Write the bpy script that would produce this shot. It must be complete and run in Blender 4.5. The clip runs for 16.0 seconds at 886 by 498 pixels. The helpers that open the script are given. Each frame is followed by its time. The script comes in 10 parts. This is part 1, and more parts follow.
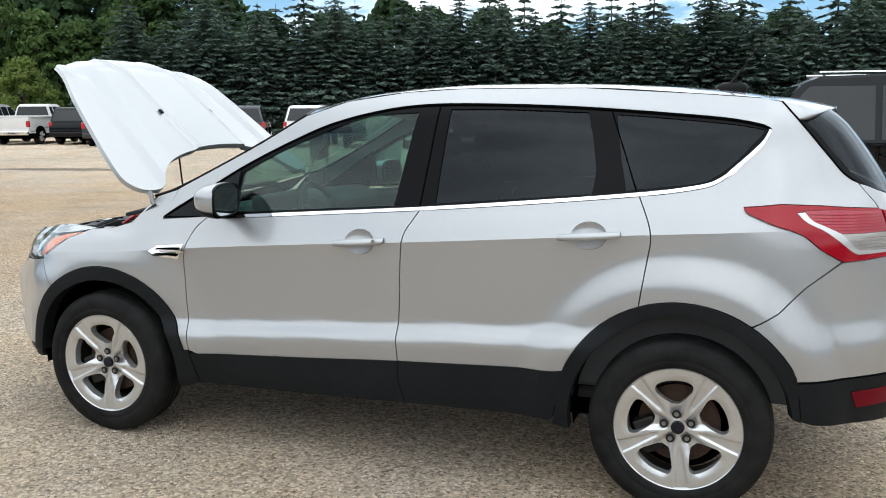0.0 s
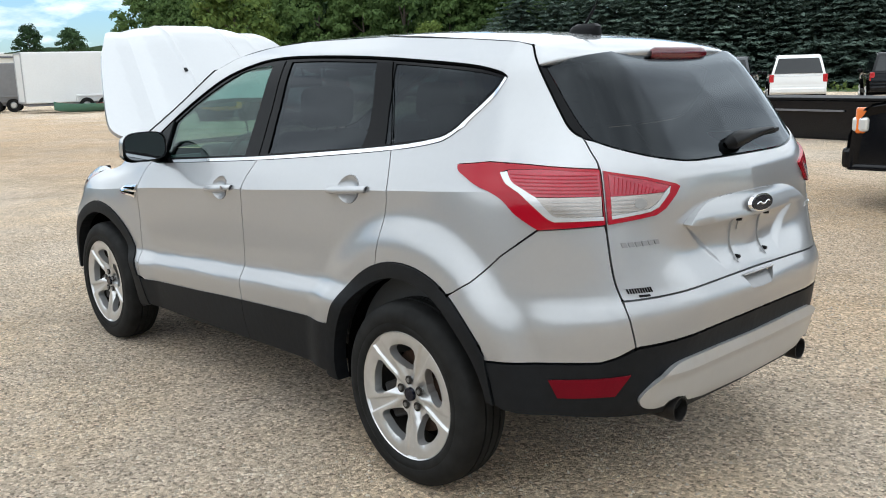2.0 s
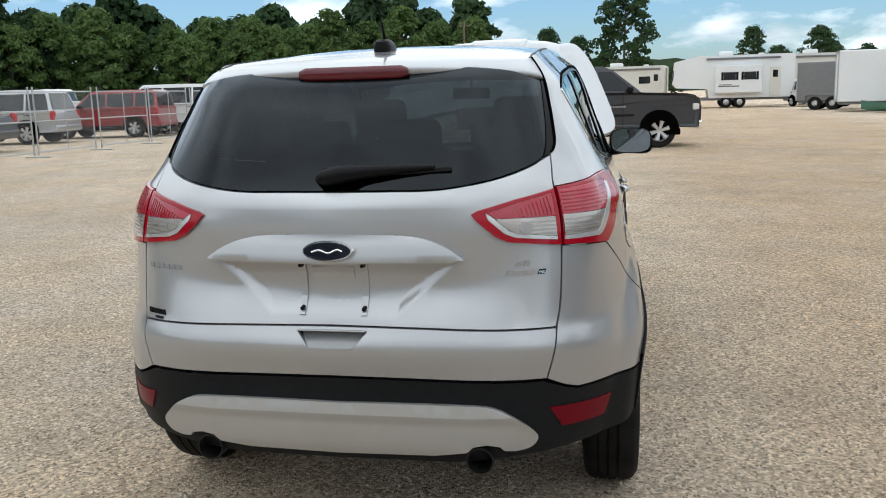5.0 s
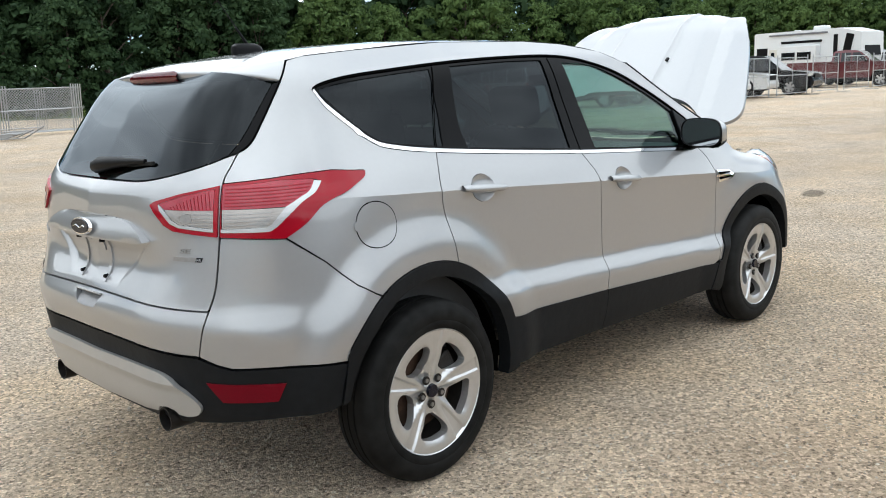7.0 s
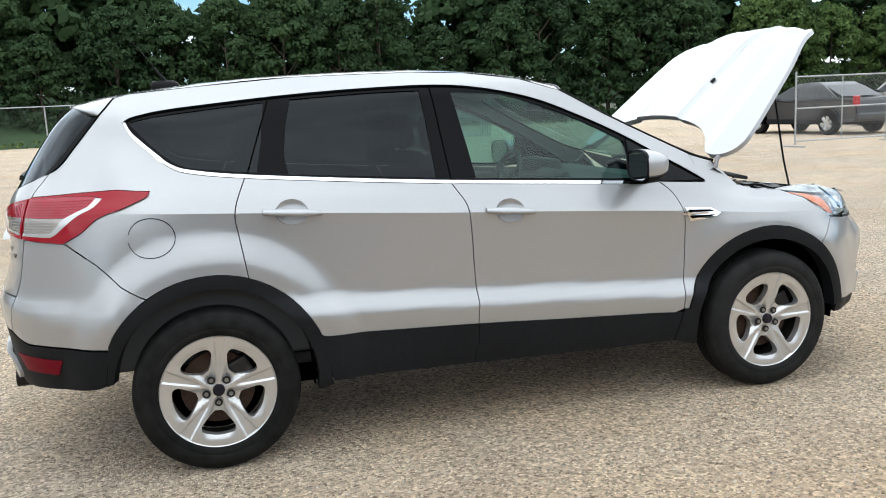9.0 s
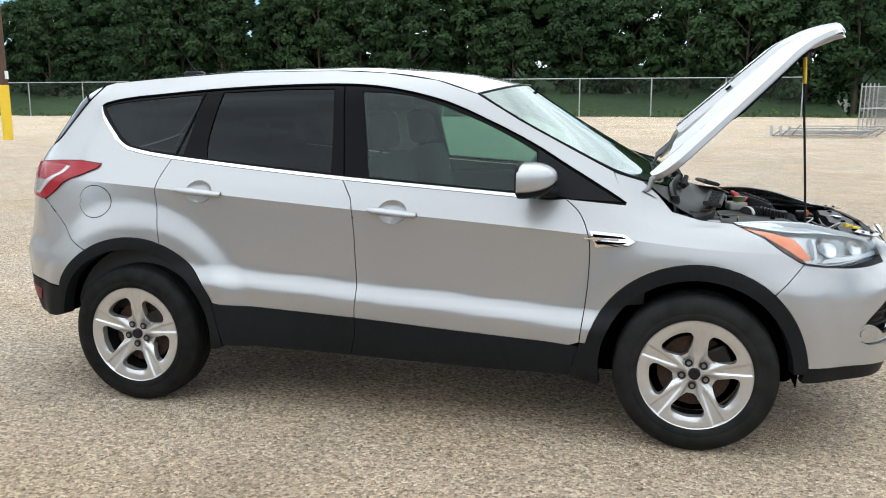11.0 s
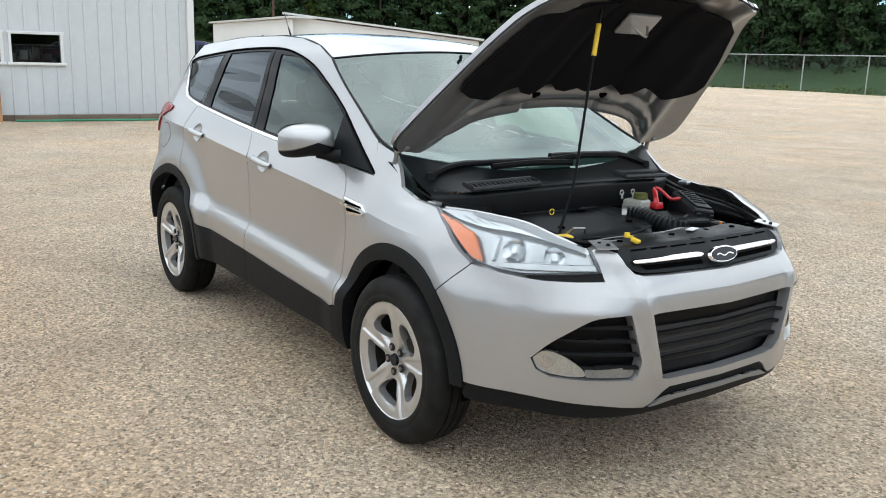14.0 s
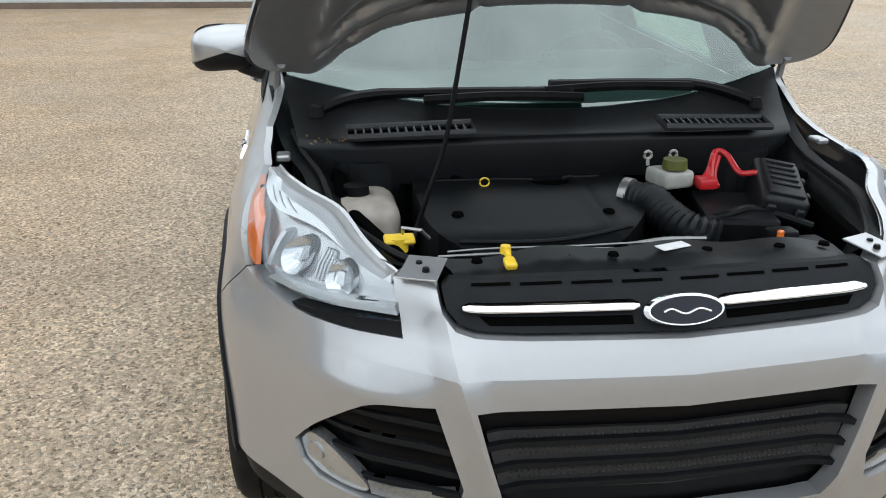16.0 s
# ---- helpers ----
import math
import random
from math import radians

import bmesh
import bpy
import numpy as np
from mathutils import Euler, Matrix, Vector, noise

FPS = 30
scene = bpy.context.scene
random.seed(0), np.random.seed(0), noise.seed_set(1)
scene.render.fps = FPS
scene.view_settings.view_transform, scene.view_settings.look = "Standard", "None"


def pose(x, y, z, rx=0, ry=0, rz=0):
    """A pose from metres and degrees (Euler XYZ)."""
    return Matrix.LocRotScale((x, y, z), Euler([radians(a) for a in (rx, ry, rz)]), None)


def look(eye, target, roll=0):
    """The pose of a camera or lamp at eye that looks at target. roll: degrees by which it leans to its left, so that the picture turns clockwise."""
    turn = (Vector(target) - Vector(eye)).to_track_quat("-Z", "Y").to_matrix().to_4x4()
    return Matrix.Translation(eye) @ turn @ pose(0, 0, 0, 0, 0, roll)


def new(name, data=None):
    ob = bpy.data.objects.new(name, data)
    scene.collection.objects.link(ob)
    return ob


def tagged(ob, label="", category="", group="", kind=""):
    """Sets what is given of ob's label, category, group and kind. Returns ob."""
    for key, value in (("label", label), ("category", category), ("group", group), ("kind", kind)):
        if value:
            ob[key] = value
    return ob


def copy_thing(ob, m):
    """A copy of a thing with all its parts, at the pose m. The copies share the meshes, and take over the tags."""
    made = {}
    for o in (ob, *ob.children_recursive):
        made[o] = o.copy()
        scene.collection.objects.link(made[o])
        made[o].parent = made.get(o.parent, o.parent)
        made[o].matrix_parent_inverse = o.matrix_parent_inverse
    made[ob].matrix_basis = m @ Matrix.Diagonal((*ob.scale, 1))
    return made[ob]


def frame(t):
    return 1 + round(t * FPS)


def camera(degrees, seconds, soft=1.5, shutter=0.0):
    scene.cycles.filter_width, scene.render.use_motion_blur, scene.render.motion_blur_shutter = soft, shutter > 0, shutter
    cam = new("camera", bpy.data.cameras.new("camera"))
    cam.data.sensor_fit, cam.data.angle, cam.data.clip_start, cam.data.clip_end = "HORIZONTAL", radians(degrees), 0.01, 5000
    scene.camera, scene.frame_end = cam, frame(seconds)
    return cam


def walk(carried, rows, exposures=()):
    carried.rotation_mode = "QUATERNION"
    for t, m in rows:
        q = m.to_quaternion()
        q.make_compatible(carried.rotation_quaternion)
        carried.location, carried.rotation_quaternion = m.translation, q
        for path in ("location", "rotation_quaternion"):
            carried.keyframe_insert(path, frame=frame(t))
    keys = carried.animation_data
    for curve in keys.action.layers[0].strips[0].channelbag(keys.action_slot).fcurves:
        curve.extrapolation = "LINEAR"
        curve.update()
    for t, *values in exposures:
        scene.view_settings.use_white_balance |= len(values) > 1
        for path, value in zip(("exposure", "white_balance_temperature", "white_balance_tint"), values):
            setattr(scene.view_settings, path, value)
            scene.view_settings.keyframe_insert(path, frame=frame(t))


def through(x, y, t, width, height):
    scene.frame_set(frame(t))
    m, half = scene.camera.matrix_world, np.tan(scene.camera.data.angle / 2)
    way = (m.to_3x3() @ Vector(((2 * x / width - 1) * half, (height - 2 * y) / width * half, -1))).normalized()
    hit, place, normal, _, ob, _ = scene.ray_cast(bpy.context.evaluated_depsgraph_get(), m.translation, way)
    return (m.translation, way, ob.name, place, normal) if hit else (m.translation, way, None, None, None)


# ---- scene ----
cam = camera(54.13, 16.0, soft=1.0)
PATH = [
    (0.00, -1.5960, 4.1504, 1.5503, 80.849, 0.339, -159.910),
    (0.50, -2.1933, 3.9631, 1.5279, 80.724, 0.389, -153.505),
    (1.00, -2.6938, 3.6159, 1.4978, 79.784, 0.786, -146.985),
    (1.50, -3.1897, 3.2636, 1.4998, 79.045, 1.092, -140.530),
    (2.00, -3.6292, 2.8097, 1.4910, 78.460, 1.562, -133.126),
    (2.50, -4.0328, 2.2669, 1.4805, 78.590, 1.308, -124.307),
    (3.00, -4.3057, 1.7137, 1.4896, 78.789, 0.801, -115.561),
    (3.50, -4.4687, 1.1315, 1.4697, 79.747, 0.607, -106.958),
    (4.00, -4.5916, 0.4987, 1.5167, 79.020, 0.852, -97.657),
    (4.50, -4.6098, -0.1435, 1.4928, 79.650, 1.206, -88.734),
    (5.00, -4.5789, -0.8091, 1.4642, 79.820, 1.582, -79.116),
    (5.20, -4.5029, -1.0371, 1.4309, 78.978, 1.059, -75.994),
    (5.70, -4.3211, -1.6482, 1.4394, 79.001, 1.276, -67.089),
    (6.20, -4.0580, -2.2238, 1.4585, 79.054, 1.764, -58.559),
    (6.75, -3.6849, -2.8182, 1.4803, 79.114, 2.318, -49.672),
    (7.30, -3.2348, -3.3743, 1.4904, 79.142, 2.576, -41.374),
    (7.50, -3.0440, -3.5407, 1.4989, 79.695, 2.837, -38.594),
    (8.00, -2.5644, -3.9740, 1.4897, 79.859, 3.015, -31.232),
    (8.50, -1.9781, -4.2698, 1.5000, 79.843, 2.763, -23.945),
    (8.70, -1.7601, -4.3849, 1.4668, 80.569, 2.787, -21.085),
    (9.20, -1.1256, -4.5580, 1.4809, 80.433, 2.430, -13.467),
    (9.75, -0.4059, -4.6305, 1.5158, 80.096, 1.539, -4.676),
    (10.30, 0.3066, -4.6206, 1.5508, 79.759, 0.648, 3.993),
    (10.80, 0.9222, -4.5755, 1.5648, 79.624, 0.291, 11.287),
    (11.00, 1.1939, -4.5774, 1.5150, 79.990, 0.172, 14.414),
    (11.50, 1.7736, -4.4386, 1.5481, 78.936, 0.203, 21.153),
    (12.00, 2.4235, -4.2731, 1.5462, 78.722, 0.369, 28.669),
    (12.50, 3.0070, -3.9981, 1.5327, 78.811, 0.152, 35.577),
    (13.00, 3.5060, -3.6443, 1.5112, 79.007, -0.554, 42.205),
    (13.50, 3.8996, -3.1981, 1.5214, 78.458, -1.206, 48.625),
    (14.00, 4.1629, -2.6519, 1.5324, 77.708, -1.681, 55.032),
    (14.50, 4.2621, -2.0905, 1.5456, 76.639, -1.978, 61.229),
    (15.00, 4.1810, -1.5254, 1.5541, 75.144, -1.936, 67.637),
    (15.50, 3.9812, -1.0377, 1.5294, 73.283, -1.206, 74.435),
    (16.00, 3.5922, -0.6817, 1.5154, 70.081, -0.393, 80.903),
]
walk(cam, [(t, pose(x, y, z, rx, ry, rz)) for t, x, y, z, rx, ry, rz in PATH], exposures=[(0.0, 0.06), (2.0, 0.14), (3.2, 0.00), (4.5, -0.15), (5.5, -0.20), (7.5, 0.18), (9.0, 0.22), (11.0, 0.18), (13.5, 0.10), (16.0, 0.10)])

# ---- sky, sun ----
world = bpy.data.worlds.new("sky")
scene.world = world
world.use_nodes = True
SUN_ELEVATION, SUN_AZIMUTH = 80.0, 8.0
wn, wl = world.node_tree.nodes, world.node_tree.links
wn.clear()
sky = wn.new("ShaderNodeTexSky")
sky.sky_type, sky.sun_disc = 'NISHITA', False
sky.sun_elevation, sky.sun_rotation = radians(SUN_ELEVATION), radians(SUN_AZIMUTH)
sky.air_density, sky.dust_density, sky.ozone_density = 1.0, 0.8, 2.0
# clouds: a bright broken layer over the blue
tc = wn.new("ShaderNodeTexCoord")
sep = wn.new("ShaderNodeSeparateXYZ")
wl.new(tc.outputs["Generated"], sep.inputs[0])
lift = wn.new("ShaderNodeMath"); lift.operation = 'ADD'; lift.inputs[1].default_value = 0.28
wl.new(sep.outputs["Z"], lift.inputs[0])
dv = wn.new("ShaderNodeVectorMath"); dv.operation = 'DIVIDE'
wl.new(tc.outputs["Generated"], dv.inputs[0])
cmb = wn.new("ShaderNodeCombineXYZ")
for k in range(3):
    wl.new(lift.outputs[0], cmb.inputs[k])
wl.new(cmb.outputs[0], dv.inputs[1])
cn = wn.new("ShaderNodeTexNoise")
cn.inputs["Scale"].default_value, cn.inputs["Detail"].default_value, cn.inputs["Roughness"].default_value = 2.3, 9.0, 0.56
wl.new(dv.outputs[0], cn.inputs["Vector"])
ramp = wn.new("ShaderNodeValToRGB")
ramp.color_ramp.elements[0].position, ramp.color_ramp.elements[1].position = 0.40, 0.56
# thicker overhead, broken and small towards the horizon
cover_lift = wn.new("ShaderNodeMapRange")
cover_lift.inputs["From Min"].default_value, cover_lift.inputs["From Max"].default_value = 0.11, 0.19
cover_lift.inputs["To Min"].default_value, cover_lift.inputs["To Max"].default_value = -0.10, 0.16
wl.new(sep.outputs["Z"], cover_lift.inputs[0])
cover_sum = wn.new("ShaderNodeMath"); cover_sum.operation = 'ADD'
wl.new(cn.outputs["Fac"], cover_sum.inputs[0]); wl.new(cover_lift.outputs[0], cover_sum.inputs[1])
wl.new(cover_sum.outputs[0], ramp.inputs[0])
shade = wn.new("ShaderNodeTexNoise")
shade.inputs["Scale"].default_value, shade.inputs["Detail"].default_value = 2.6, 6.0
wl.new(dv.outputs[0], shade.inputs["Vector"])
cr = wn.new("ShaderNodeValToRGB")
cr.color_ramp.elements[0].position, cr.color_ramp.elements[0].color = 0.35, (7.0, 7.06, 7.25, 1)
cr.color_ramp.elements[1].position, cr.color_ramp.elements[1].color = 0.65, (13.6, 13.45, 13.3, 1)
wl.new(shade.outputs["Fac"], cr.inputs[0])
mx = wn.new("ShaderNodeMix"); mx.data_type = 'RGBA'
wl.new(ramp.outputs[0], mx.inputs["Factor"])
deep = wn.new("ShaderNodeVectorMath"); deep.operation = 'MULTIPLY'
deep.inputs[1].default_value = (0.82, 0.97, 1.10)
wl.new(sky.outputs[0], deep.inputs[0])
wl.new(deep.outputs[0], mx.inputs[6])
# thin cloud glows round the veiled sun
sun_way = (math.cos(radians(SUN_ELEVATION)) * math.sin(radians(SUN_AZIMUTH)), math.cos(radians(SUN_ELEVATION)) * math.cos(radians(SUN_AZIMUTH)), math.sin(radians(SUN_ELEVATION)))
near_sun = wn.new("ShaderNodeVectorMath"); near_sun.operation = 'DOT_PRODUCT'
near_sun.inputs[1].default_value = sun_way
wl.new(tc.outputs["Generated"], near_sun.inputs[0])
pos = wn.new("ShaderNodeMath"); pos.operation = 'MAXIMUM'; pos.inputs[1].default_value = 0.0
wl.new(near_sun.outputs["Value"], pos.inputs[0])
glow = wn.new("ShaderNodeMath"); glow.operation = 'POWER'; glow.inputs[1].default_value = 3.0
wl.new(pos.outputs[0], glow.inputs[0])
gain = wn.new("ShaderNodeMath"); gain.operation = 'MULTIPLY_ADD'; gain.inputs[1].default_value = 0.4; gain.inputs[2].default_value = 1.0
wl.new(glow.outputs[0], gain.inputs[0])
lit = wn.new("ShaderNodeVectorMath"); lit.operation = 'SCALE'
wl.new(cr.outputs[0], lit.inputs[0]); wl.new(gain.outputs[0], lit.inputs["Scale"])
wl.new(lit.outputs[0], mx.inputs[7])
bg = wn.new("ShaderNodeBackground")
bg.inputs["Strength"].default_value = 0.138
wl.new(mx.outputs[2], bg.inputs["Color"])
wo = wn.new("ShaderNodeOutputWorld")
wl.new(bg.outputs[0], wo.inputs[0])

sun = new("sun", bpy.data.lights.new("sun", 'SUN'))
sun.data.energy, sun.data.angle, sun.data.color = 0.5, radians(120), (1.0, 0.965, 0.91)
az = radians(SUN_AZIMUTH)
el = radians(SUN_ELEVATION)
sun.matrix_world = look((30 * math.cos(el) * math.sin(az), 30 * math.cos(el) * math.cos(az), 30 * math.sin(el)), (0, 0, 0))
scene.view_settings.use_white_balance = True
scene.view_settings.white_balance_temperature, scene.view_settings.white_balance_tint = 5960, 5

# ---- materials ----
def mat(name, color, rough=0.5, metal=0.0, coat=0.0, grain=0.0, grain_scale=60.0, bump=0.0, spec=0.5, vary=0.0, alpha=None):
    """A principled surface with two scales of variation."""
    m = bpy.data.materials.new(name)
    m.use_nodes = True
    nt = m.node_tree
    p = nt.nodes["Principled BSDF"]
    p.inputs["Base Color"].default_value = (*color, 1)
    p.inputs["Roughness"].default_value = rough
    p.inputs["Metallic"].default_value = metal
    p.inputs["Coat Weight"].default_value = coat
    p.inputs["Coat Roughness"].default_value = 0.04
    p.inputs["Specular IOR Level"].default_value = spec
    if grain or bump or vary:
        tc = nt.nodes.new("ShaderNodeTexCoord")
        fine = nt.nodes.new("ShaderNodeTexNoise")
        fine.inputs["Scale"].default_value, fine.inputs["Detail"].default_value = grain_scale, 5.0
        wide = nt.nodes.new("ShaderNodeTexNoise")
        wide.inputs["Scale"].default_value, wide.inputs["Detail"].default_value = grain_scale * 0.06, 4.0
        for n in (fine, wide):
            nt.links.new(tc.outputs["Object"], n.inputs["Vector"])
        add = nt.nodes.new("ShaderNodeMath"); add.operation = 'ADD'
        nt.links.new(fine.outputs["Fac"], add.inputs[0])
        nt.links.new(wide.outputs["Fac"], add.inputs[1])
        rg = nt.nodes.new("ShaderNodeMapRange")
        rg.inputs["From Min"].default_value, rg.inputs["From Max"].default_value = 0.6, 1.4
        rg.inputs["To Min"].default_value, rg.inputs["To Max"].default_value = 1 - grain, 1 + grain
        nt.links.new(add.outputs[0], rg.inputs[0])
        vm = nt.nodes.new("ShaderNodeVectorMath"); vm.operation = 'SCALE'
        vm.inputs[0].default_value = color
        nt.links.new(rg.outputs[0], vm.inputs["Scale"])
        last = vm.outputs[0]
        if vary:
            oi = nt.nodes.new("ShaderNodeObjectInfo")
            r2 = nt.nodes.new("ShaderNodeMapRange")
            r2.inputs["To Min"].default_value, r2.inputs["To Max"].default_value = 1 - vary, 1 + vary
            nt.links.new(oi.outputs["Random"], r2.inputs[0])
            v2 = nt.nodes.new("ShaderNodeVectorMath"); v2.operation = 'SCALE'
            nt.links.new(last, v2.inputs[0])
            nt.links.new(r2.outputs[0], v2.inputs["Scale"])
            last = v2.outputs[0]
        nt.links.new(last, p.inputs["Base Color"])
        if bump:
            b = nt.nodes.new("ShaderNodeBump")
            b.inputs["Strength"].default_value, b.inputs["Distance"].default_value = bump, 0.01
            nt.links.new(fine.outputs["Fac"], b.inputs["Height"])
            nt.links.new(b.outputs[0], p.inputs["Normal"])
    return m


def glass(name, tint, ior=1.5, rough=0.0, shine=(0.86, 0.93, 1.0)):
    """A thin sheet of tinted glass: what it lets through, and its gloss by the angle."""
    m = bpy.data.materials.new(name)
    m.use_nodes = True
    nt = m.node_tree
    nt.nodes.clear()
    tr = nt.nodes.new("ShaderNodeBsdfTransparent"); tr.inputs[0].default_value = (*tint, 1)
    gl = nt.nodes.new("ShaderNodeBsdfGlossy"); gl.inputs["Roughness"].default_value = rough; gl.inputs["Color"].default_value = (*shine, 1)
    lw = nt.nodes.new("ShaderNodeLayerWeight"); lw.inputs[0].default_value = 0.5
    p5 = nt.nodes.new("ShaderNodeMath"); p5.operation = 'POWER'; p5.inputs[1].default_value = 4.5
    fr = nt.nodes.new("ShaderNodeMapRange")
    fr.inputs["To Min"].default_value = 1.8 * ((ior - 1) / (ior + 1)) ** 2   # both faces of the sheet
    nt.links.new(lw.outputs["Facing"], p5.inputs[0])
    nt.links.new(p5.outputs[0], fr.inputs[0])
    mx = nt.nodes.new("ShaderNodeMixShader")
    out = nt.nodes.new("ShaderNodeOutputMaterial")
    nt.links.new(fr.outputs[0], mx.inputs[0])
    nt.links.new(tr.outputs[0], mx.inputs[1])
    nt.links.new(gl.outputs[0], mx.inputs[2])
    nt.links.new(mx.outputs[0], out.inputs[0])
    return m


SILVER = mat("silver_paint", (0.392, 0.396, 0.405), 0.33, 0.60, 1.0, 0.02, 900)
GREY_PAINT = mat("undercoat_grey", (0.25, 0.25, 0.255), 0.45, 0.3, 0.2, 0.08, 30)
CLADDING = mat("grained_plastic", (0.0075, 0.0085, 0.0100), 0.55, 0, 0, 0.3, 30, 0.12, 0.16)
BLACK = mat("black_plastic", (0.004, 0.004, 0.0047), 0.42, 0, 0, 0.2, 60, 0, 0.14)
GLOSS_BLACK = mat("satin_black_trim", (0.0028, 0.003, 0.0038), 0.18, 0, 0, spec=0.09)
RUBBER = mat("tyre_rubber", (0.0105, 0.0106, 0.0104), 0.68, 0, 0, 0.9, 16, 0.15, 0.14)
# near-black; flat patches of it stand for the shade in slots, bores and recesses
WELL = mat("near_black_matte", (0.002, 0.002, 0.002), 0.95, 0, 0, 0.3, 80, 0, 0.01)
ALLOY = mat("alloy", (0.58, 0.58, 0.58), 0.30, 0.75, 0.4, 0.06, 40)
BARREL = mat("dark_alloy", (0.055, 0.050, 0.045), 0.5, 0.5, 0, 0.3, 30)
NUT = mat("dull_lug_nut", (0.26, 0.26, 0.26), 0.35, 0.8)
STEEL = mat("steel", (0.35, 0.34, 0.33), 0.4, 0.9, 0, 0.15, 60)
DARK_STEEL = mat("dark_steel", (0.022, 0.020, 0.019), 0.5, 0.6, 0, 0.4, 60, 0.1)
LOADER_PAINT = mat("faded_machine_orange", (0.40, 0.185, 0.028), 0.6, 0, 0.05, 0.3, 5, 0.05)
CREAM_ROOF = mat("cream_cab_roof", (0.55, 0.46, 0.30), 0.55, 0, 0, 0.15, 6)
STREAKED_STEEL = mat("worn_bucket_steel", (0.15, 0.145, 0.135), 0.55, 0.5, 0, 0.35, 8, 0.1)
RUST = mat("rusted_iron", (0.060, 0.033, 0.021), 0.8, 0.3, 0, 0.4, 60, 0.3)
MIRROR = mat("mirror_glass", (0.32, 0.34, 0.36), 0.03, 1.0)
CHROME = mat("chrome", (0.85, 0.85, 0.86), 0.08, 1.0)
PRIVACY = glass("privacy_glass", (0.062, 0.068, 0.076), 1.26)
CLEAR = glass("clear_green_glass", (0.34, 0.54, 0.49), 1.36, 0.0, (0.90, 1.0, 0.97))
SCREEN = glass("windscreen_glass", (0.44, 0.60, 0.55), 1.77, 0.0, (0.90, 1.0, 0.96))
RED_LENS = mat("red_lens", (0.29, 0.003, 0.013), 0.15, 0, 0.35, spec=0.2)
REFLEX = mat("red_reflex", (0.125, 0.002, 0.009), 0.3, 0, 0.0, 0.15, 200, spec=0.12)
RED_BRIGHT = mat("red_lens_bright", (0.33, 0.013, 0.032), 0.2, 0, 0.4, 0.25, 60)
DARK_RED = mat("dark_red_lens", (0.085, 0.003, 0.008), 0.15, 0, 0.6, spec=0.3)
CLEAR_LENS = mat("clear_lens_over_silver", (0.37, 0.34, 0.315), 0.22, 0.35, 1.0, 0.1, 150)
LAMP_WHITE_TRIM = mat("white_lamp_bezel", (0.57, 0.575, 0.58), 0.24, 0.5, 0.4, 0.06, 60)
LAMP_BOWL = mat("lamp_bowl", (0.46, 0.465, 0.47), 0.22, 0.8, 0.2, 0.12, 90, 0.1)
HOOD_IN = mat("hood_underside_paint", (0.27, 0.272, 0.278), 0.30, 0.5, 0.6, 0.08, 25)
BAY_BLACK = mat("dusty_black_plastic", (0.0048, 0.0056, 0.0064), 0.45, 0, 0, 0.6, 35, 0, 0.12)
COWL_BLACK = mat("cowl_plastic", (0.0068, 0.0076, 0.0086), 0.42, 0, 0, 0.5, 22, 0.05, 0.25)
VENT_GREY = mat("faded_vent_plastic", (0.030, 0.031, 0.033), 0.5, 0, 0, 0.2, 90, 0, 0.3)
VALANCE = mat("grey_skid_plate", (0.44, 0.44, 0.437), 0.38, 0.6, 0.6, 0.03, 300)
GREY_LENS = mat("smoky_lamp_trim", (0.20, 0.20, 0.195), 0.2, 0.3, 1.0, 0.3, 160)
MESH_BLACK = mat("fine_black_mesh", (0.020, 0.020, 0.021), 0.55, 0, 0, 0.2, 400)
FOG_LENS = mat("clear_fog_lens", (0.40, 0.41, 0.41), 0.16, 0.7, 1.0, 0.35, 150)
AMBER = mat("amber_lens", (0.75, 0.17, 0.02), 0.2, 0, 1.0)
LAMP_GLASS = glass("lamp_cover", (0.92, 0.94, 0.95), 1.45)
REFLECTOR = mat("lamp_reflector", (0.58, 0.59, 0.60), 0.16, 1.0)
BLUE_BADGE = mat("blue_enamel", (0.004, 0.005, 0.012), 0.2, 0, 0.2, spec=0.25)
YELLOW = mat("yellow_plastic", (0.75, 0.52, 0.03), 0.4, 0, 0, 0.08, 40)
WHITE_PLASTIC = mat("milky_plastic", (0.62, 0.60, 0.56), 0.4, 0, 0, 0.1, 20)
RED_PLASTIC = mat("red_plastic", (0.50, 0.015, 0.02), 0.35, 0, 0.2)
PAD = mat("hood_felt", (0.009, 0.009, 0.011), 0.95, 0, 0, 0.2, 120, 0.3, 0.1)
SEAT = mat("seat_cloth", (0.035, 0.035, 0.037), 0.9, 0, 0, 0.2, 200, 0.2)
DASH = mat("dash_plastic", (0.045, 0.047, 0.05), 0.7, 0, 0, 0.1, 200)
LINING = mat("headliner", (0.30, 0.30, 0.29), 0.95, 0, 0, 0.02, 30)
# ---- the car's skin: distance from an upright spine wall, over (run, height) ----
# run: x along the sides; past the ends it turns the corner (0.6 m a radian) and follows the end faces to the middle
SPX, SPY, FAN = 1.6, 0.35, 0.6
RUN_END = SPX + FAN * math.pi / 2 + SPY
STATIONS = [-2.892, -2.542, -2.249, -1.998, -1.768, -1.4, -0.9, -0.3, 0.3, 0.9, 1.35, 1.788, 2.019, 2.281, 2.542, 2.892]
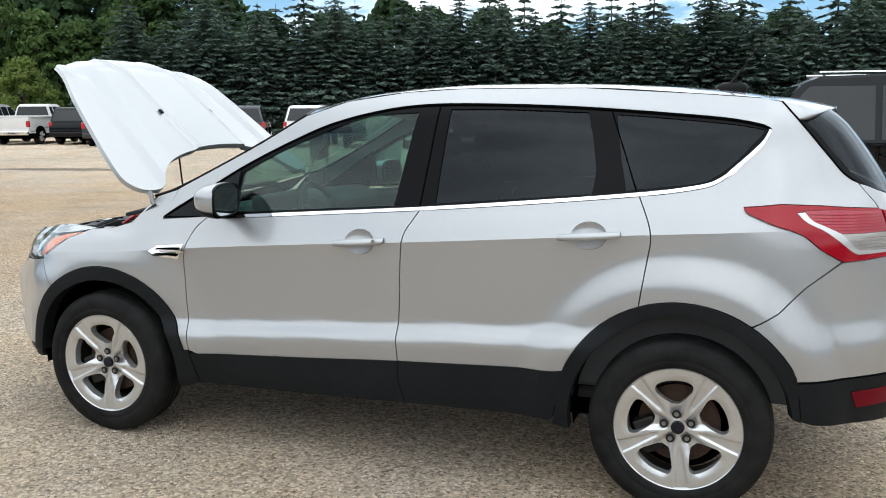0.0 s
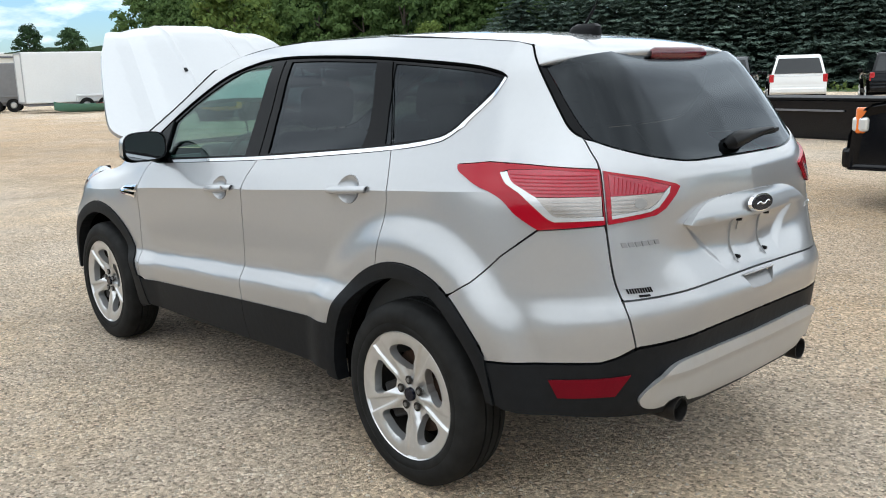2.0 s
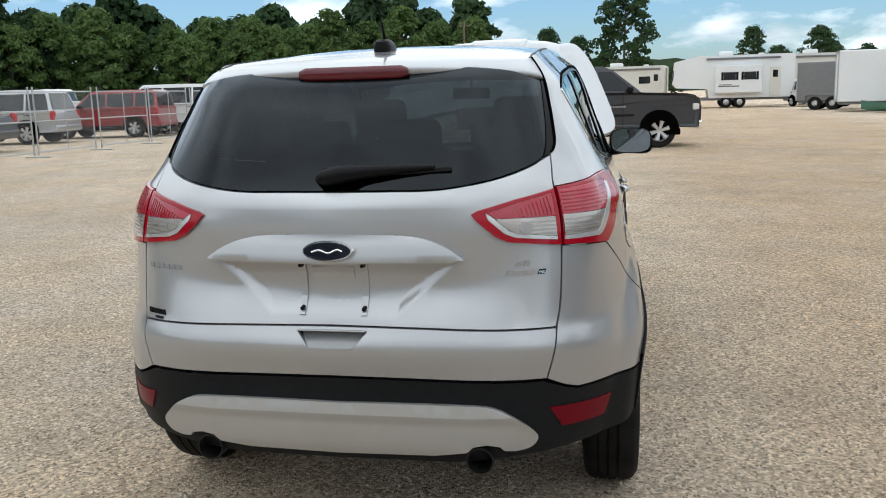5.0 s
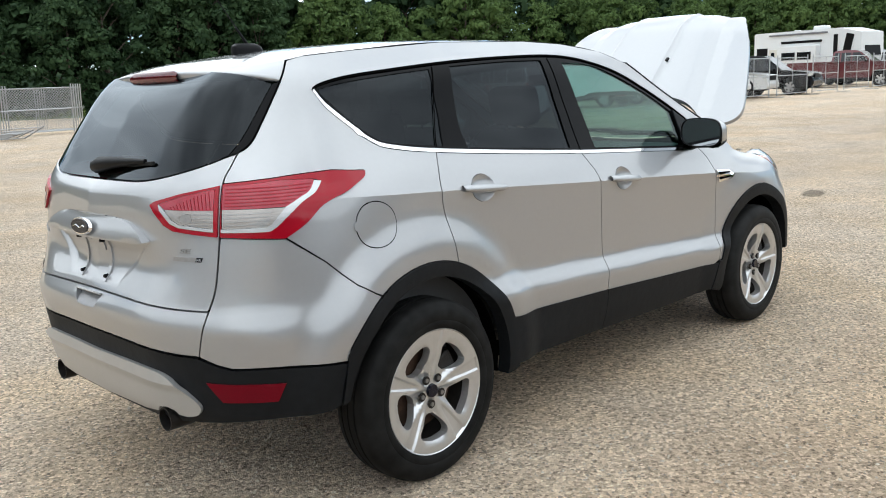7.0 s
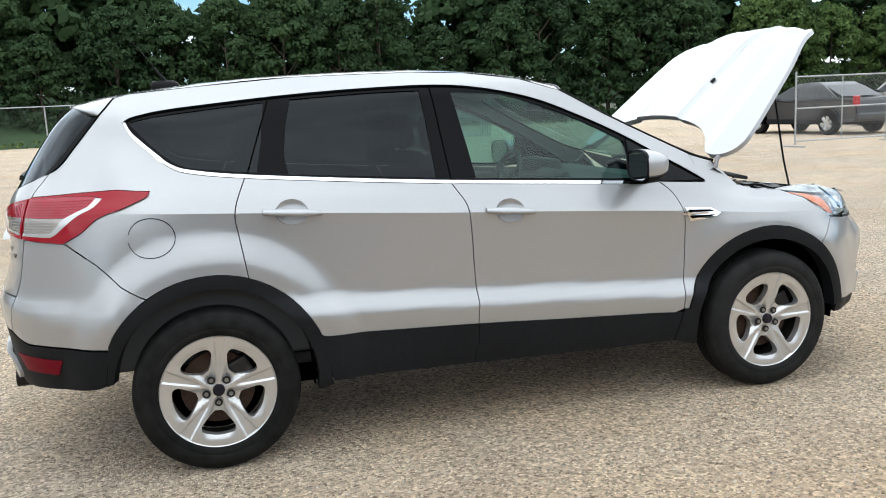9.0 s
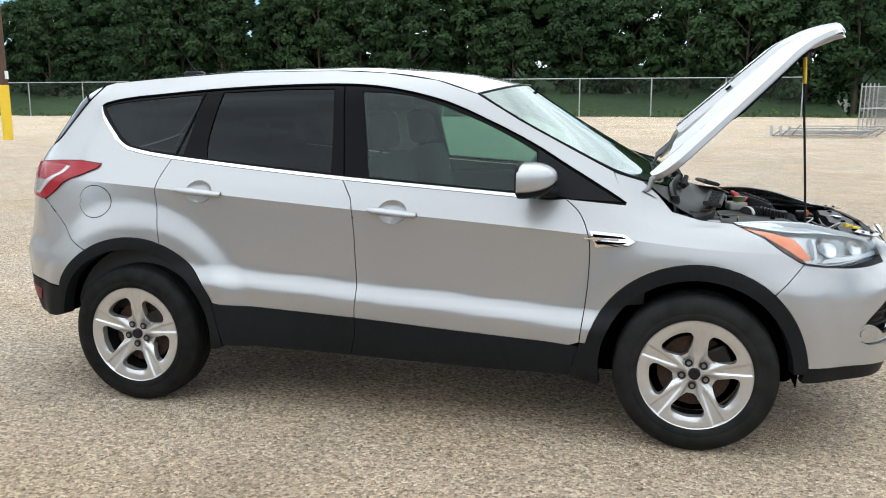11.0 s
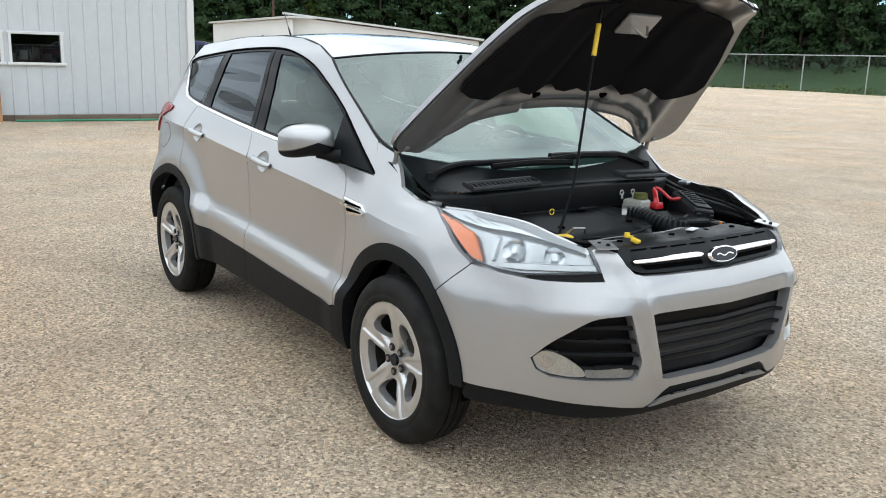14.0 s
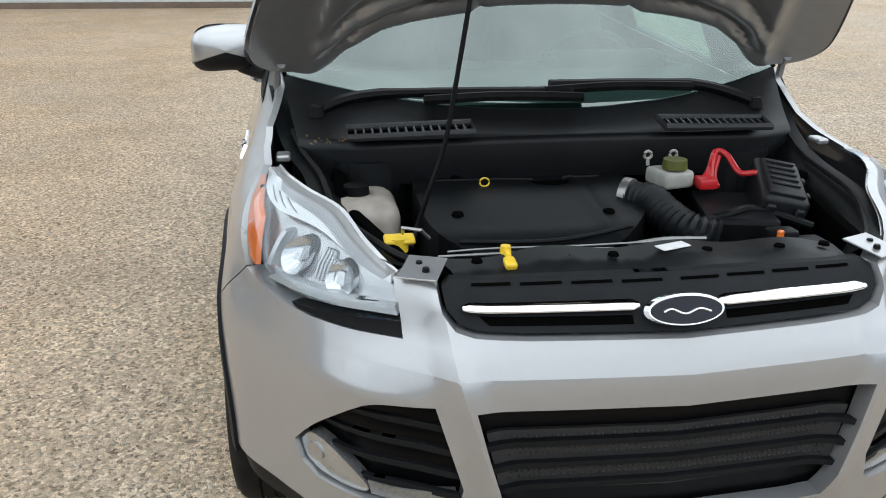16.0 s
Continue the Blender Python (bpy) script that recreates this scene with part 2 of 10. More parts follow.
# each level: heights, then distances, station by station from the tail to the nose
LEVELS = [
    ([.29, .29, .28, .27, .25, .21, .21, .2, .2, .2, .2, .2, .2, .2, .2, .2], [.51, .5, .49, .48, .46, .45, .44, .43, .43, .44, .45, .47, .48, .5, .53, .55]),
    ([.43, .43, .42, .4, .38, .36, .32, .31, .3, .3, .34, .34, .33, .33, .34, .34], [.585, .58, .575, .555, .525, .53, .515, .51, .51, .51, .53, .525, .53, .575, .61, .625]),
    ([.61, .61, .6, .565, .555, .53, .53, .495, .465, .44, .44, .4, .4, .4, .4, .4], [.605, .6, .605, .575, .54, .54, .53, .53, .53, .53, .545, .535, .545, .585, .625, .645]),
    ([.73, .73, .72, .68, .66, .63, .615, .58, .545, .51, .52, .56, .53, .53, .53, .53], [.635, .625, .615, .58, .545, .545, .536, .536, .536, .536, .545, .535, .545, .6, .64, .66]),
    ([.8, .8, .8, .8, .8, .78, .715, .675, .64, .605, .68, .7, .67, .69, .69, .7], [.605, .6, .59, .55, .53, .52, .498, .498, .498, .498, .535, .53, .535, .6, .64, .665]),
    ([.9, .92, .97, .98, 1., 1.04, 1., .955, .92, .87, .83, .82, .76, .76, .78, .78], [.575, .55, .56, .535, .505, .5, .497, .502, .504, .508, .52, .5, .515, .56, .615, .645]),
    ([1.04, 1.05, 1.07, 1.08, 1.11, 1.09, 1.055, 1.01, .97, .925, .885, .86, .8, .8, .85, .86], [.58, .555, .545, .525, .485, .497, .499, .505, .508, .512, .51, .49, .505, .535, .57, .6]),
    ([1.14, 1.14, 1.17, 1.17, 1.17, 1.15, 1.115, 1.07, 1.03, .985, .95, .92, .88, .89, .89, .89], [.57, .545, .515, .49, .45, .465, .47, .477, .482, .486, .48, .46, .47, .5, .535, .56]),
    ([1.2, 1.22, 1.25, 1.26, 1.27, 1.26, 1.195, 1.145, 1.105, 1.065, .99, .95, .92, .92, .92, .925], [.52, .5, .465, .425, .395, .4, .425, .44, .45, .455, .44, .43, .43, .47, .5, .52]),
    ([1.4, 1.4, 1.4, 1.4, 1.4, 1.38, 1.37, 1.34, 1.3, 1.25, 1.06, 1., .98, .98, .98, .98], [.394, .384, .364, .34, .32, .345, .355, .37, .38, .375, .38, .36, .36, .4, .43, .44]),
    ([1.51, 1.51, 1.5, 1.5, 1.5, 1.5, 1.545, 1.565, 1.55, 1.45, 1.2, 1.1, 1.1, 1.1, 1.1, 1.1], [.29, .29, .29, .278, .27, .29, .285, .285, .275, .27, .25, .25, .25, .25, .25, .25]),
    ([1.56, 1.56, 1.56, 1.56, 1.58, 1.585, 1.63, 1.64, 1.64, 1.6, 1.5, 1.4, 1.4, 1.4, 1.4, 1.4], [.22, .22, .22, .228, .2, .215, .2, .2, .2, .18, .1, .1, .1, .1, .1, .1]),
]



def slopes(xs, ys):
    """Monotone cubic slopes."""
    n = len(xs)
    h = [xs[i + 1] - xs[i] for i in range(n - 1)]
    d = [(ys[i + 1] - ys[i]) / h[i] for i in range(n - 1)]
    m = [d[0]] + [0.0] * (n - 2) + [d[-1]]
    for i in range(1, n - 1):
        if d[i - 1] * d[i] > 0:
            a, b = 2 * h[i] + h[i - 1], h[i] + 2 * h[i - 1]
            m[i] = (a + b) / (a / d[i - 1] + b / d[i])
    return m


def cubic(xs, ys, m, x):
    if x <= xs[0]:
        return ys[0] + m[0] * (x - xs[0])
    if x >= xs[-1]:
        return ys[-1] + m[-1] * (x - xs[-1])
    i = 0
    while xs[i + 1] < x:
        i += 1
    h = xs[i + 1] - xs[i]
    t = (x - xs[i]) / h
    return ((2 * t ** 3 - 3 * t * t + 1) * ys[i] + (t ** 3 - 2 * t * t + t) * h * m[i]
            + (3 * t * t - 2 * t ** 3) * ys[i + 1] + (t ** 3 - t * t) * h * m[i + 1])


LEVEL_SLOPES = [(slopes(STATIONS, zs), slopes(STATIONS, ds)) for zs, ds in LEVELS]
COLUMN = {}
AXLE_F, AXLE_R, HUB_Z = 1.345, -1.345, 0.345


def column(run):
    """The upright profile at a run."""
    key = round(run, 4)
    if key not in COLUMN:
        zs = [cubic(STATIONS, lv[0], ms[0], run) for lv, ms in zip(LEVELS, LEVEL_SLOPES)]
        ds = [cubic(STATIONS, lv[1], ms[1], run) for lv, ms in zip(LEVELS, LEVEL_SLOPES)]
        m = slopes(zs, ds)
        under, over = slopes(zs[:7], ds[:7]), slopes(zs[6:], ds[6:])
        w = min(1, max(0, (1.75 - abs(run + .05)) / .35))   # the shoulder is a crease along the sides
        lo = [a + (b - a) * w for a, b in zip(m, under)] + m[7:]
        hi = m[:6] + [a + (b - a) * w for a, b in zip(m[6:], over)]
        COLUMN[key] = zs, ds, lo, hi
    return COLUMN[key]


def nose_ridge(z):
    return 2.434 + (.882 - z) * .29


def depth(run, z):
    zs, ds, lo, hi = column(run)
    d = cubic(zs, ds, lo if z < zs[6] else hi, z)
    for ax, lift in ((AXLE_F, 0.0), (AXLE_R, 0.012)):   # flares round the wheels
        r = math.hypot(run - ax, z - HUB_Z - lift)
        if r < 0.9 and z < 1.06:   # a shelf that breaks off in a soft step
            if r < 0.46:
                w = math.exp(-((r - 0.46) / 0.10) ** 2)
            else:
                q = min(1, max(0, (r - (0.52 if ax < 0 else 0.49)) / (0.15 if ax < 0 else 0.18)))
                w = 1 - q * q * (3 - 2 * q)
            d += (0.033 if ax < 0 else 0.019) * w * min(1, max(0, (1.06 - z) / 0.10))
    if run > 1.9 and .40 < z < .90:   # ridges of the front bumper
        d += .017 * max(0, 1 - abs(run - nose_ridge(z)) / .05) * min(1, (z - .40) / .08, (.90 - z) / .03)
        d += .009 * max(0, 1 - abs(z - .757) / .055) * min(1, max(0, run - 2.2) / .25)
    if run < -2.44 and 0.8 < z < 1.0:   # pressed bay for the plate
        half = 0.19 + (z - 0.815) * 1.15
        inside = min(half - (RUN_END + run), z - 0.815, 0.995 - z) / 0.055
        t = min(1, max(0, inside))
        d -= 0.014 * t * t * (3 - 2 * t)
    return d


def shoulder(run):
    return column(run)[0][6]


def bay_line(t):
    """The plate bay's outline, t of the way down its slope."""
    m = .055 * t
    pts = [(.995 - m, .19 + (.995 - .815) * 1.15 - m)] + [(z, .19 + (z - .815) * 1.15 - m) for z in [.99 - m - (.17 - 2 * m) * k / 12 for k in range(13)]] + [(.815 + m, .19 - m)]
    half = [(-RUN_END + y, z) for z, y in pts]
    top = [(-RUN_END + y, .995 - m) for y in [half[0][0] + RUN_END - .02 - k * .025 for k in range(40)] if y > 0]
    bot = [(-RUN_END + y, .815 + m) for y in [.19 - m - .02 - k * .025 for k in range(10)] if y > 0]
    h = top[::-1] + half + bot
    return h + [(-2 * RUN_END - u, z) for u, z in reversed(h)]


def spine(run):
    a = abs(run)
    sg = 1 if run > 0 else -1
    if a <= SPX:
        return run, SPY, 0.0, 1.0
    if a <= SPX + FAN * math.pi / 2:
        th = (a - SPX) / FAN
        return sg * SPX, SPY, sg * math.sin(th), math.cos(th)
    return sg * SPX, RUN_END - a, float(sg), 0.0


def skin(run, z, out=0.0, side=1):
    """A point of the skin, lifted by out; side -1: the car's right."""
    if abs(run) > RUN_END:
        run, side = math.copysign(2 * RUN_END - abs(run), run), -side
    bx, by, nx, ny = spine(run)
    d = depth(run, z) + out
    return (bx + nx * d, side * (by + ny * d), z)

# ---- building helpers ----
from mathutils.geometry import delaunay_2d_cdt


def mesh_part(name, verts, faces, material, parent=None, label="", smooth=True, normals=None):
    me = bpy.data.meshes.new(name)
    me.from_pydata(verts, [], faces)
    if smooth:
        me.polygons.foreach_set("use_smooth", [True] * len(me.polygons))
    me.update()
    if normals:
        me.normals_split_custom_set(normals)
    me.materials.append(material)
    ob = new(name, me)
    ob.parent = parent
    if label:
        ob["label"] = label
    return ob


def part(name, bm, material, parent=None, label="", smooth=False):
    """One mesh object out of a bmesh, under a thing or a part."""
    me = bpy.data.meshes.new(name)
    bmesh.ops.recalc_face_normals(bm, faces=bm.faces[:])
    bm.to_mesh(me)
    bm.free()
    if smooth:
        me.polygons.foreach_set("use_smooth", [True] * len(me.polygons))
        me.set_sharp_from_angle(angle=radians(smooth if smooth is not True else 40))
    me.materials.append(material)
    ob = new(name, me)
    ob.parent = parent
    if label:
        ob["label"] = label
    return ob


def thing(name, label, category, group="", kind="", at=None):
    ob = new(name)
    if at is not None:
        ob.matrix_world = at
    return tagged(ob, label, category, group, kind)


def bow(pts, per=5):
    """A smooth open line through points (Catmull-Rom)."""
    out = []
    for i in range(len(pts) - 1):
        p0 = pts[max(i - 1, 0)]
        p1, p2 = pts[i], pts[i + 1]
        p3 = pts[min(i + 2, len(pts) - 1)]
        for k in range(per):
            t = k / per
            out.append(tuple(0.5 * (2 * b + (c - a) * t + (2 * a - 5 * b + 4 * c - d) * t * t + (3 * b - a - 3 * c + d) * t ** 3)
                             for a, b, c, d in zip(p0, p1, p2, p3)))
    out.append(tuple(pts[-1]))
    return out


def arc(cx, cz, r, a0, a1, n=18):
    return [(cx + r * math.cos(radians(a0 + (a1 - a0) * k / n)), cz + r * math.sin(radians(a0 + (a1 - a0) * k / n))) for k in range(n + 1)]


def fine(loop, step=0.03):
    """A closed loop with no edge longer than step and no doubled points."""
    out = []
    for i, a in enumerate(loop):
        b = loop[(i + 1) % len(loop)]
        d = math.dist(a, b)
        if d < 0.12 * step:
            continue
        n = max(1, math.ceil(d / step))
        out += [(a[0] + (b[0] - a[0]) * k / n, a[1] + (b[1] - a[1]) * k / n) for k in range(n)]
    return out


def area2(loop):
    return sum(loop[i - 1][0] * p[1] - p[0] * loop[i - 1][1] for i, p in enumerate(loop)) / 2


def inset(loop, g):
    if not g:
        return loop
    sg = 1 if area2(loop) > 0 else -1
    out = []
    n = len(loop)
    for i, p in enumerate(loop):
        a, b = loop[i - 1], loop[(i + 1) % n]
        e1 = (p[0] - a[0], p[1] - a[1])
        e2 = (b[0] - p[0], b[1] - p[1])
        l1, l2 = math.hypot(*e1), math.hypot(*e2)
        n1, n2 = (-e1[1] / l1, e1[0] / l1), (-e2[1] / l2, e2[0] / l2)
        m = (n1[0] + n2[0], n1[1] + n2[1])
        q = m[0] * m[0] + m[1] * m[1]
        k = sg * g * 2 / max(q, 0.8)
        out.append((p[0] + m[0] * k, p[1] + m[1] * k))
    return out


def inside(p, loop):
    c = False
    x, y = p
    j = len(loop) - 1
    for i in range(len(loop)):
        xi, yi = loop[i]
        xj, yj = loop[j]
        if (yi > y) != (yj > y) and x < (xj - xi) * (y - yi) / (yj - yi) + xi:
            c = not c
        j = i
    return c


def patch(name, outline, material, parent, surf, holes=(), grid=0.035, fold=0.018, gap=0.0022, out=0.0, side=1, label="", edge=0.03, lines=(), crease=None):
    """A sheet cut to an outline in two coordinates and laid on surf(u, v, out, side), with its rim turned in."""
    loops = [inset(fine(outline, edge), gap)] + [inset(fine(h, edge), -gap) for h in holes]
    pts, segs = [], []
    for lp in loops:
        k = len(pts)
        pts += [Vector(p) for p in lp]
        segs += [(k + i, k + (i + 1) % len(lp)) for i in range(len(lp))]
    us, vs = [p[0] for p in loops[0]], [p[1] for p in loops[0]]
    lines = list(lines)
    if crease:
        n = int((max(us) - min(us)) / .02)
        lines.append([(q, crease(q)) for q in [min(us) + (max(us) - min(us)) * k / n for k in range(n + 1)]])
    sharp = set()
    for ln in lines:   # fold lines inside the sheet
        run_ = []
        for p in ln:
            if inside(p, loops[0]) and not any(inside(p, h) for h in loops[1:]) and min(math.dist(p, q) for q in pts) > .004:
                run_.append(len(pts))
                sharp.add((round(p[0], 5), round(p[1], 5)))
                pts.append(Vector(p))
            elif run_:
                segs += list(zip(run_, run_[1:])); run_ = []
        segs += list(zip(run_, run_[1:]))
    nu, nv = int((max(us) - min(us)) / grid), int((max(vs) - min(vs)) / grid)
    rim = [tuple(p) for p in pts]
    buckets = {}
    for p in rim:
        buckets.setdefault((int(p[0] // grid), int(p[1] // grid)), []).append(p)
    for i in range(nu + 1):
        for j in range(nv + 1):
            p = (min(us) + grid * (i + 0.5 * (j % 2)), min(vs) + grid * (j + 0.5))
            if not inside(p, loops[0]) or any(inside(p, h) for h in loops[1:]):
                continue
            bi, bj = int(p[0] // grid), int(p[1] // grid)
            near = any(math.dist(p, q) < 0.45 * grid for a in (-1, 0, 1) for b in (-1, 0, 1) for q in buckets.get((bi + a, bj + b), ()))
            if not near:
                pts.append(Vector(p))
    co, _, tris, _, _, _ = delaunay_2d_cdt(pts, segs, [], 0, 1e-6)
    co = [tuple(c) for c in co]
    keep = []
    for t in tris:
        c = (sum(co[i][0] for i in t) / 3, sum(co[i][1] for i in t) / 3)
        if inside(c, loops[0]) and not any(inside(c, h) for h in loops[1:]):
            keep.append(tuple(t))
    used = sorted({i for t in keep for i in t})
    new_of = {i: k for k, i in enumerate(used)}
    co = [co[i] for i in used]
    keep = [tuple(new_of[i] for i in t) for t in keep]
    verts, norms = [], []
    e = 0.004
    for u, v in co:
        p = Vector(surf(u, v, out, side))
        du = Vector(surf(u + e, v, out, side)) - Vector(surf(u - e, v, out, side))
        dv = Vector(surf(u, v + e, out, side)) - Vector(surf(u, v - e, out, side))
        n = du.cross(dv).normalized()
        o = Vector(surf(u, v, out + 0.01, side)) - p
        if n.dot(o) < 0:
            n = -n
        verts.append(p)
        norms.append(n)
    two = {}
    if crease:
        for i, (u, v) in enumerate(co):
            if abs(v - crease(u)) < 1e-4:
                pair = []
                for e2 in (-.010, .010):
                    du = Vector(surf(u + e, v + e2 * .2, out, side)) - Vector(surf(u - e, v + e2 * .2, out, side))
                    n = du.cross(Vector(surf(u, v + e2, out, side)) - verts[i]).normalized()
                    pair.append(n if n.dot(norms[i]) > 0 else -n)
                two[i] = pair
    faces, loop_n = [], []
    for t in keep:
        a, b, c = (verts[i] for i in t)
        if (b - a).cross(c - a).dot(norms[t[0]] + norms[t[1]] + norms[t[2]]) < 0:
            t = (t[0], t[2], t[1])
        faces.append(t)
        mid_v, mid_u = sum(co[i][1] for i in t) / 3, sum(co[i][0] for i in t) / 3
        for i in t:
            if i in two:
                loop_n.append(two[i][mid_v > crease(mid_u)])
            elif (round(co[i][0], 5), round(co[i][1], 5)) in sharp:   # one side of a fold line
                d = math.dist(co[i], (mid_u, mid_v)) or 1
                u, v = co[i][0] + (mid_u - co[i][0]) * .007 / d, co[i][1] + (mid_v - co[i][1]) * .007 / d
                du = Vector(surf(u + .002, v, out, side)) - Vector(surf(u - .002, v, out, side))
                n = du.cross(Vector(surf(u, v + .002, out, side)) - Vector(surf(u, v - .002, out, side))).normalized()
                n = n if n.dot(norms[i]) > 0 else -n
                loop_n.append((n * .6 + norms[i] * .4).normalized())
            else:
                loop_n.append(norms[i])
    if fold:
        count = {}
        for t in faces:
            for k in range(3):
                a, b = t[k], t[(k + 1) % 3]
                count[(a, b)] = count.get((a, b), 0) + 1
        low = {}
        for (a, b) in list(count):
            if (b, a) in count:
                continue
            for i in (a, b):
                if i not in low:
                    low[i] = len(verts)
                    verts.append(Vector(surf(*co[i], out - fold, side)))
                    verts.append(verts[i].copy())
            f = (low[b] + 1, low[a] + 1, low[a], low[b])
            n = (verts[a] - verts[b]).cross(verts[low[a]] - verts[a]).normalized()
            faces.append(f)
            loop_n += [n] * 4
    return mesh_part(name, verts, faces, material, parent, label, True, loop_n)


def both(name, outline, material, parent, surf, **kw):
    return [patch(name, outline, material, parent, surf, side=sd, **kw) for sd in (1, -1)]


def full(half):
    """A half outline that begins and ends on the car's middle line, and its mirror image."""
    mid = math.copysign(RUN_END, half[0][0])
    return list(half) + [(2 * mid - u, v) for u, v in reversed(half)]


def box(bm, sx, sy, sz, m=Matrix(), bevel=0.0, seg=2):
    r = bmesh.ops.create_cube(bm, size=1, matrix=m @ Matrix.Diagonal((sx, sy, sz, 1)))
    if bevel:
        es = {e for v in r["verts"] for e in v.link_edges}
        bmesh.ops.bevel(bm, geom=list(es), offset=bevel, segments=seg, affect='EDGES', profile=0.5)
    return bm


def rod(bm, a, b, r, r2=None, n=10):
    a, b = Vector(a), Vector(b)
    d = b - a
    m = Matrix.Translation((a + b) / 2) @ d.to_track_quat('Z', 'Y').to_matrix().to_4x4()
    bmesh.ops.create_cone(bm, cap_ends=True, segments=n, radius1=r, radius2=r if r2 is None else r2, depth=d.length, matrix=m)
    return bm


def tube(bm, pts, r, n=8, closed=False):
    """A round tube along a line; r may be a list."""
    rings = []
    P = [Vector(p) for p in pts]
    for i, p in enumerate(P):
        a = P[i - 1] if (i or closed) else p
        b = P[(i + 1) % len(P)] if (i < len(P) - 1 or closed) else p
        q = (b - a).normalized().to_track_quat('Z', 'Y')
        rr = r[i] if isinstance(r, (list, tuple)) else r
        rings.append([bm.verts.new(p + q @ Vector((rr * math.cos(2 * math.pi * k / n), rr * math.sin(2 * math.pi * k / n), 0))) for k in range(n)])
    for i in range(len(rings) if closed else len(rings) - 1):
        A, B = rings[i], rings[(i + 1) % len(rings)]
        for k in range(n):
            bm.faces.new((A[k], A[(k + 1) % n], B[(k + 1) % n], B[k]))
    if not closed:
        bm.faces.new(rings[0])
        bm.faces.new(rings[-1])
    return bm


def lathe(bm, profile, m=Matrix(), n=40):
    """Turns (r, h) pairs round the z axis of m."""
    rings = [[bm.verts.new(m @ Vector((r * math.cos(2 * math.pi * k / n), r * math.sin(2 * math.pi * k / n), h))) for k in range(n)] for r, h in profile]
    for A, B in zip(rings, rings[1:]):
        for k in range(n):
            bm.faces.new((A[k], A[(k + 1) % n], B[(k + 1) % n], B[k]))
    return bm


def loft(rows, material, name, parent=None, label="", smooth=True):
    """A sheet over a grid of points."""
    n = len(rows[0])
    verts = [p for r in rows for p in r]
    faces = [(i * n + k, i * n + k + 1, (i + 1) * n + k + 1, (i + 1) * n + k) for i in range(len(rows) - 1) for k in range(n - 1)]
    return mesh_part(name, verts, faces, material, parent, label, smooth)

# ---- the silver car ----
car = thing("suv", "silver compact SUV with its hood propped open, standing on gravel", "car")

LINE_A = bow([(.775, 1.072), (.835, 1.02), (.872, .95), (.888, .875), (.886, .75), (.878, .647), (.858, .48), (.852, .44), (.812, .297)], 4)
LINE_B = bow([(-.27, 1.146), (-.235, 1.09), (-.205, 1.03), (-.192, .90), (-.188, .776), (-.180, .605), (-.185, .55), (-.187, .498), (-.19, .407), (-.215, .312)], 4)
LINE_C = bow([(-1.155, 1.228), (-1.203, 1.126), (-1.218, 1.06), (-1.208, .98), (-1.185, .807)], 5)
BELT = bow([(1.035, 1.055), (.62, 1.083), (.2, 1.112), (-.24, 1.143), (-.68, 1.18), (-1.15, 1.226), (-1.36, 1.256), (-1.45, 1.285), (-1.54, 1.36), (-1.645, 1.468)], 6)
DLO_TOP = bow([(-1.645, 1.468), (-1.49, 1.502), (-1.24, 1.526), (-.92, 1.550), (-.60, 1.564), (-.28, 1.567), (-.05, 1.545), (.2, 1.487), (.42, 1.397), (.62, 1.300), (.78, 1.207), (.95, 1.108), (1.035, 1.055)], 5)
GATE_SEAM = bow([(-1.775, 1.572), (-1.80, 1.560), (-1.842, 1.530), (-1.881, 1.501), (-1.955, 1.438), (-2.02, 1.368), (-2.062, 1.315), (-2.095, 1.290), (-2.125, 1.275), (-2.149, 1.234), (-2.170, 1.188), (-2.172, 1.10), (-2.176, 1.02), (-2.195, .86), (-2.225, .765), (-2.26, .634)], 4)
ROOF_EDGE = [(.345, 1.525), (.148, 1.588), (-.11, 1.625), (-.37, 1.638), (-.9, 1.635), (-1.36, 1.606), (-1.775, 1.572)]
PILLAR = [(.975, 1.190), (.78, 1.288), (.553, 1.405), (.345, 1.525)]
LAMP_LOW = bow([(-1.545, 1.188), (-1.565, 1.165), (-1.66, 1.132), (-1.74, 1.112), (-1.80, 1.088), (-1.86, 1.045), (-1.945, 1.003)], 4)
CLAD_TOP = bow([(.855, .44), (.3, .47), (-.187, .50), (-.905, .533)], 6)


def upto(line, u=None, v=None, low=None):
    return [p for p in line if (u is None or p[0] >= u) and (v is None or p[1] >= v) and (low is None or p[1] <= low)]


def below(line, d):
    return [(u, v - d) for u, v in line]


def span(line, a, b):
    return [p for p in line if a <= p[0] <= b]


def bezel(line):
    """The belt's lower edge."""
    return below(line, .012)


# body sides
sill_a = upto(LINE_A, v=.441)
fender = [(.975, 1.187), (1.10, 1.150), (1.165, 1.094), (1.227, 1.026), (1.34, .995), (1.475, .983), (1.595, .933), (1.70, .873), (1.795, .826), (1.73, .775), (1.656, .712)] \
    + arc(AXLE_F, HUB_Z, .474, 50, 167) + [(.858, .455)] + sill_a[::-1] + [(1.03, 1.052)]
both("fender", fender, SILVER, car, skin, crease=shoulder, grid=.028)
tuck_b = upto(LINE_B, v=.488)
front_skin = sill_a + below(span(CLAD_TOP, -.187, .84), .010) + tuck_b[::-1] + bezel(span(BELT, -.268, .77))[::-1]
rear_skin = tuck_b + below(span(CLAD_TOP, -.89, -.19), .010) + arc(AXLE_R, HUB_Z + .012, .478, 21.7, 70, 10) + LINE_C[::-1] + bezel(span(BELT, -1.153, -.272))[::-1]
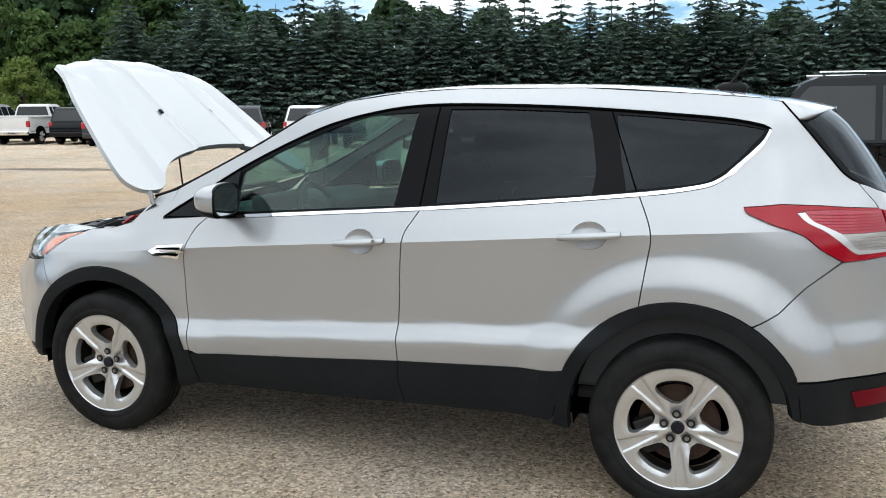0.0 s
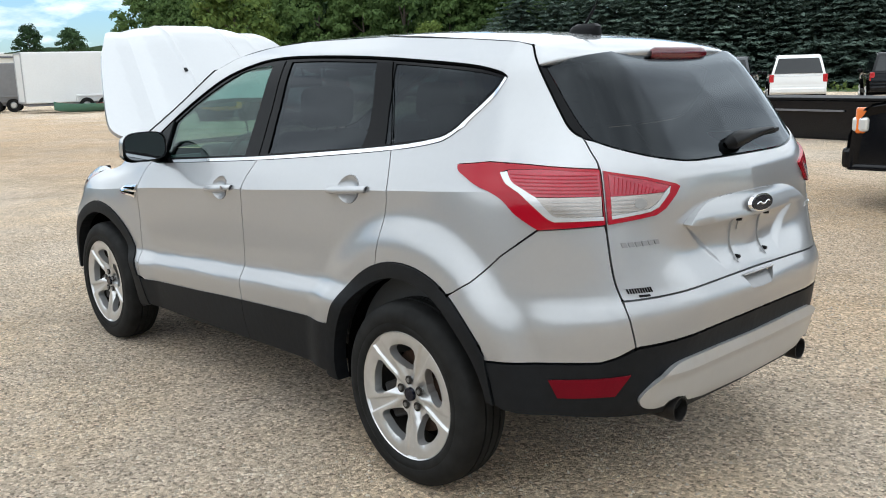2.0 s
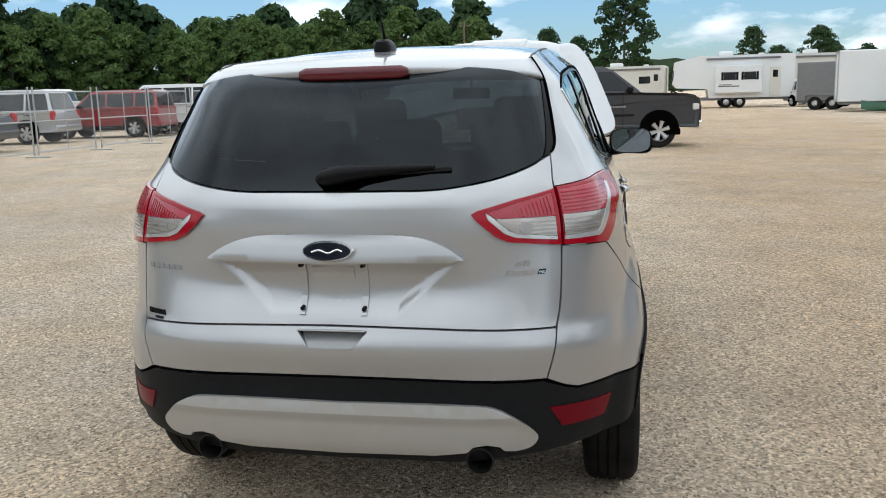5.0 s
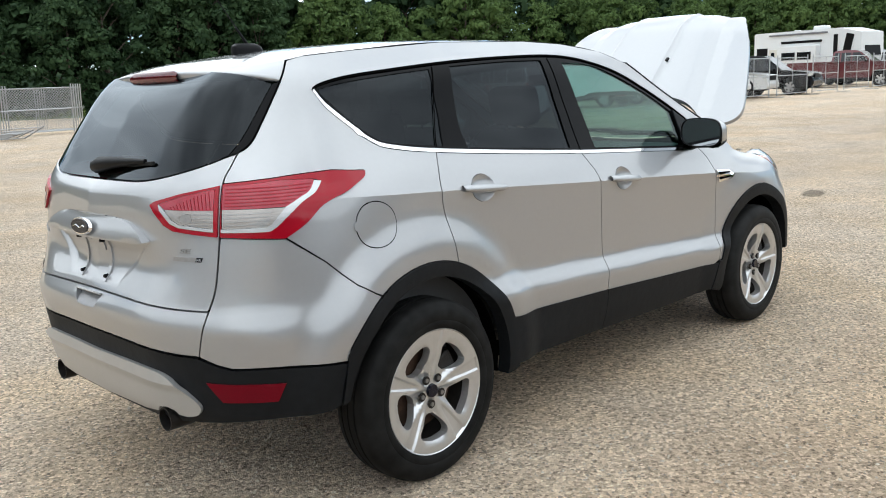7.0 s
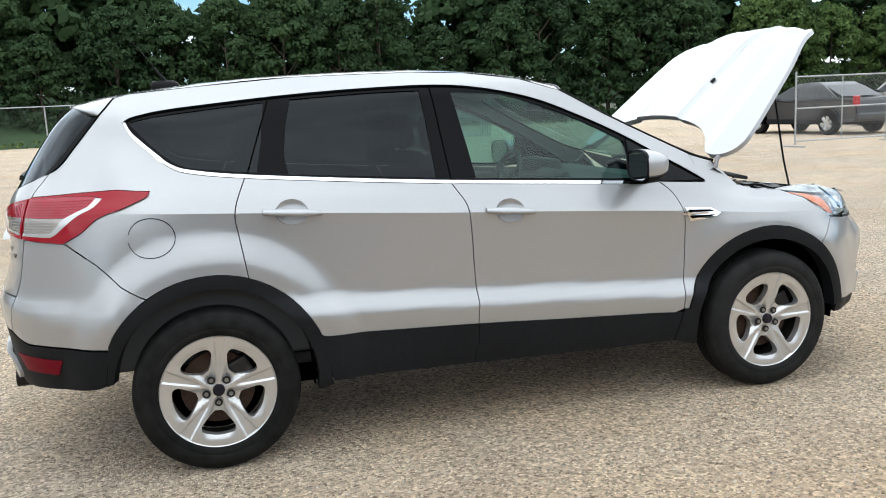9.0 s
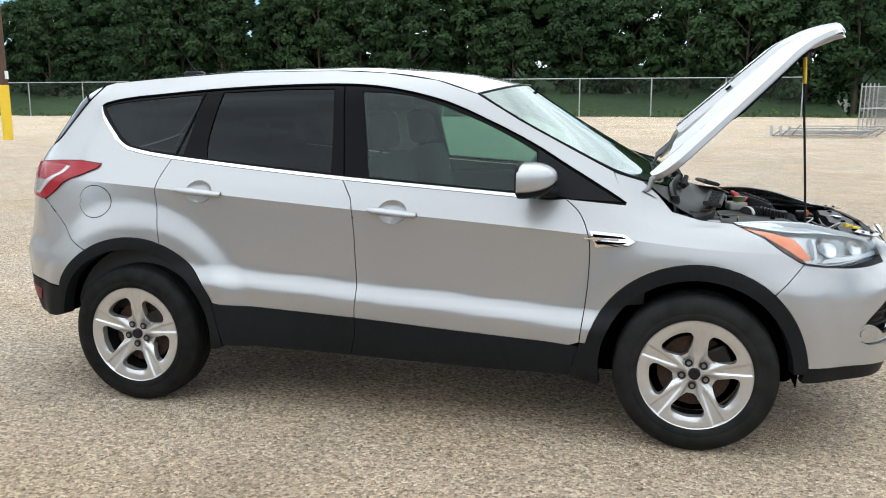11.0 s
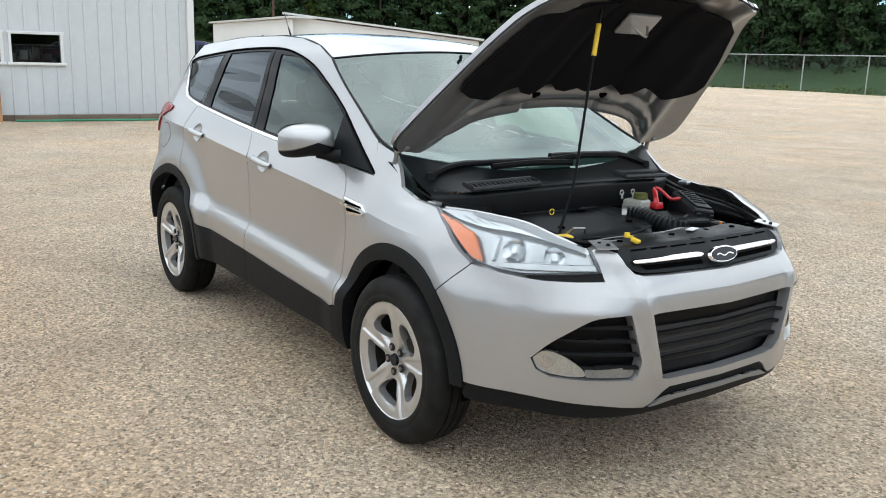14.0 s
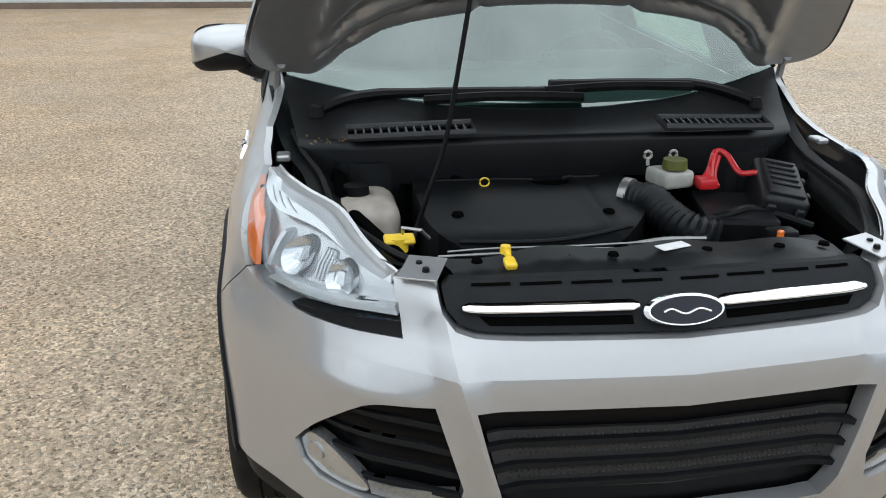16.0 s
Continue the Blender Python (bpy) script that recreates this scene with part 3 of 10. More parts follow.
side_wall = PILLAR + ROOF_EDGE[1:] + [p for p in GATE_SEAM[1:] if p[1] > 1.189] + [(-2.168, 1.184), (-1.9, 1.197), (-1.70, 1.201), (-1.545, 1.188)] + LAMP_LOW[1:] \
    + [(-1.80, .91), (-1.69, .82), (-1.592, .764)] + arc(AXLE_R, HUB_Z + .012, .478, 121, 70.6, 10) + LINE_C[::-1] \
    + bezel([p for p in BELT if p[0] < -1.155 and p[0] > -1.50]) + [(u - .010, v) for u, v in BELT if u <= -1.50] + [(u, v + .006) for u, v in DLO_TOP]
both("body_side", side_wall, SILVER, car, skin, crease=shoulder, grid=.028)
def cup_hole(um, zm, k=1.0):
    return [(um + .068 * k * math.cos(q), zm + .052 * k * math.sin(q)) for q in [2 * math.pi * j / 28 for j in range(28)]]


doors = []
for sd in (1, -1):
    fd = patch("door", front_skin, SILVER, car, skin, holes=[cup_hole(-.005, .9955, .985)], grid=.026, crease=shoulder, side=sd, label="silver front door with chrome-edged clear glass")
    rd = patch("door", rear_skin, SILVER, car, skin, holes=[cup_hole(-.9835, 1.064, .985)], grid=.026, crease=shoulder, side=sd, label="silver rear door with dark tinted glass")
    doors.append((fd, rd, sd))

# glass, pillar covers, bright strip
G_FRONT = bow([(-.14, 1.146), (-.17, 1.34), (-.205, 1.538)], 6) + bow([(-.205, 1.538), (.012, 1.523), (.206, 1.466), (.449, 1.366), (.632, 1.270)], 6) + bow([(.635, 1.26), (.645, 1.095), ], 3) + bow([(.6, 1.097), (.2, 1.124), (-.14, 1.148)], 4)
G_REAR = bow([(-.975, 1.215), (-.985, 1.30), (-.965, 1.42), (-.935, 1.535)], 4) + bow([(-.935, 1.535), (-.6, 1.549), (-.355, 1.551)], 5) + bow([(-.35, 1.55), (-.335, 1.35), (-.325, 1.163)], 4) + bow([(-.33, 1.162), (-.68, 1.192), (-.975, 1.218)], 5)
G_QUARTER = bow([(-1.108, 1.234), (-1.36, 1.266), (-1.44, 1.296), (-1.52, 1.364), (-1.605, 1.462)], 5) + bow([(-1.6, 1.468), (-1.49, 1.488), (-1.24, 1.512), (-1.05, 1.526)], 5) + [(-1.08, 1.35)]
DLO = bow(BELT, 1)[:-1] + DLO_TOP[1:-1]
for sd, (fd, rd, _) in zip((1, -1), doors):
    patch("window_surround", DLO, GLOSS_BLACK, car, skin, holes=[G_FRONT, G_REAR, G_QUARTER], out=-.004, fold=.03, gap=.0, side=sd, label="gloss black window surround and pillar covers")
    patch("window_glass", G_FRONT, CLEAR, fd, skin, out=-.010, fold=0, gap=-.004, side=sd, label="lightly green-tinted glass")
    patch("window_glass", G_REAR, PRIVACY, rd, skin, out=-.010, fold=0, gap=-.004, side=sd, label="dark tinted glass")
    patch("quarter_glass", G_QUARTER, PRIVACY, car, skin, out=-.008, fold=0, gap=-.004, side=sd, label="dark tinted glass")
    # frames of the doors: slim rubber gaps over the pillar covers
    for u0, u1 in (((-.258, 1.146), (-.300, 1.56)), ((-1.15, 1.228), (-1.03, 1.535))):
        ln = [(u0[0] + (u1[0] - u0[0]) * k / 10, u0[1] + (u1[1] - u0[1]) * k / 10) for k in range(11)]
        patch("door_gap", [(u + .003, v) for u, v in ln] + [(u - .003, v) for u, v in reversed(ln)], WELL, car, skin, out=-.0028, fold=0, gap=0, side=sd)
    strip = [p for p in BELT if p[0] < .63]
    patch("belt_strip", [(u - (.010 if u < -1.48 else 0), v - (.011 if u >= -1.5 else .003)) for u, v in strip] + [(u + (.004 if u < -1.48 else 0), v + .003) for u, v in reversed(strip)], CHROME, car, skin, out=.003, fold=.01, gap=0, side=sd, label="chrome window strip")
    patch("window_seal", [(u, v + .000) for u, v in DLO_TOP] + [(u, v + .008) for u, v in reversed(DLO_TOP)], WELL, car, skin, out=.002, fold=.006, gap=0, side=sd)

# grained cladding round the wheels and along the sills
RING_F = arc(AXLE_F, HUB_Z, .474, 4, 167, 30) + [(.858, .452), (.852, .44), (.812, .297), (.90, .272), (.93, .262)] + arc(AXLE_F, HUB_Z, .408, 191, 4, 32)
RING_R = [(-.88, .42), (-.905, .533)] + arc(AXLE_R, HUB_Z + .012, .478, 22, 150.5, 26) + [(-1.775, .50), (-1.79, .42)] + arc(AXLE_R, HUB_Z + .012, .420, 170, -8, 30) + [(-.90, .30), (-.862, .315)]
for sd, (fd, rd, _) in zip((1, -1), doors):
    patch("arch_cladding", RING_F, CLADDING, car, skin, out=.008, fold=.06, gap=.001, side=sd)
    patch("arch_cladding", RING_R, CLADDING, car, skin, out=.008, fold=.06, gap=.001, side=sd)
    patch("door_cladding", upto(LINE_A, low=.441) + [(.5, .295), (.1, .303), (-.215, .312)] + upto(LINE_B, low=.5)[::-1] + span(CLAD_TOP, -.187, .86)[::-1], CLADDING, fd, skin, out=.004, fold=.03, gap=.0015, side=sd)
    patch("door_cladding", upto(LINE_B, low=.5) + [(-.5, .318), (-.86, .325), (-.885, .43), (-.907, .533)] + span(CLAD_TOP, -.9, -.187)[::-1], CLADDING, rd, skin, out=.004, fold=.03, gap=.0015, side=sd)

# handles with their scooped cups, front vent, fuel flap
def handle(u0, z0, u1, z1, parent, sd, key):
    n = 10
    rows = []
    for k in range(n + 1):
        t = k / n
        u, z = u0 + (u1 - u0) * t, z0 + (z1 - z0) * t
        lift = .010 + .016 * math.sin(math.pi * min(1, max(0, t))) ** .4
        hh = .0155 * (0.75 + .25 * math.sin(math.pi * t))
        rows.append([skin(u, z + hh * math.cos(q), lift + .011 * math.sin(q) - .004, sd) for q in [2 * math.pi * j / 10 for j in range(11)]])
    loft(rows, SILVER, "door_handle", parent)
    um, zm = (u0 + u1) / 2, (z0 + z1) / 2
    cup = [(um + .068 * math.cos(q), zm + .052 * math.sin(q)) for q in [2 * math.pi * j / 28 for j in range(28)]]
    def scoop(u, z, o, s):
        r = min(1, math.hypot((u - um) / .068, (z - zm) / .052))
        return skin(u, z, o + .0025 - .020 * (1 - r * r) ** .7, s)
    patch("handle_cup", cup, SILVER, parent, scoop, grid=.011, edge=.012, gap=0, fold=.004, side=sd)
    if key:
        bm = bmesh.new()
        c = skin(u0 + .035, z0, .036, sd)
        bmesh.ops.create_cone(bm, cap_ends=True, segments=16, radius1=.009, radius2=.008, depth=.004, matrix=Matrix.Translation(c) @ Matrix.Rotation(radians(90), 4, 'X'))
        part("key_cap", bm, STEEL, parent)


for fd, rd, sd in doors:
    handle(-.122, 1.006, .112, .985, fd, sd, sd > 0)
    handle(-1.105, 1.074, -.862, 1.054, rd, sd, False)
    vent = [(.885, .944), (1.03, .932), (1.080, .903), (1.05, .884), (.914, .872)]
    vt = patch("fender_vent", vent, CHROME, car, skin, out=.006, fold=.01, gap=0, side=sd, label="chrome-framed fender vent", edge=.02)
    for loop in ([(.900, .931), (1.020, .923), (1.044, .915), (.905, .918)], [(.908, .900), (1.046, .898), (1.030, .892), (.922, .886)]):
        patch("slot", loop, WELL, vt, skin, out=.008, fold=0, gap=0, side=sd)
    patch("vent_bar", [(.866, .916), (1.01, .911), (1.01, .905), (.866, .908)], CHROME, vt, skin, out=.011, fold=.008, gap=0, side=sd)
flap = [(-1.555 + .094 * math.cos(q), 1.004 + .078 * math.sin(q)) for q in [2 * math.pi * j / 40 for j in range(40)]]
patch("fuel_flap_gap", flap, WELL, car, skin, out=.0006, fold=0, gap=-.0028, side=-1)
fl = patch("fuel_flap", flap, SILVER, car, skin, out=.0022, fold=.003, gap=.001, side=-1)
patch("finger_notch", [(-1.648 + .012 * math.cos(q), 1.008 + .016 * math.sin(q)) for q in [2 * math.pi * j / 12 for j in range(12)]], SILVER, fl, skin, out=.006, fold=.005, gap=0, side=-1, edge=.02, grid=.01)

# mirrors
for sd in (1, -1):
    mr = new("door_mirror"); mr.parent = car
    for nm, material, top in (("mirror_cap", SILVER, True), ("mirror_base", CLADDING, False)):
        rows = []
        for i in range(12):
            x = .606 + .142 * math.sin(math.pi / 2 * i / 11)
            k = (1 - ((x - .606) / .142001) ** 2.3) ** (1 / 2.3)
            row = []
            for j in range(37):
                q = 2 * math.pi * j / 36
                yy = .122 * k * math.copysign(abs(math.cos(q)) ** .54, math.cos(q))
                zz = .073 * k * math.copysign(abs(math.sin(q)) ** .60, math.sin(q)) - .10 * yy * (yy > 0) * k
                split = -.037 * k - .10 * yy * (yy > 0) * k
                row.append((x - .10 * yy, sd * (.915 + yy), 1.165 + (max(zz, split) if top else min(zz, split - .001))))
            rows.append(row)
        loft(rows, material, nm, mr)
    rows = []
    for x, k in ((.612, 1.0), (.604, 1.01), (.597, .99), (.597, .96), (.604, .95)):
        rows.append([(x - .10 * .117 * k * math.copysign(abs(math.cos(q)) ** .65, math.cos(q)), sd * (.915 + .117 * k * math.copysign(abs(math.cos(q)) ** .65, math.cos(q))), 1.165 + .073 * k * math.copysign(abs(math.sin(q)) ** .65, math.sin(q))) for q in [2 * math.pi * j / 36 for j in range(37)]])
    loft(rows, CLADDING, "mirror_bezel", mr)
    bm = bmesh.new()
    pts = [(.602 - .011 * math.copysign(abs(math.cos(q)) ** .6, math.cos(q)), sd * (.915 + .110 * math.copysign(abs(math.cos(q)) ** .6, math.cos(q))), 1.165 + .068 * math.copysign(abs(math.sin(q)) ** .6, math.sin(q))) for q in [2 * math.pi * k / 32 for k in range(32)]]
    bm.faces.new([bm.verts.new(p) for p in pts])
    part("mirror_glass", bm, MIRROR, mr)
    bm = bmesh.new()
    tube(bm, [(.72, sd * .79, 1.098), (.70, sd * .83, 1.10), (.66, sd * .87, 1.115)], [.03, .024, .03], 10)
    part("mirror_arm", bm, CLADDING, mr, smooth=True)
    patch("mirror_sail", [(.645, 1.10), (.64, 1.285), (.78, 1.20), (.95, 1.10), (1.02, 1.062), (.80, 1.07)], CLADDING, car, skin, out=.004, fold=.01, gap=.003, side=sd)

# roof, windscreen
RE_X = [p[0] for p in ROOF_EDGE[::-1]]
RE_Z = [p[1] for p in ROOF_EDGE[::-1]]
RE_M = slopes(RE_X, RE_Z)
RC_X = [-1.9, -1.7, -1.5, -1.2, -.8, -.4, 0, .2, .48]
RC_Z = [1.556, 1.592, 1.622, 1.650, 1.668, 1.672, 1.652, 1.630, 1.572]
RC_M = slopes(RC_X, RC_Z)


def roof(u, v, out=0.0, side=1):
    """u: along the car, v: -1 to 1 across."""
    ue = min(.345, max(-1.775, u if u > -1.6 else -1.6 + (u + 1.6) * 2.8))
    ze, zc = cubic(RE_X, RE_Z, RE_M, ue if u < .345 else u), cubic(RC_X, RC_Z, RC_M, u)
    ye = skin(ue, ze - .001)[1] - .004
    s = abs(v)
    return (u, v * ye, ze - .004 + (zc - ze) * (1 - s ** 2.3) + out)


rows = []
for i in range(29):
    t = i / 28
    row = []
    for k in range(33):
        v = -1 + k / 16
        xf, xr = .345 + .125 * (1 - v * v), -1.662 + .047 * (1 - v * v)
        row.append(roof(xf + (xr - xf) * t, v))
    rows.append(row)
loft(rows, SILVER, "roof", car)
loft([[(x, y * .985, z - .035) for x, y, z in r] for r in rows], LINING, "headliner", car, "light grey headliner")
for sd in (1, -1):
    bm = bmesh.new()
    tube(bm, [roof(.34 - 2.0 * k / 24, sd * .992, -.001) for k in range(25)], .0055, 6)
    part("roof_gutter", bm, BLACK, car, smooth=True)
WS = bow([(.345, 1.525), (.553, 1.405), (.78, 1.288), (.985, 1.190), (1.12, 1.150)], 5)
ws_rows = []
for i, (u, z) in enumerate(WS):
    t = i / (len(WS) - 1)
    ye = skin(u, z)[1] - .004
    ws_rows.append([(u + (.125 + .06 * t) * (1 - v * v) + .004, v * ye, z + (.046 - .125 * t) * (1 - v * v)) for v in [-1 + k / 14 for k in range(29)]])
loft(ws_rows[::-1], SCREEN, "windscreen", car, "windscreen reflecting the cloudy sky")
bm = bmesh.new()
tube(bm, [r[0] for r in ws_rows] , .007, 6)
tube(bm, [r[-1] for r in ws_rows], .007, 6)
tube(bm, ws_rows[0], .006, 6)
part("windscreen_seal", bm, BLACK, car, smooth=True)

for sd in (1, -1):
    bm = bmesh.new()
    tube(bm, [skin(u, z, .0005, sd) for u, z in GATE_SEAM if z > 1.278], .0038, 6)
    part("gate_seam", bm, WELL, car, smooth=True)
# tailgate
gate_top = bow([(-2.892, 1.187), (-2.74, 1.187), (-2.577, 1.190), (-2.40, 1.213), (-2.25, 1.245), (-2.17, 1.267), (-2.125, 1.275)], 5)
gate_line = [p for p in GATE_SEAM if p[1] < 1.273]
crease = bow([(-2.222, .782), (-2.35, .786), (-2.55, .792), (-2.892, .797)], 4)
gate = patch("tailgate", full(gate_top + [p for p in gate_line if p[1] > .783] + crease), SILVER, car, skin, gap=.0038, grid=.02, lines=[bay_line(k / 4) for k in (.05, 1, 2, 3, 3.95)], label="silver tailgate with plate bay and badges")
patch("tailgate_sill", full(crease[::-1] + [p for p in gate_line if p[1] < .78] + [(-2.27, .636), (-2.47, .640), (-2.892, .645)]), SILVER, gate, skin, edge=.02, holes=[full([(-2.892, .782), (-2.787, .782), (-2.797, .772), (-2.826, .736), (-2.892, .734)])], grid=.02)
GLASS_SIDE = bow([(-1.94, 1.495), (-2.01, 1.44), (-2.075, 1.37), (-2.13, 1.305), (-2.17, 1.268)], 4)
glass_top = bow([(-2.892, 1.548), (-2.5, 1.545), (-2.2, 1.532), (-2.05, 1.512), (-1.94, 1.495)], 4)
patch("rear_glass", full(glass_top + GLASS_SIDE[1:] + [p for p in gate_top[::-1] if p[0] < -2.18]), PRIVACY, gate, skin, out=-.004, fold=0, gap=.002, label="dark tinted rear window")
for sd in (1, -1):
    patch("rear_glass_edge", [p for p in GATE_SEAM if 1.276 < p[1] < 1.503] + [(-2.125, 1.275)] + GLASS_SIDE[::-1], GLOSS_BLACK, gate, skin, out=-.002, fold=.015, gap=.002, side=sd)
rows = []
for k in range(41):
    v = -1 + k / 20
    s = abs(v)
    a = Vector(roof(-1.662 + .047 * (1 - v * v), v))
    y_l = v * .606
    xl = -1.738 - .137 * (1 - s ** 2.6)
    zt, zb = 1.552 - .030 * s ** 2.5, 1.519 - .018 * s ** 2
    b = Vector((xl, y_l * .992, zt))
    row = [a, a.lerp(b, .3) + Vector((0, 0, .006 + .006 * s ** 4)), a.lerp(b, .65) + Vector((0, 0, .007 + .008 * s ** 4)), a.lerp(b, .92) + Vector((0, 0, .003)), b, Vector((xl - .004, y_l * .996, zt - .006)), Vector((xl + .004, y_l, zb)), Vector((xl + .03, y_l * .985, zb + .006)), Vector((xl + .075, y_l * .95, zb + .012))]
    sg_v = 1 if v > 0 else -1
    rim = [Vector(skin(u, z, -.001, sg_v)) for u, z in ((-1.775, 1.572), (-1.800, 1.560), (-1.822, 1.545), (-1.842, 1.530), (-1.862, 1.515), (-1.872, 1.508), (-1.881, 1.501))]
    rim += [rim[-1] + Vector((.03, -sg_v * .01, .004)), rim[-1] + Vector((.07, -sg_v * .03, .01))]
    w = max(0, (s - .86) / .14) ** 2
    rows.append([tuple(p.lerp(q, w)) for p, q in zip(row, rim)])
loft(rows, SILVER, "roof_spoiler", gate)
lamp_rows = []
for k in range(17):
    y = -.18 + .36 * k / 16
    s = abs(y) / .606
    xl = -1.738 - .137 * (1 - s ** 2.6)
    w = .021 if abs(y) < .165 else .012
    lamp_rows.append([(xl - .003 - .008 * math.cos(math.pi * (j / 6 - .5)), y, 1.534 + w * math.sin(math.pi * (j / 6 - .5))) for j in range(7)])
loft(lamp_rows, DARK_RED, "brake_light", gate, "long dark red high brake light")
garnish = bow([(-2.497, .993), (-2.54, 1.022), (-2.607, 1.049), (-2.70, 1.062), (-2.892, 1.066)], 5)
patch("plate_garnish", full(garnish[::-1] + [(-2.55, .985), (-2.7, .982), (-2.892, .983)]), SILVER, gate, lambda u, z, o, s: skin(u, z, o + .004 + .030 * min(1, max(0, (1.062 - z) / .075)) ** .8, s), fold=.03, gap=.0, grid=.018, edge=.02)
# plate bracket with its four bolts
def solid_strip(name, u0, u1, z0, z1, out, material, parent, sd=1, n=6):
    """A flat bar lying on the skin, with its edges closed."""
    bm = bmesh.new()
    rings = []
    for k in range(n + 1):
        z = z0 + (z1 - z0) * k / n
        rings.append([bm.verts.new(skin(u, z, o, sd)) for u, o in ((u0, -.012), (u0 + .0025, out), (u1 - .0025, out), (u1, -.012))])
    for A, B in zip(rings, rings[1:]):
        for k in range(4):
            bm.faces.new((A[k], A[(k + 1) % 4], B[(k + 1) % 4], B[k]))
    bm.faces.new(rings[0]); bm.faces.new(rings[-1])
    return part(name, bm, material, parent)


for sd in (1, -1):
    solid_strip("plate_bracket", -2.809, -2.786, .828, .977, .006, SILVER, gate, sd)
solid_strip("plate_bracket", -2.958, -2.826, .932, .966, .004, SILVER, gate, 1, 2)
for y in (-.095, .095):
    for z in (.845, .975):
        bm = bmesh.new()
        bmesh.ops.create_cone(bm, cap_ends=True, segments=12, radius1=.008, radius2=.006, depth=.016, matrix=Matrix.Translation((-2.185, y, z)) @ Matrix.Rotation(radians(-90), 4, 'Y'))
        part("bolt", bm, BLACK, gate)


def ellipse_badge(x, y, z, sgn, parent, tilt):
    for rx, rz, dx, m, nm in ((.080, .032, 0, CHROME, "badge_rim"), (.0745, .0275, .003, BLUE_BADGE, "badge_field")):
        bm = bmesh.new()
        bmesh.ops.create_cone(bm, cap_ends=True, segments=40, radius1=1, radius2=.93, depth=.010,
                              matrix=Matrix.Translation((x + sgn * dx, y, z)) @ Matrix.Rotation(radians(sgn * tilt), 4, 'Y') @ Matrix.Rotation(radians(90 * sgn), 4, 'Y') @ Matrix.Diagonal((rz, rx, 1, 1)))
        part(nm, bm, m, parent, "chrome ring" if nm == "badge_rim" else "dark blue oval")
    bm = bmesh.new()   # one plain bright wavy stroke
    wave = [Matrix.Translation((x + sgn * .0085, y, z)) @ Matrix.Rotation(radians(sgn * tilt), 4, 'Y') @ Vector((0, -.046 + .092 * k / 24, .0055 * math.sin(k * .42) * (1 - .4 * k / 24))) for k in range(25)]
    tube(bm, wave, .0028, 6)
    part("badge_mark", bm, CHROME, parent, smooth=True)


ellipse_badge(-2.212, 0, 1.023, -1, gate, -8)


def raised(u0, u1, z0, z1, n, material, name, parent, sd, gap=.25, slant=.006):
    w = (u1 - u0) / n
    for k in range(n):
        a = u0 + w * k
        patch(name, [(a + slant, z1), (a + w * (1 - gap) + slant, z1), (a + w * (1 - gap), z0), (a, z0)], material, parent, skin, out=.003, fold=.003, gap=0, side=sd, grid=.02)


raised(-2.222 - .155, -2.222, .946, .961, 6, GREY_PAINT, "badge_bar", gate, 1)
raised(-2.225 - .10, -2.235, .805, .820, 10, BLACK, "decal_bar", gate, 1, .42)
raised(-2.27 - .045, -2.275, .792, .799, 5, BLACK, "decal_bar", gate, 1, .15, .002)
def lettering(word, u0, u1, z0, z1, material, name, parent, sd, out, lean=.25):
    # raised letters wrapped on the skin
    cu = bpy.data.curves.new(name, 'FONT')
    cu.body, cu.extrude, cu.resolution_u = word, .05, 3
    ob = bpy.data.objects.new(name, cu)
    scene.collection.objects.link(ob)
    me = bpy.data.meshes.new_from_object(ob.evaluated_get(bpy.context.evaluated_depsgraph_get()))
    bpy.data.objects.remove(ob)
    xs, ys = [v.co.x for v in me.vertices], [v.co.y for v in me.vertices]
    x0, xk, y0, yk = min(xs), (u1 - u0) / (max(xs) - min(xs)), min(ys), (z1 - z0) / (max(ys) - min(ys))
    verts = [skin(u0 + (v.co.x - x0) * xk + lean * (v.co.y - y0) * yk, z0 + (v.co.y - y0) * yk, out + .02 * v.co.z, sd) for v in me.vertices]
    mesh_part(name, verts, [list(p.vertices) for p in me.polygons], material, parent, smooth=False)


lettering("SE", -2.338, -2.292, .966, .981, STEEL, "badge_letters", gate, -1, .002)
raised(-2.32 - .05, -2.27, .940, .954, 1, STEEL, "badge_bar", gate, -1, 0)
raised(-2.27, -2.245, .940, .954, 1, BLUE_BADGE, "badge_bar", gate, -1, 0)
lettering("4WD", -2.266, -2.245, .943, .951, CHROME, "badge_letters", gate, -1, .0045, .1)
# release recess
patch("release_recess", full([(-2.892, .783), (-2.785, .783), (-2.795, .772), (-2.825, .735), (-2.892, .733)]), GREY_PAINT, gate, lambda u, z, o, s: skin(u, z, o + .003 - .035 * min(1, max(0, (z - .733) / .05)), s), fold=0, gap=0, grid=.014, edge=.014)
bm = bmesh.new()
box(bm, .012, .210, .005, Matrix.Translation((-2.216, 0, .7855)), .002)
part("release_lip", bm, SILVER, gate)
# rear wiper
bm = bmesh.new()
tube(bm, [(-2.100, .052, 1.216), (-2.112, .035, 1.226), (-2.114, -.01, 1.236), (-2.108, -.09, 1.243), (-2.098, -.20, 1.249), (-2.092, -.30, 1.253)], [.014, .027, .029, .022, .014, .008], 10)
wp = part("rear_wiper", bm, BLACK, gate, "black rear wiper", smooth=True)
bm = bmesh.new()
box(bm, .012, .33, .014, Matrix.Translation((-2.088, -.185, 1.236)) @ Matrix.Rotation(radians(-4), 4, 'X'), .003)
part("wiper_blade", bm, RUBBER, wp)

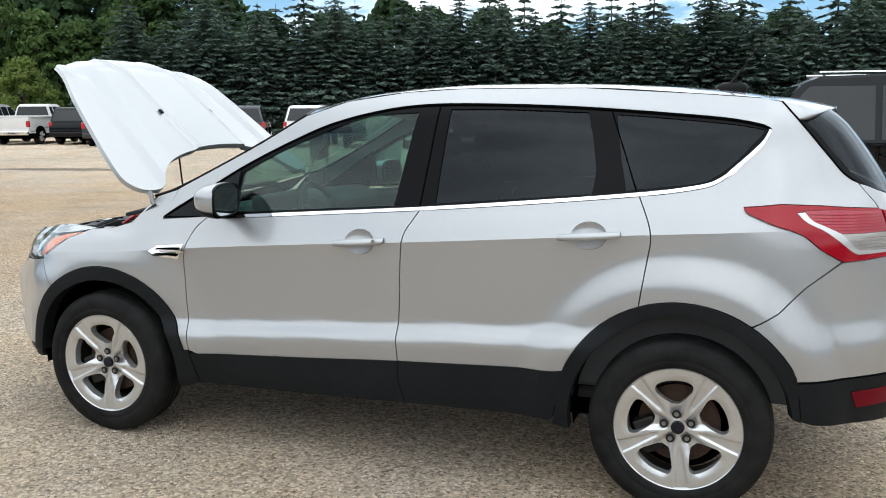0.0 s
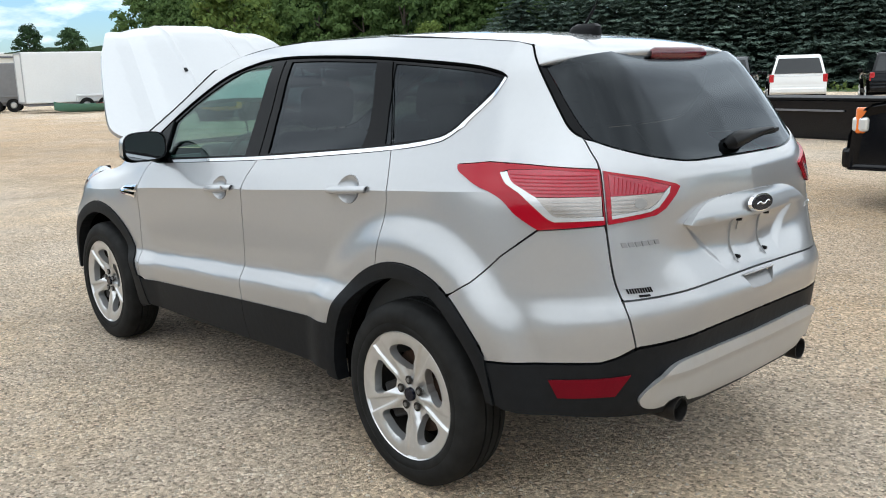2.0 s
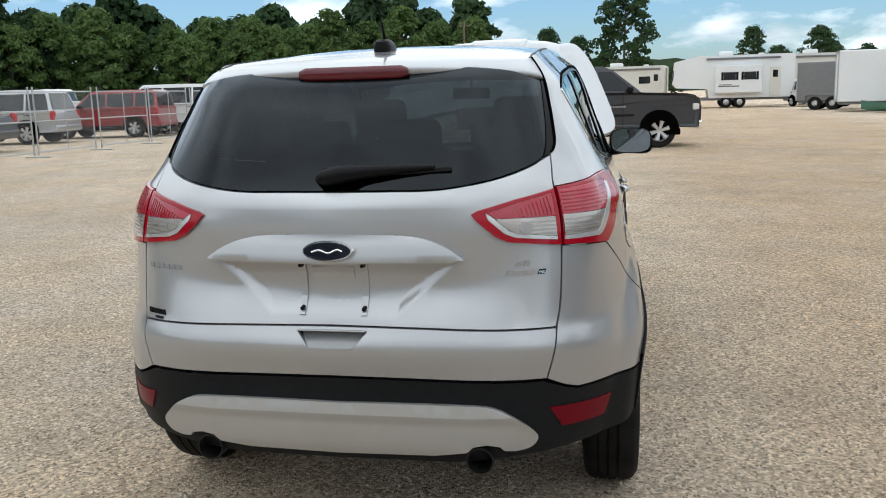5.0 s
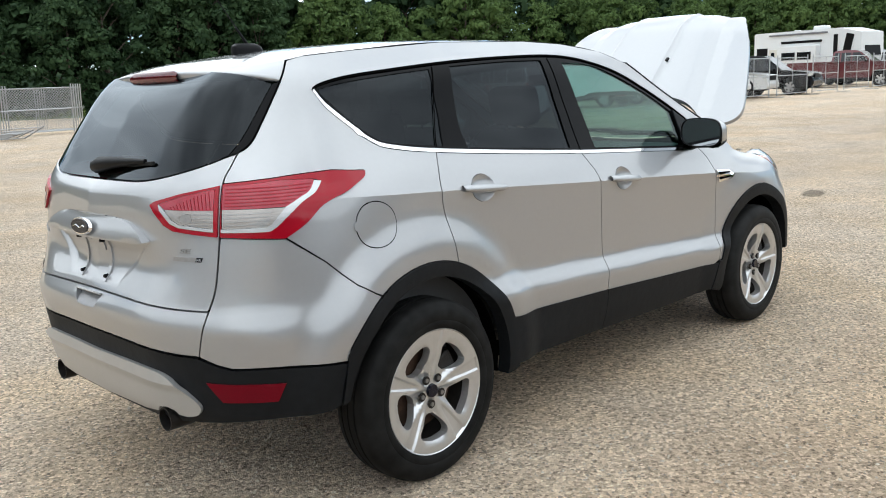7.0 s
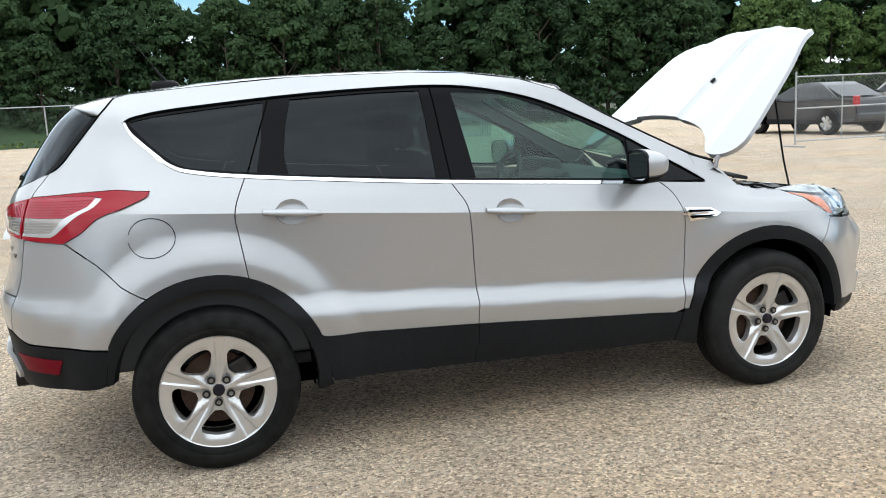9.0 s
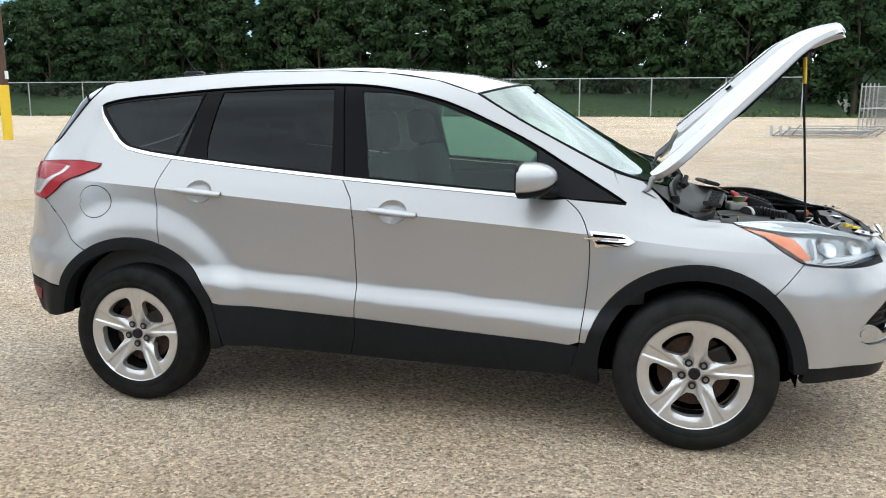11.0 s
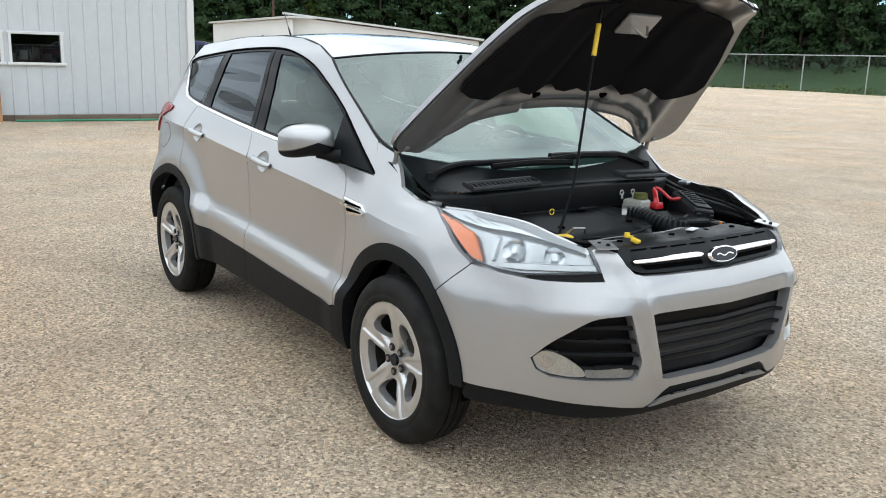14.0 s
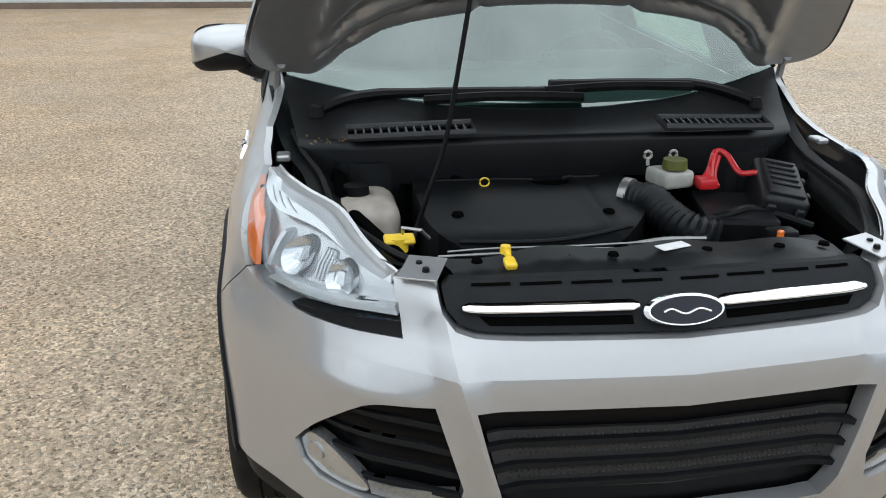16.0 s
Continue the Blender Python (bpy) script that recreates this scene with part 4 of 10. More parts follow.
# tail lamps
for sd in (1, -1):
    tl = new("tail_light"); tl.parent = car; tl["label"] = "red and clear tail light wrapping the rear corner"
    LAMP_SIDE = [(-1.545, 1.188), (-1.70, 1.201), (-1.9, 1.197), (-2.166, 1.184), (-2.168, 1.10), (-2.172, 1.02), (-1.945, 1.003)] + LAMP_LOW[::-1][1:-1]
    def bulge(u, z, o, s):
        return skin(u, z, o + .010, s)
    K = dict(gap=.0, grid=.016, edge=.014, side=sd)
    STRIPE_IN = bow([(-1.802, 1.176), (-1.832, 1.146), (-1.880, 1.127), (-1.935, 1.104)], 4)
    STRIPE_OUT = bow([(-1.769, 1.172), (-1.807, 1.140), (-1.871, 1.113), (-1.927, 1.076), (-1.975, 1.041), (-2.003, 1.029)], 4)
    CLEAR_IN = [(-1.938, 1.102), (-1.962, 1.080), (-1.992, 1.052), (-2.01, 1.044)]
    red_field = [(-1.806, 1.180), (-1.95, 1.186), (-2.163, 1.176), (-2.163, 1.106)] + STRIPE_IN[::-1]
    stripe = STRIPE_OUT + [(-2.168, 1.034), (-2.167, 1.045)] + CLEAR_IN[::-1] + STRIPE_IN[::-1]
    clear_field = CLEAR_IN + [(-2.163, 1.046), (-2.163, 1.105)]
    inner = STRIPE_OUT + [(-2.168, 1.034), (-2.164, 1.176), (-1.95, 1.187), (-1.806, 1.181)]
    patch("lamp_lens", LAMP_SIDE, RED_LENS, tl, bulge, holes=[inner], fold=.02, **K)
    patch("lamp_lens", red_field, RED_BRIGHT, tl, bulge, fold=.003, label="brighter red ribbed field", **K)
    patch("lamp_stripe", stripe, LAMP_WHITE_TRIM, tl, bulge, fold=.006, out=.0015, label="white sweeping stripe", **K)
    patch("lamp_lens", clear_field, CLEAR_LENS, tl, bulge, fold=.003, label="clear reversing light field", **K)
    for k in range(6):
        z = 1.114 + .0105 * k
        u0 = next((a[0] + (b_[0] - a[0]) * (a[1] - z) / (a[1] - b_[1]) for a, b_ in zip(STRIPE_IN, STRIPE_IN[1:]) if b_[1] <= z <= a[1]), -1.84) - .008
        patch("lens_rib", [(u0, z), (-2.155, z), (-2.155, z + .003), (u0, z + .003)], RED_LENS, tl, bulge, out=.0015, fold=.001, **K)
    for k in range(4):
        z = 1.054 + .0115 * k
        patch("lens_rib", [(-2.0 + .3 * (z - 1.054), z), (-2.155, z), (-2.155, z + .0028), (-2.0 + .3 * (z - 1.054), z + .0028)], STEEL, tl, bulge, out=.0015, fold=.001, **K)
    LAMP_GATE = [(-2.180, 1.180), (-2.33, 1.157), (-2.455, 1.129), (-2.474, 1.119), (-2.45, 1.095), (-2.40, 1.055), (-2.36, 1.038), (-2.182, 1.020), (-2.179, 1.10)]
    g_red = [(-2.195, 1.170), (-2.33, 1.147), (-2.425, 1.123), (-2.395, 1.106), (-2.195, 1.104)]
    g_white = [(-2.428, 1.122), (-2.420, 1.103), (-2.37, 1.062), (-2.335, 1.050), (-2.195, 1.036), (-2.195, 1.046), (-2.33, 1.060), (-2.36, 1.072), (-2.390, 1.097), (-2.412, 1.114)]
    g_clear = [(-2.195, 1.103), (-2.394, 1.105), (-2.388, 1.095), (-2.358, 1.073), (-2.33, 1.061), (-2.195, 1.047)]
    g_inner = [(-2.194, 1.171), (-2.33, 1.148), (-2.430, 1.123), (-2.421, 1.102), (-2.37, 1.061), (-2.335, 1.049), (-2.194, 1.035)]
    lg = patch("tail_light_inner", LAMP_GATE, RED_LENS, gate, bulge, holes=[g_inner], fold=.02, label="inner half of the tail light", **K)
    patch("lamp_lens", g_red, RED_BRIGHT, lg, bulge, fold=.003, label="brighter red ribbed field", **K)
    patch("lamp_lens", g_white, LAMP_WHITE_TRIM, lg, bulge, fold=.004, out=.001, **K)
    patch("lamp_lens", g_clear, CLEAR_LENS, lg, bulge, fold=.003, **K)
    for k in range(4):
        z = 1.056 + .0115 * k
        patch("lens_rib", [(-2.20, z), (-2.30 - .3 * (z - 1.056), z), (-2.30 - .3 * (z - 1.056), z + .0026), (-2.20, z + .0026)], STEEL, lg, bulge, out=.0015, fold=.001, **K)
    patch("bulb_spot", [(-2.30 + .024 * math.cos(q), 1.078 + .016 * math.sin(q)) for q in [2 * math.pi * k / 14 for k in range(14)]], STEEL, lg, bulge, out=.001, fold=.001, side=sd, gap=0, grid=.02, edge=.02)
    for k in range(13):
        u = -2.205 - .014 * k
        patch("lens_rib", [(u, 1.107), (u - .010, 1.162 - .0042 * k), (u - .0125, 1.162 - .0042 * k), (u - .0025, 1.107)], RED_LENS, lg, bulge, out=.0015, fold=.001, **K)

# rear bumper
corner = [(-1.592, .764), (-1.69, .82), (-1.80, .91), (-1.945, 1.001), (-2.174, 1.017)] + [p for p in GATE_SEAM if p[1] < 1.0] + [(-2.20, .607), (-2.15, .592), (-2.04, .588), (-1.9, .58), (-1.757, .572)] + arc(AXLE_R, HUB_Z + .012, .478, 151, 121.5, 8)[1:]
rear_bumper = patch("rear_bumper", full([(-2.892, .640), (-2.47, .634), (-2.27, .630), (-2.20, .603), (-2.15, .588), (-2.04, .584), (-1.9, .576), (-1.757, .568), (-1.778, .50), (-1.792, .42), (-1.83, .408), (-2.1, .40), (-2.334, .385), (-2.55, .36), (-2.892, .36)]), CLADDING, car, skin, fold=.05, grid=.022, edge=.022, label="grained black lower rear bumper")
for sd in (1, -1):
    patch("bumper_corner", corner, SILVER, rear_bumper, skin, gap=.003, side=sd)
    patch("reflector", [(-1.982, .530), (-2.248, .544), (-2.20, .475), (-2.013, .469)], REFLEX, rear_bumper, skin, out=.004, fold=.006, gap=0, side=sd, label="dark red reflector")
valance = bow([(-2.892, .562), (-2.60, .564), (-2.46, .562), (-2.40, .548), (-2.345, .515), (-2.285, .462), (-2.30, .425), (-2.35, .412)], 4) + [(-2.385, .415), (-2.40, .43), (-2.44, .437), (-2.48, .43), (-2.50, .41), (-2.60, .395), (-2.892, .39)]
patch("valance", full(valance), VALANCE, rear_bumper, lambda u, z, o, s: skin(u, z, o + .012 * max(0, 1 - abs(z - .528) / .035), s), lines=[[(-2.36 - .022 * k, .528) for k in range(50)]], out=.014, fold=.02, gap=0, grid=.022, edge=.022, label="silver skid plate with exhaust cut-outs")
for sd in (1, -1):
    bm = bmesh.new()
    lathe(bm, [(.036, -.5), (.036, 0), (.042, .005), (.042, .10), (.038, .10), (.036, 0), (.030, -.25)], Matrix.Translation((-2.085, sd * .43, .385)) @ Matrix.Rotation(radians(-90), 4, 'Y'), 24)
    part("exhaust_pipe", bm, DARK_STEEL, car, "sooty dark exhaust tip", smooth=True)
    bm = bmesh.new()
    bmesh.ops.create_cone(bm, cap_ends=True, segments=20, radius1=.034, radius2=.034, depth=.01, matrix=Matrix.Translation((-2.06, sd * .43, .385)) @ Matrix.Rotation(radians(90), 4, 'Y'))
    part("exhaust_bore", bm, WELL, car)

# front bumper
FOG = bow([(2.088, .528), (2.14, .575), (2.192, .614), (2.289, .676), (2.35, .690)], 3) + [(2.426, .696), (2.452, .61), (2.477, .526), (2.468, .475), (2.452, .460), (2.313, .463), (2.16, .470), (2.11, .49)]
fb_half = [(2.892, .818), (2.60, .819), (2.50, .822), (2.465, .832), (2.44, .858), (2.425, .896), (2.36, .915), (2.318, .903), (2.338, .86), (2.354, .803), (2.245, .800), (2.115, .800), (2.03, .804), (1.913, .812), (1.795, .826), (1.73, .775), (1.656, .712)] \
    + arc(AXLE_F, HUB_Z, .474, 49, 8, 12) + [(1.815, .398), (2.08, .386), (2.35, .362), (2.47, .345), (2.526, .337)] + [(2.56, .353), (2.60, .39), (2.63, .405), (2.892, .405)] \
    + [(2.892, .442), (2.62, .444), (2.575, .455), (2.552, .50), (2.525, .60), (2.50, .693), (2.7, .692), (2.892, .690)]
LOWER_GRILLE = [(2.892, .692), (2.502, .695), (2.525, .60), (2.552, .50), (2.575, .453), (2.62, .442), (2.892, .440)]
outer_half = fb_half[:fb_half.index((2.892, .405)) + 1]
front_bumper = patch("front_bumper", full(outer_half), SILVER, car, skin, holes=[FOG, [(2 * RUN_END - u, v) for u, v in FOG], full(LOWER_GRILLE)], lines=[[(1.92 + .02 * k, .757) for k in range(98)]] + [[(u, z) for u, z in [(nose_ridge(q), q) for q in [.895 - .012 * k for k in range(40)]]], [(2 * RUN_END - nose_ridge(q), q) for q in [.895 - .012 * k for k in range(40)]]], fold=.045, grid=.028, label="silver front bumper with black grilles")
def deep(u, z, o, s):
    return skin(u, z, o - .055, s)
patch("lower_grille", full(LOWER_GRILLE), BLACK, front_bumper, deep, fold=0, gap=-.02)
patch("grille_mesh", full([(2.892, .630), (2.522, .634), (2.552, .500), (2.892, .492)]), MESH_BLACK, front_bumper, lambda u, z, o, s: skin(u, z, o - .040, s), fold=.01, gap=0, label="fine black mesh panel")
studs_v, studs_f = [], []
for row in range(10):
    for col in range(60):
        u = 2.562 + (col + .5 * (row % 2)) * .011
        z = .618 - .0125 * row
        if abs(z - .606) < .010 or abs(z - .558) < .010 or abs(z - .510) < .010:
            continue
        at = len(studs_v)
        studs_v += [skin(u, z + .005, -.040), skin(u + .0045, z, -.040), skin(u, z - .005, -.040), skin(u - .0045, z, -.040), skin(u, z, -.036)]
        studs_f += [(at + k, at + (k + 1) % 4, at + 4) for k in range(4)]
mesh_part("mesh_relief", studs_v, studs_f, MESH_BLACK, front_bumper, smooth=False)["kind"] = "stuff"
for k in range(3):
    z = .606 - .048 * k
    u0 = 2.502 + (.695 - z) * .22 - .006
    patch("grille_slat", full([(2.892, z + .008), (u0, z + .009), (u0 + .002, z - .003), (2.892, z - .004)]), CLADDING, front_bumper, lambda u, zz, o, s: skin(u, zz, o - .026 + .020 * max(0, 1 - (u - 2.50) / .05), s), fold=.02, gap=0)
patch("lower_lip", full([(2.892, .404), (2.63, .404), (2.60, .388), (2.56, .35), (2.53, .337), (2.35, .362), (2.08, .386), (1.815, .398), (1.80, .345), (1.81, .328), (2.1, .318), (2.5, .302), (2.892, .296)]), CLADDING, front_bumper, lambda u, z, o, s: skin(u, z, o - .012, s), fold=.03, gap=.0)
patch("chin_bar", full([(2.892, .372), (2.66, .370), (2.60, .362), (2.55, .338), (2.58, .338), (2.68, .348), (2.892, .350)]), GREY_PAINT, front_bumper, skin, out=.004, fold=.012, gap=0)
for sd in (1, -1):
    patch("fog_bezel", FOG, BLACK, front_bumper, deep, fold=0, gap=-.02, side=sd)
    for k in range(4):
        z = .640 - .048 * k
        left = (2.235, 2.165, 2.19, 2.26)[k]
        patch("grille_slat", [(left, z + .010), (2.36, z + .016), (2.452 + .006 * k, z + .014), (2.462 + .006 * k, z), (2.36, z + .002), (left + .01, z + .002)], CLADDING, front_bumper, lambda u, zz, o, s: skin(u, zz, o - .022 + .012 * max(0, (u - 2.40) / .06), s), fold=.012, gap=0, side=sd)
    fog = patch("fog_light", bow([(2.092, .526), (2.13, .557), (2.19, .552), (2.26, .515), (2.29, .480), (2.26, .468), (2.16, .474), (2.11, .492), (2.092, .526)], 3)[:-1], FOG_LENS, front_bumper, lambda u, z, o, s: skin(u, z, o - .014, s), fold=.03, gap=.002, side=sd, label="clear fog light")
    patch("fog_lens", [(2.145 + .026 * math.cos(q), .518 + .020 * math.sin(q)) for q in [2 * math.pi * k / 20 for k in range(20)]], LAMP_BOWL, fog, lambda u, z, o, s: skin(u, z, o - .010, s), fold=.004, gap=0, side=sd, edge=.02, grid=.015)
    patch("fog_trim", [(2.285, .497), (2.36, .498), (2.466, .507), (2.466, .478), (2.45, .464), (2.292, .467)], GREY_LENS, front_bumper, lambda u, z, o, s: skin(u, z, o - .018, s), fold=.02, gap=0, side=sd)

# upper grille
UP = [(2.892, .822), (2.60, .823), (2.505, .826), (2.47, .836), (2.445, .86), (2.432, .893), (2.45, .905), (2.892, .910)]
grille = patch("grille", full(UP), CLADDING, car, lambda u, z, o, s: skin(u, z, o - .014, s), fold=.02, gap=.001, grid=.018, edge=.02, label="black grille with two chrome bars and an oval badge")
for sd in (1, -1):
    rows = []
    for k in range(25):
        t = k / 24
        u, z, r = 2.478 + .335 * t, .865 + .003 * t, .0078 * min(1, 40 * min(t, 1 - t) + .55)
        rows.append([skin(u, z + r * math.cos(q), -.004 + 1.3 * r * math.sin(q), sd) for q in [math.pi * j / 8 for j in range(9)]])
    loft(rows, CHROME, "grille_bar", grille, "chrome bar")
    for k in range(4):
        patch("grille_slot", [(2.50 + .098 * k, .8995), (2.58 + .098 * k, .9005), (2.58 + .098 * k, .896), (2.50 + .098 * k, .895)], WELL, grille, skin, out=-.012, fold=0, gap=0, side=sd)
    patch("grille_slot", [(2.51, .850), (2.80, .850), (2.80, .836), (2.53, .836)], WELL, grille, skin, out=-.0125, fold=0, gap=0, side=sd)
ellipse_badge(2.209, 0, .866, 1, grille, -24)

# headlamps
HEAD = bow([(1.478, .984), (1.656, .990), (1.90, .978), (2.05, .962), (2.213, .930), (2.318, .900)], 4) + bow([(2.33, .87), (2.347, .830)], 2) + bow([(2.245, .822), (2.115, .815), (2.026, .810), (1.913, .816), (1.80, .830)], 3) + bow([(1.70, .873), (1.595, .933), (1.478, .984)], 3)[:-1]
for sd in (1, -1):
    hl = new("headlight"); hl.parent = car; hl["label"] = "clear swept-back headlight with an amber side marker"
    K = dict(side=sd, grid=.02, edge=.02, gap=0)
    patch("lamp_bowl", HEAD, LAMP_BOWL, hl, lambda u, z, o, s: skin(u, z, o - .032 - .012 * max(0, math.sin((z - .82) * 18)), s), fold=0, **K)
    bz_low = bow([(1.60, .962), (1.737, .951), (1.807, .946), (1.952, .939), (2.114, .923), (2.227, .904), (2.312, .884)], 3)
    bz = bow([(1.49, .979), (1.656, .986), (1.90, .974), (2.05, .957), (2.213, .925), (2.312, .899)], 4) + bz_low[::-1]
    patch("lamp_bezel", bz, LAMP_WHITE_TRIM, hl, lambda u, z, o, s: skin(u, z, o - .012 - .10 * max(0, .94 - z), s), fold=.025, label="white upper bezel", **K)
    patch("lamp_edge", bow([(1.66, .9872), (1.90, .9752), (2.05, .9582), (2.213, .9262), (2.306, .901)], 4) + bow([(2.290, .893), (2.20, .910), (2.05, .940), (1.90, .9605), (1.72, .975)], 4), GREY_PAINT, hl, lambda u, z, o, s: skin(u, z, o - .0092 - .10 * max(0, .94 - z), s), fold=.004, label="grey ribbed inner edge", **K)
    for ua, za, ub, zb in ((1.64, .972, 1.76, .956), (1.71, .971, 1.82, .954), (1.78, .968, 1.88, .951)):
        patch("bezel_slit", [(ua, za), (ua + .013, za), (ub + .003, zb), (ub, zb)], GREY_PAINT, hl, lambda u, z, o, s: skin(u, z, o - .0095 - .10 * max(0, .94 - z), s), fold=.002, **K)
    patch("lamp_bezel", [(1.90, .826), (2.0, .825), (2.17, .830), (2.337, .833), (2.330, .849), (2.165, .848), (2.0, .843), (1.93, .840)], LAMP_WHITE_TRIM, hl, lambda u, z, o, s: skin(u, z, o - .012, s), fold=.02, label="bright lower rail", **K)
    patch("side_marker", bow([(1.51, .966), (1.60, .938), (1.70, .893), (1.79, .846)], 4) + [(1.838, .838), (1.818, .868), (1.79, .900)] + bow([(1.757, .925), (1.65, .947)], 3), AMBER, hl, lambda u, z, o, s: skin(u, z, o - .006, s), fold=.012, label="amber side marker", **K)
    for cu, cz, r in ((1.975, .882, .036), (2.165, .870, .032)):
        pc = [(cu + r * 1.5 * math.cos(q), cz + r * math.sin(q)) for q in [2 * math.pi * k / 24 for k in range(24)]]
        lb = patch("lamp_cup", pc, REFLECTOR, hl, lambda u, z, o, s: skin(u, z, o - .048 + .85 * ((u - cu) ** 2 / 2.25 + (z - cz) ** 2) / r, s), fold=.02, gap=0, side=sd, edge=.015, grid=.012)
        patch("bulb_shield", [(cu - .012, cz - .010), (cu + .012, cz - .010), (cu + .010, cz + .013), (cu - .010, cz + .013)], REFLECTOR, lb, lambda u, z, o, s: skin(u, z, o - .026, s), fold=.02, gap=0, side=sd)
    for k in range(6):
        u = 2.06 + .014 * k
        patch("lamp_flute", [(u, .85), (u + .007, .85), (u + .007, .905 - .01 * (k > 3)), (u, .905 - .01 * (k > 3))], LAMP_BOWL, hl, lambda u_, z, o, s: skin(u_, z, o - .034, s), fold=.012, gap=0, side=sd)
    patch("lamp_divider", [(1.868, .845), (1.888, .845), (1.895, .915), (1.878, .918)], LAMP_WHITE_TRIM, hl, lambda u, z, o, s: skin(u, z, o - .018, s), fold=.03, **K)
    patch("lamp_cover", HEAD, LAMP_GLASS, hl, lambda u, z, o, s: skin(u, z, o + .002, s), fold=.0, gap=.001, grid=.02, edge=.02, side=sd)
    patch("lamp_shadow_line", bow([(2.350, .829), (2.245, .821), (2.115, .814), (2.04, .810)], 4) + bow([(2.06, .804), (2.185, .801), (2.30, .801), (2.355, .804)], 4), BLACK, hl, skin, out=.001, fold=.03, gap=0, grid=.014, edge=.015, side=sd, label="black strip under the headlight")


# wheels
def wheel(ax, sd, spin):
    w = new("wheel"); w.parent = car; w["label"] = "silver five-spoke alloy wheel with a worn black tyre"
    M = Matrix.Translation((ax, sd * .817, HUB_Z)) @ Matrix.Rotation(radians(-90 * sd), 4, 'X')   # local z points out
    T = M @ Matrix.Rotation(radians(spin), 4, 'Z')
    bm = bmesh.new()
    prof = [(.236, -.11), (.246, -.115), (.285, -.122), (.322, -.112), (.339, -.095), (.345, -.07), (.3455, -.063), (.338, -.062), (.338, -.055), (.346, -.054), (.3465, -.023), (.338, -.022), (.338, -.015), (.3465, -.014), (.3465, .014), (.338, .015), (.338, .022), (.346, .023), (.345, .045), (.340, .066), (.331, .078), (.325, .080), (.318, .087), (.300, .092), (.275, .0945), (.272, .0930), (.268, .0945), (.254, .093), (.244, .089), (.236, .080)]
    lathe(bm, [(r, z if z > 0 else z * .86) for r, z in prof], M, 72)
    part("tyre", bm, RUBBER, w, smooth=True)
    bm = bmesh.new()
    lathe(bm, [(.236, .078), (.2405, .084), (.2385, .0865), (.234, .083), (.230, .066)], M, 72)
    part("rim", bm, ALLOY, w, smooth=True)
    # inside of the rim, in a darker alloy than its lip
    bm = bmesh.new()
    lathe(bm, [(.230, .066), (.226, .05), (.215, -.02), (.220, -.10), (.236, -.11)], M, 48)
    part("barrel", bm, BARREL, w, "dark inner barrel", smooth=True)
    holes = []
    for s in range(5):
        c = radians(36 + 72 * s + 90)
        pol = bow([(-9, .092), (9, .092), (18, .114), (23.5, .146), (24.5, .168), (20.5, .186), (10, .189), (0, .190), (-10, .189), (-20.5, .186), (-24.5, .168), (-23.5, .146), (-18, .114), (-9, .092)], 2)[:-1]
        holes.append([(r * math.cos(c + radians(a)), r * math.sin(c + radians(a))) for a, r in pol])
    def face(u, v, o, s):
        r = math.hypot(u, v)
        a = (math.degrees(math.atan2(v, u)) - 90 + 36) % 72 - 36
        h = .056 + .026 * min(1, max(0, (r - .04) / .16)) + .002 * min(1, max(0, (r - .205) / .03))
        q = abs(r * math.sin(radians(a)))
        wd = .008 + .020 * max(0, r - .07) / .16
        h -= .0075 * min(1, max(0, (wd - q) / .0065)) * min(1, max(0, (r - .072) / .03))
        h -= .016 * min(1, max(0, (abs(a) - 13) / 9)) * min(1, max(0, (.21 - r) / .05)) * min(1, max(0, (r - .03) / .03))
        return T @ Vector((u, v, h + o))
    ring = [(.2375 * math.cos(q), .2375 * math.sin(q)) for q in [2 * math.pi * k / 72 for k in range(72)]]
    grooves = []
    for s in range(5):
        for off in (0, .0065):
            for sg in (1, -1):
                ln = []
                for k in range(18):
                    r = .078 + .152 * k / 17
                    q = max(.001, .008 + .020 * max(0, r - .07) / .16 - off)
                    th = radians(90 + 72 * s) + sg * math.asin(q / r)
                    ln.append((r * math.cos(th), r * math.sin(th)))
                grooves.append(ln)
    patch("spokes", ring, ALLOY, w, face, lines=grooves, holes=holes, grid=.0095, edge=.010, fold=.035, gap=0, label="five broad spokes with recessed centres")
    bm = bmesh.new()
    bmesh.ops.create_cone(bm, cap_ends=True, segments=40, radius1=.155, radius2=.155, depth=.012, matrix=M @ Matrix.Translation((0, 0, -.005)))
    part("brake_disc", bm, RUST, w, "rusty brake disc")
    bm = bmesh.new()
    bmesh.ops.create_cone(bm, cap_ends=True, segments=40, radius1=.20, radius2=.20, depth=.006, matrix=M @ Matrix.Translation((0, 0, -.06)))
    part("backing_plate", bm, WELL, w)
    bm = bmesh.new()
    box(bm, .09, .14, .07, M @ Matrix.Rotation(radians(25), 4, 'Z') @ Matrix.Translation((.12, 0, .005)), .012)
    part("brake_caliper", bm, DARK_STEEL, w)
    bm = bmesh.new()
    bmesh.ops.create_cone(bm, cap_ends=True, segments=28, radius1=.027, radius2=.024, depth=.014, matrix=T @ Matrix.Translation((0, 0, .060)))
    part("hub_cap", bm, BLUE_BADGE, w, "dark blue hub cap", smooth=True)
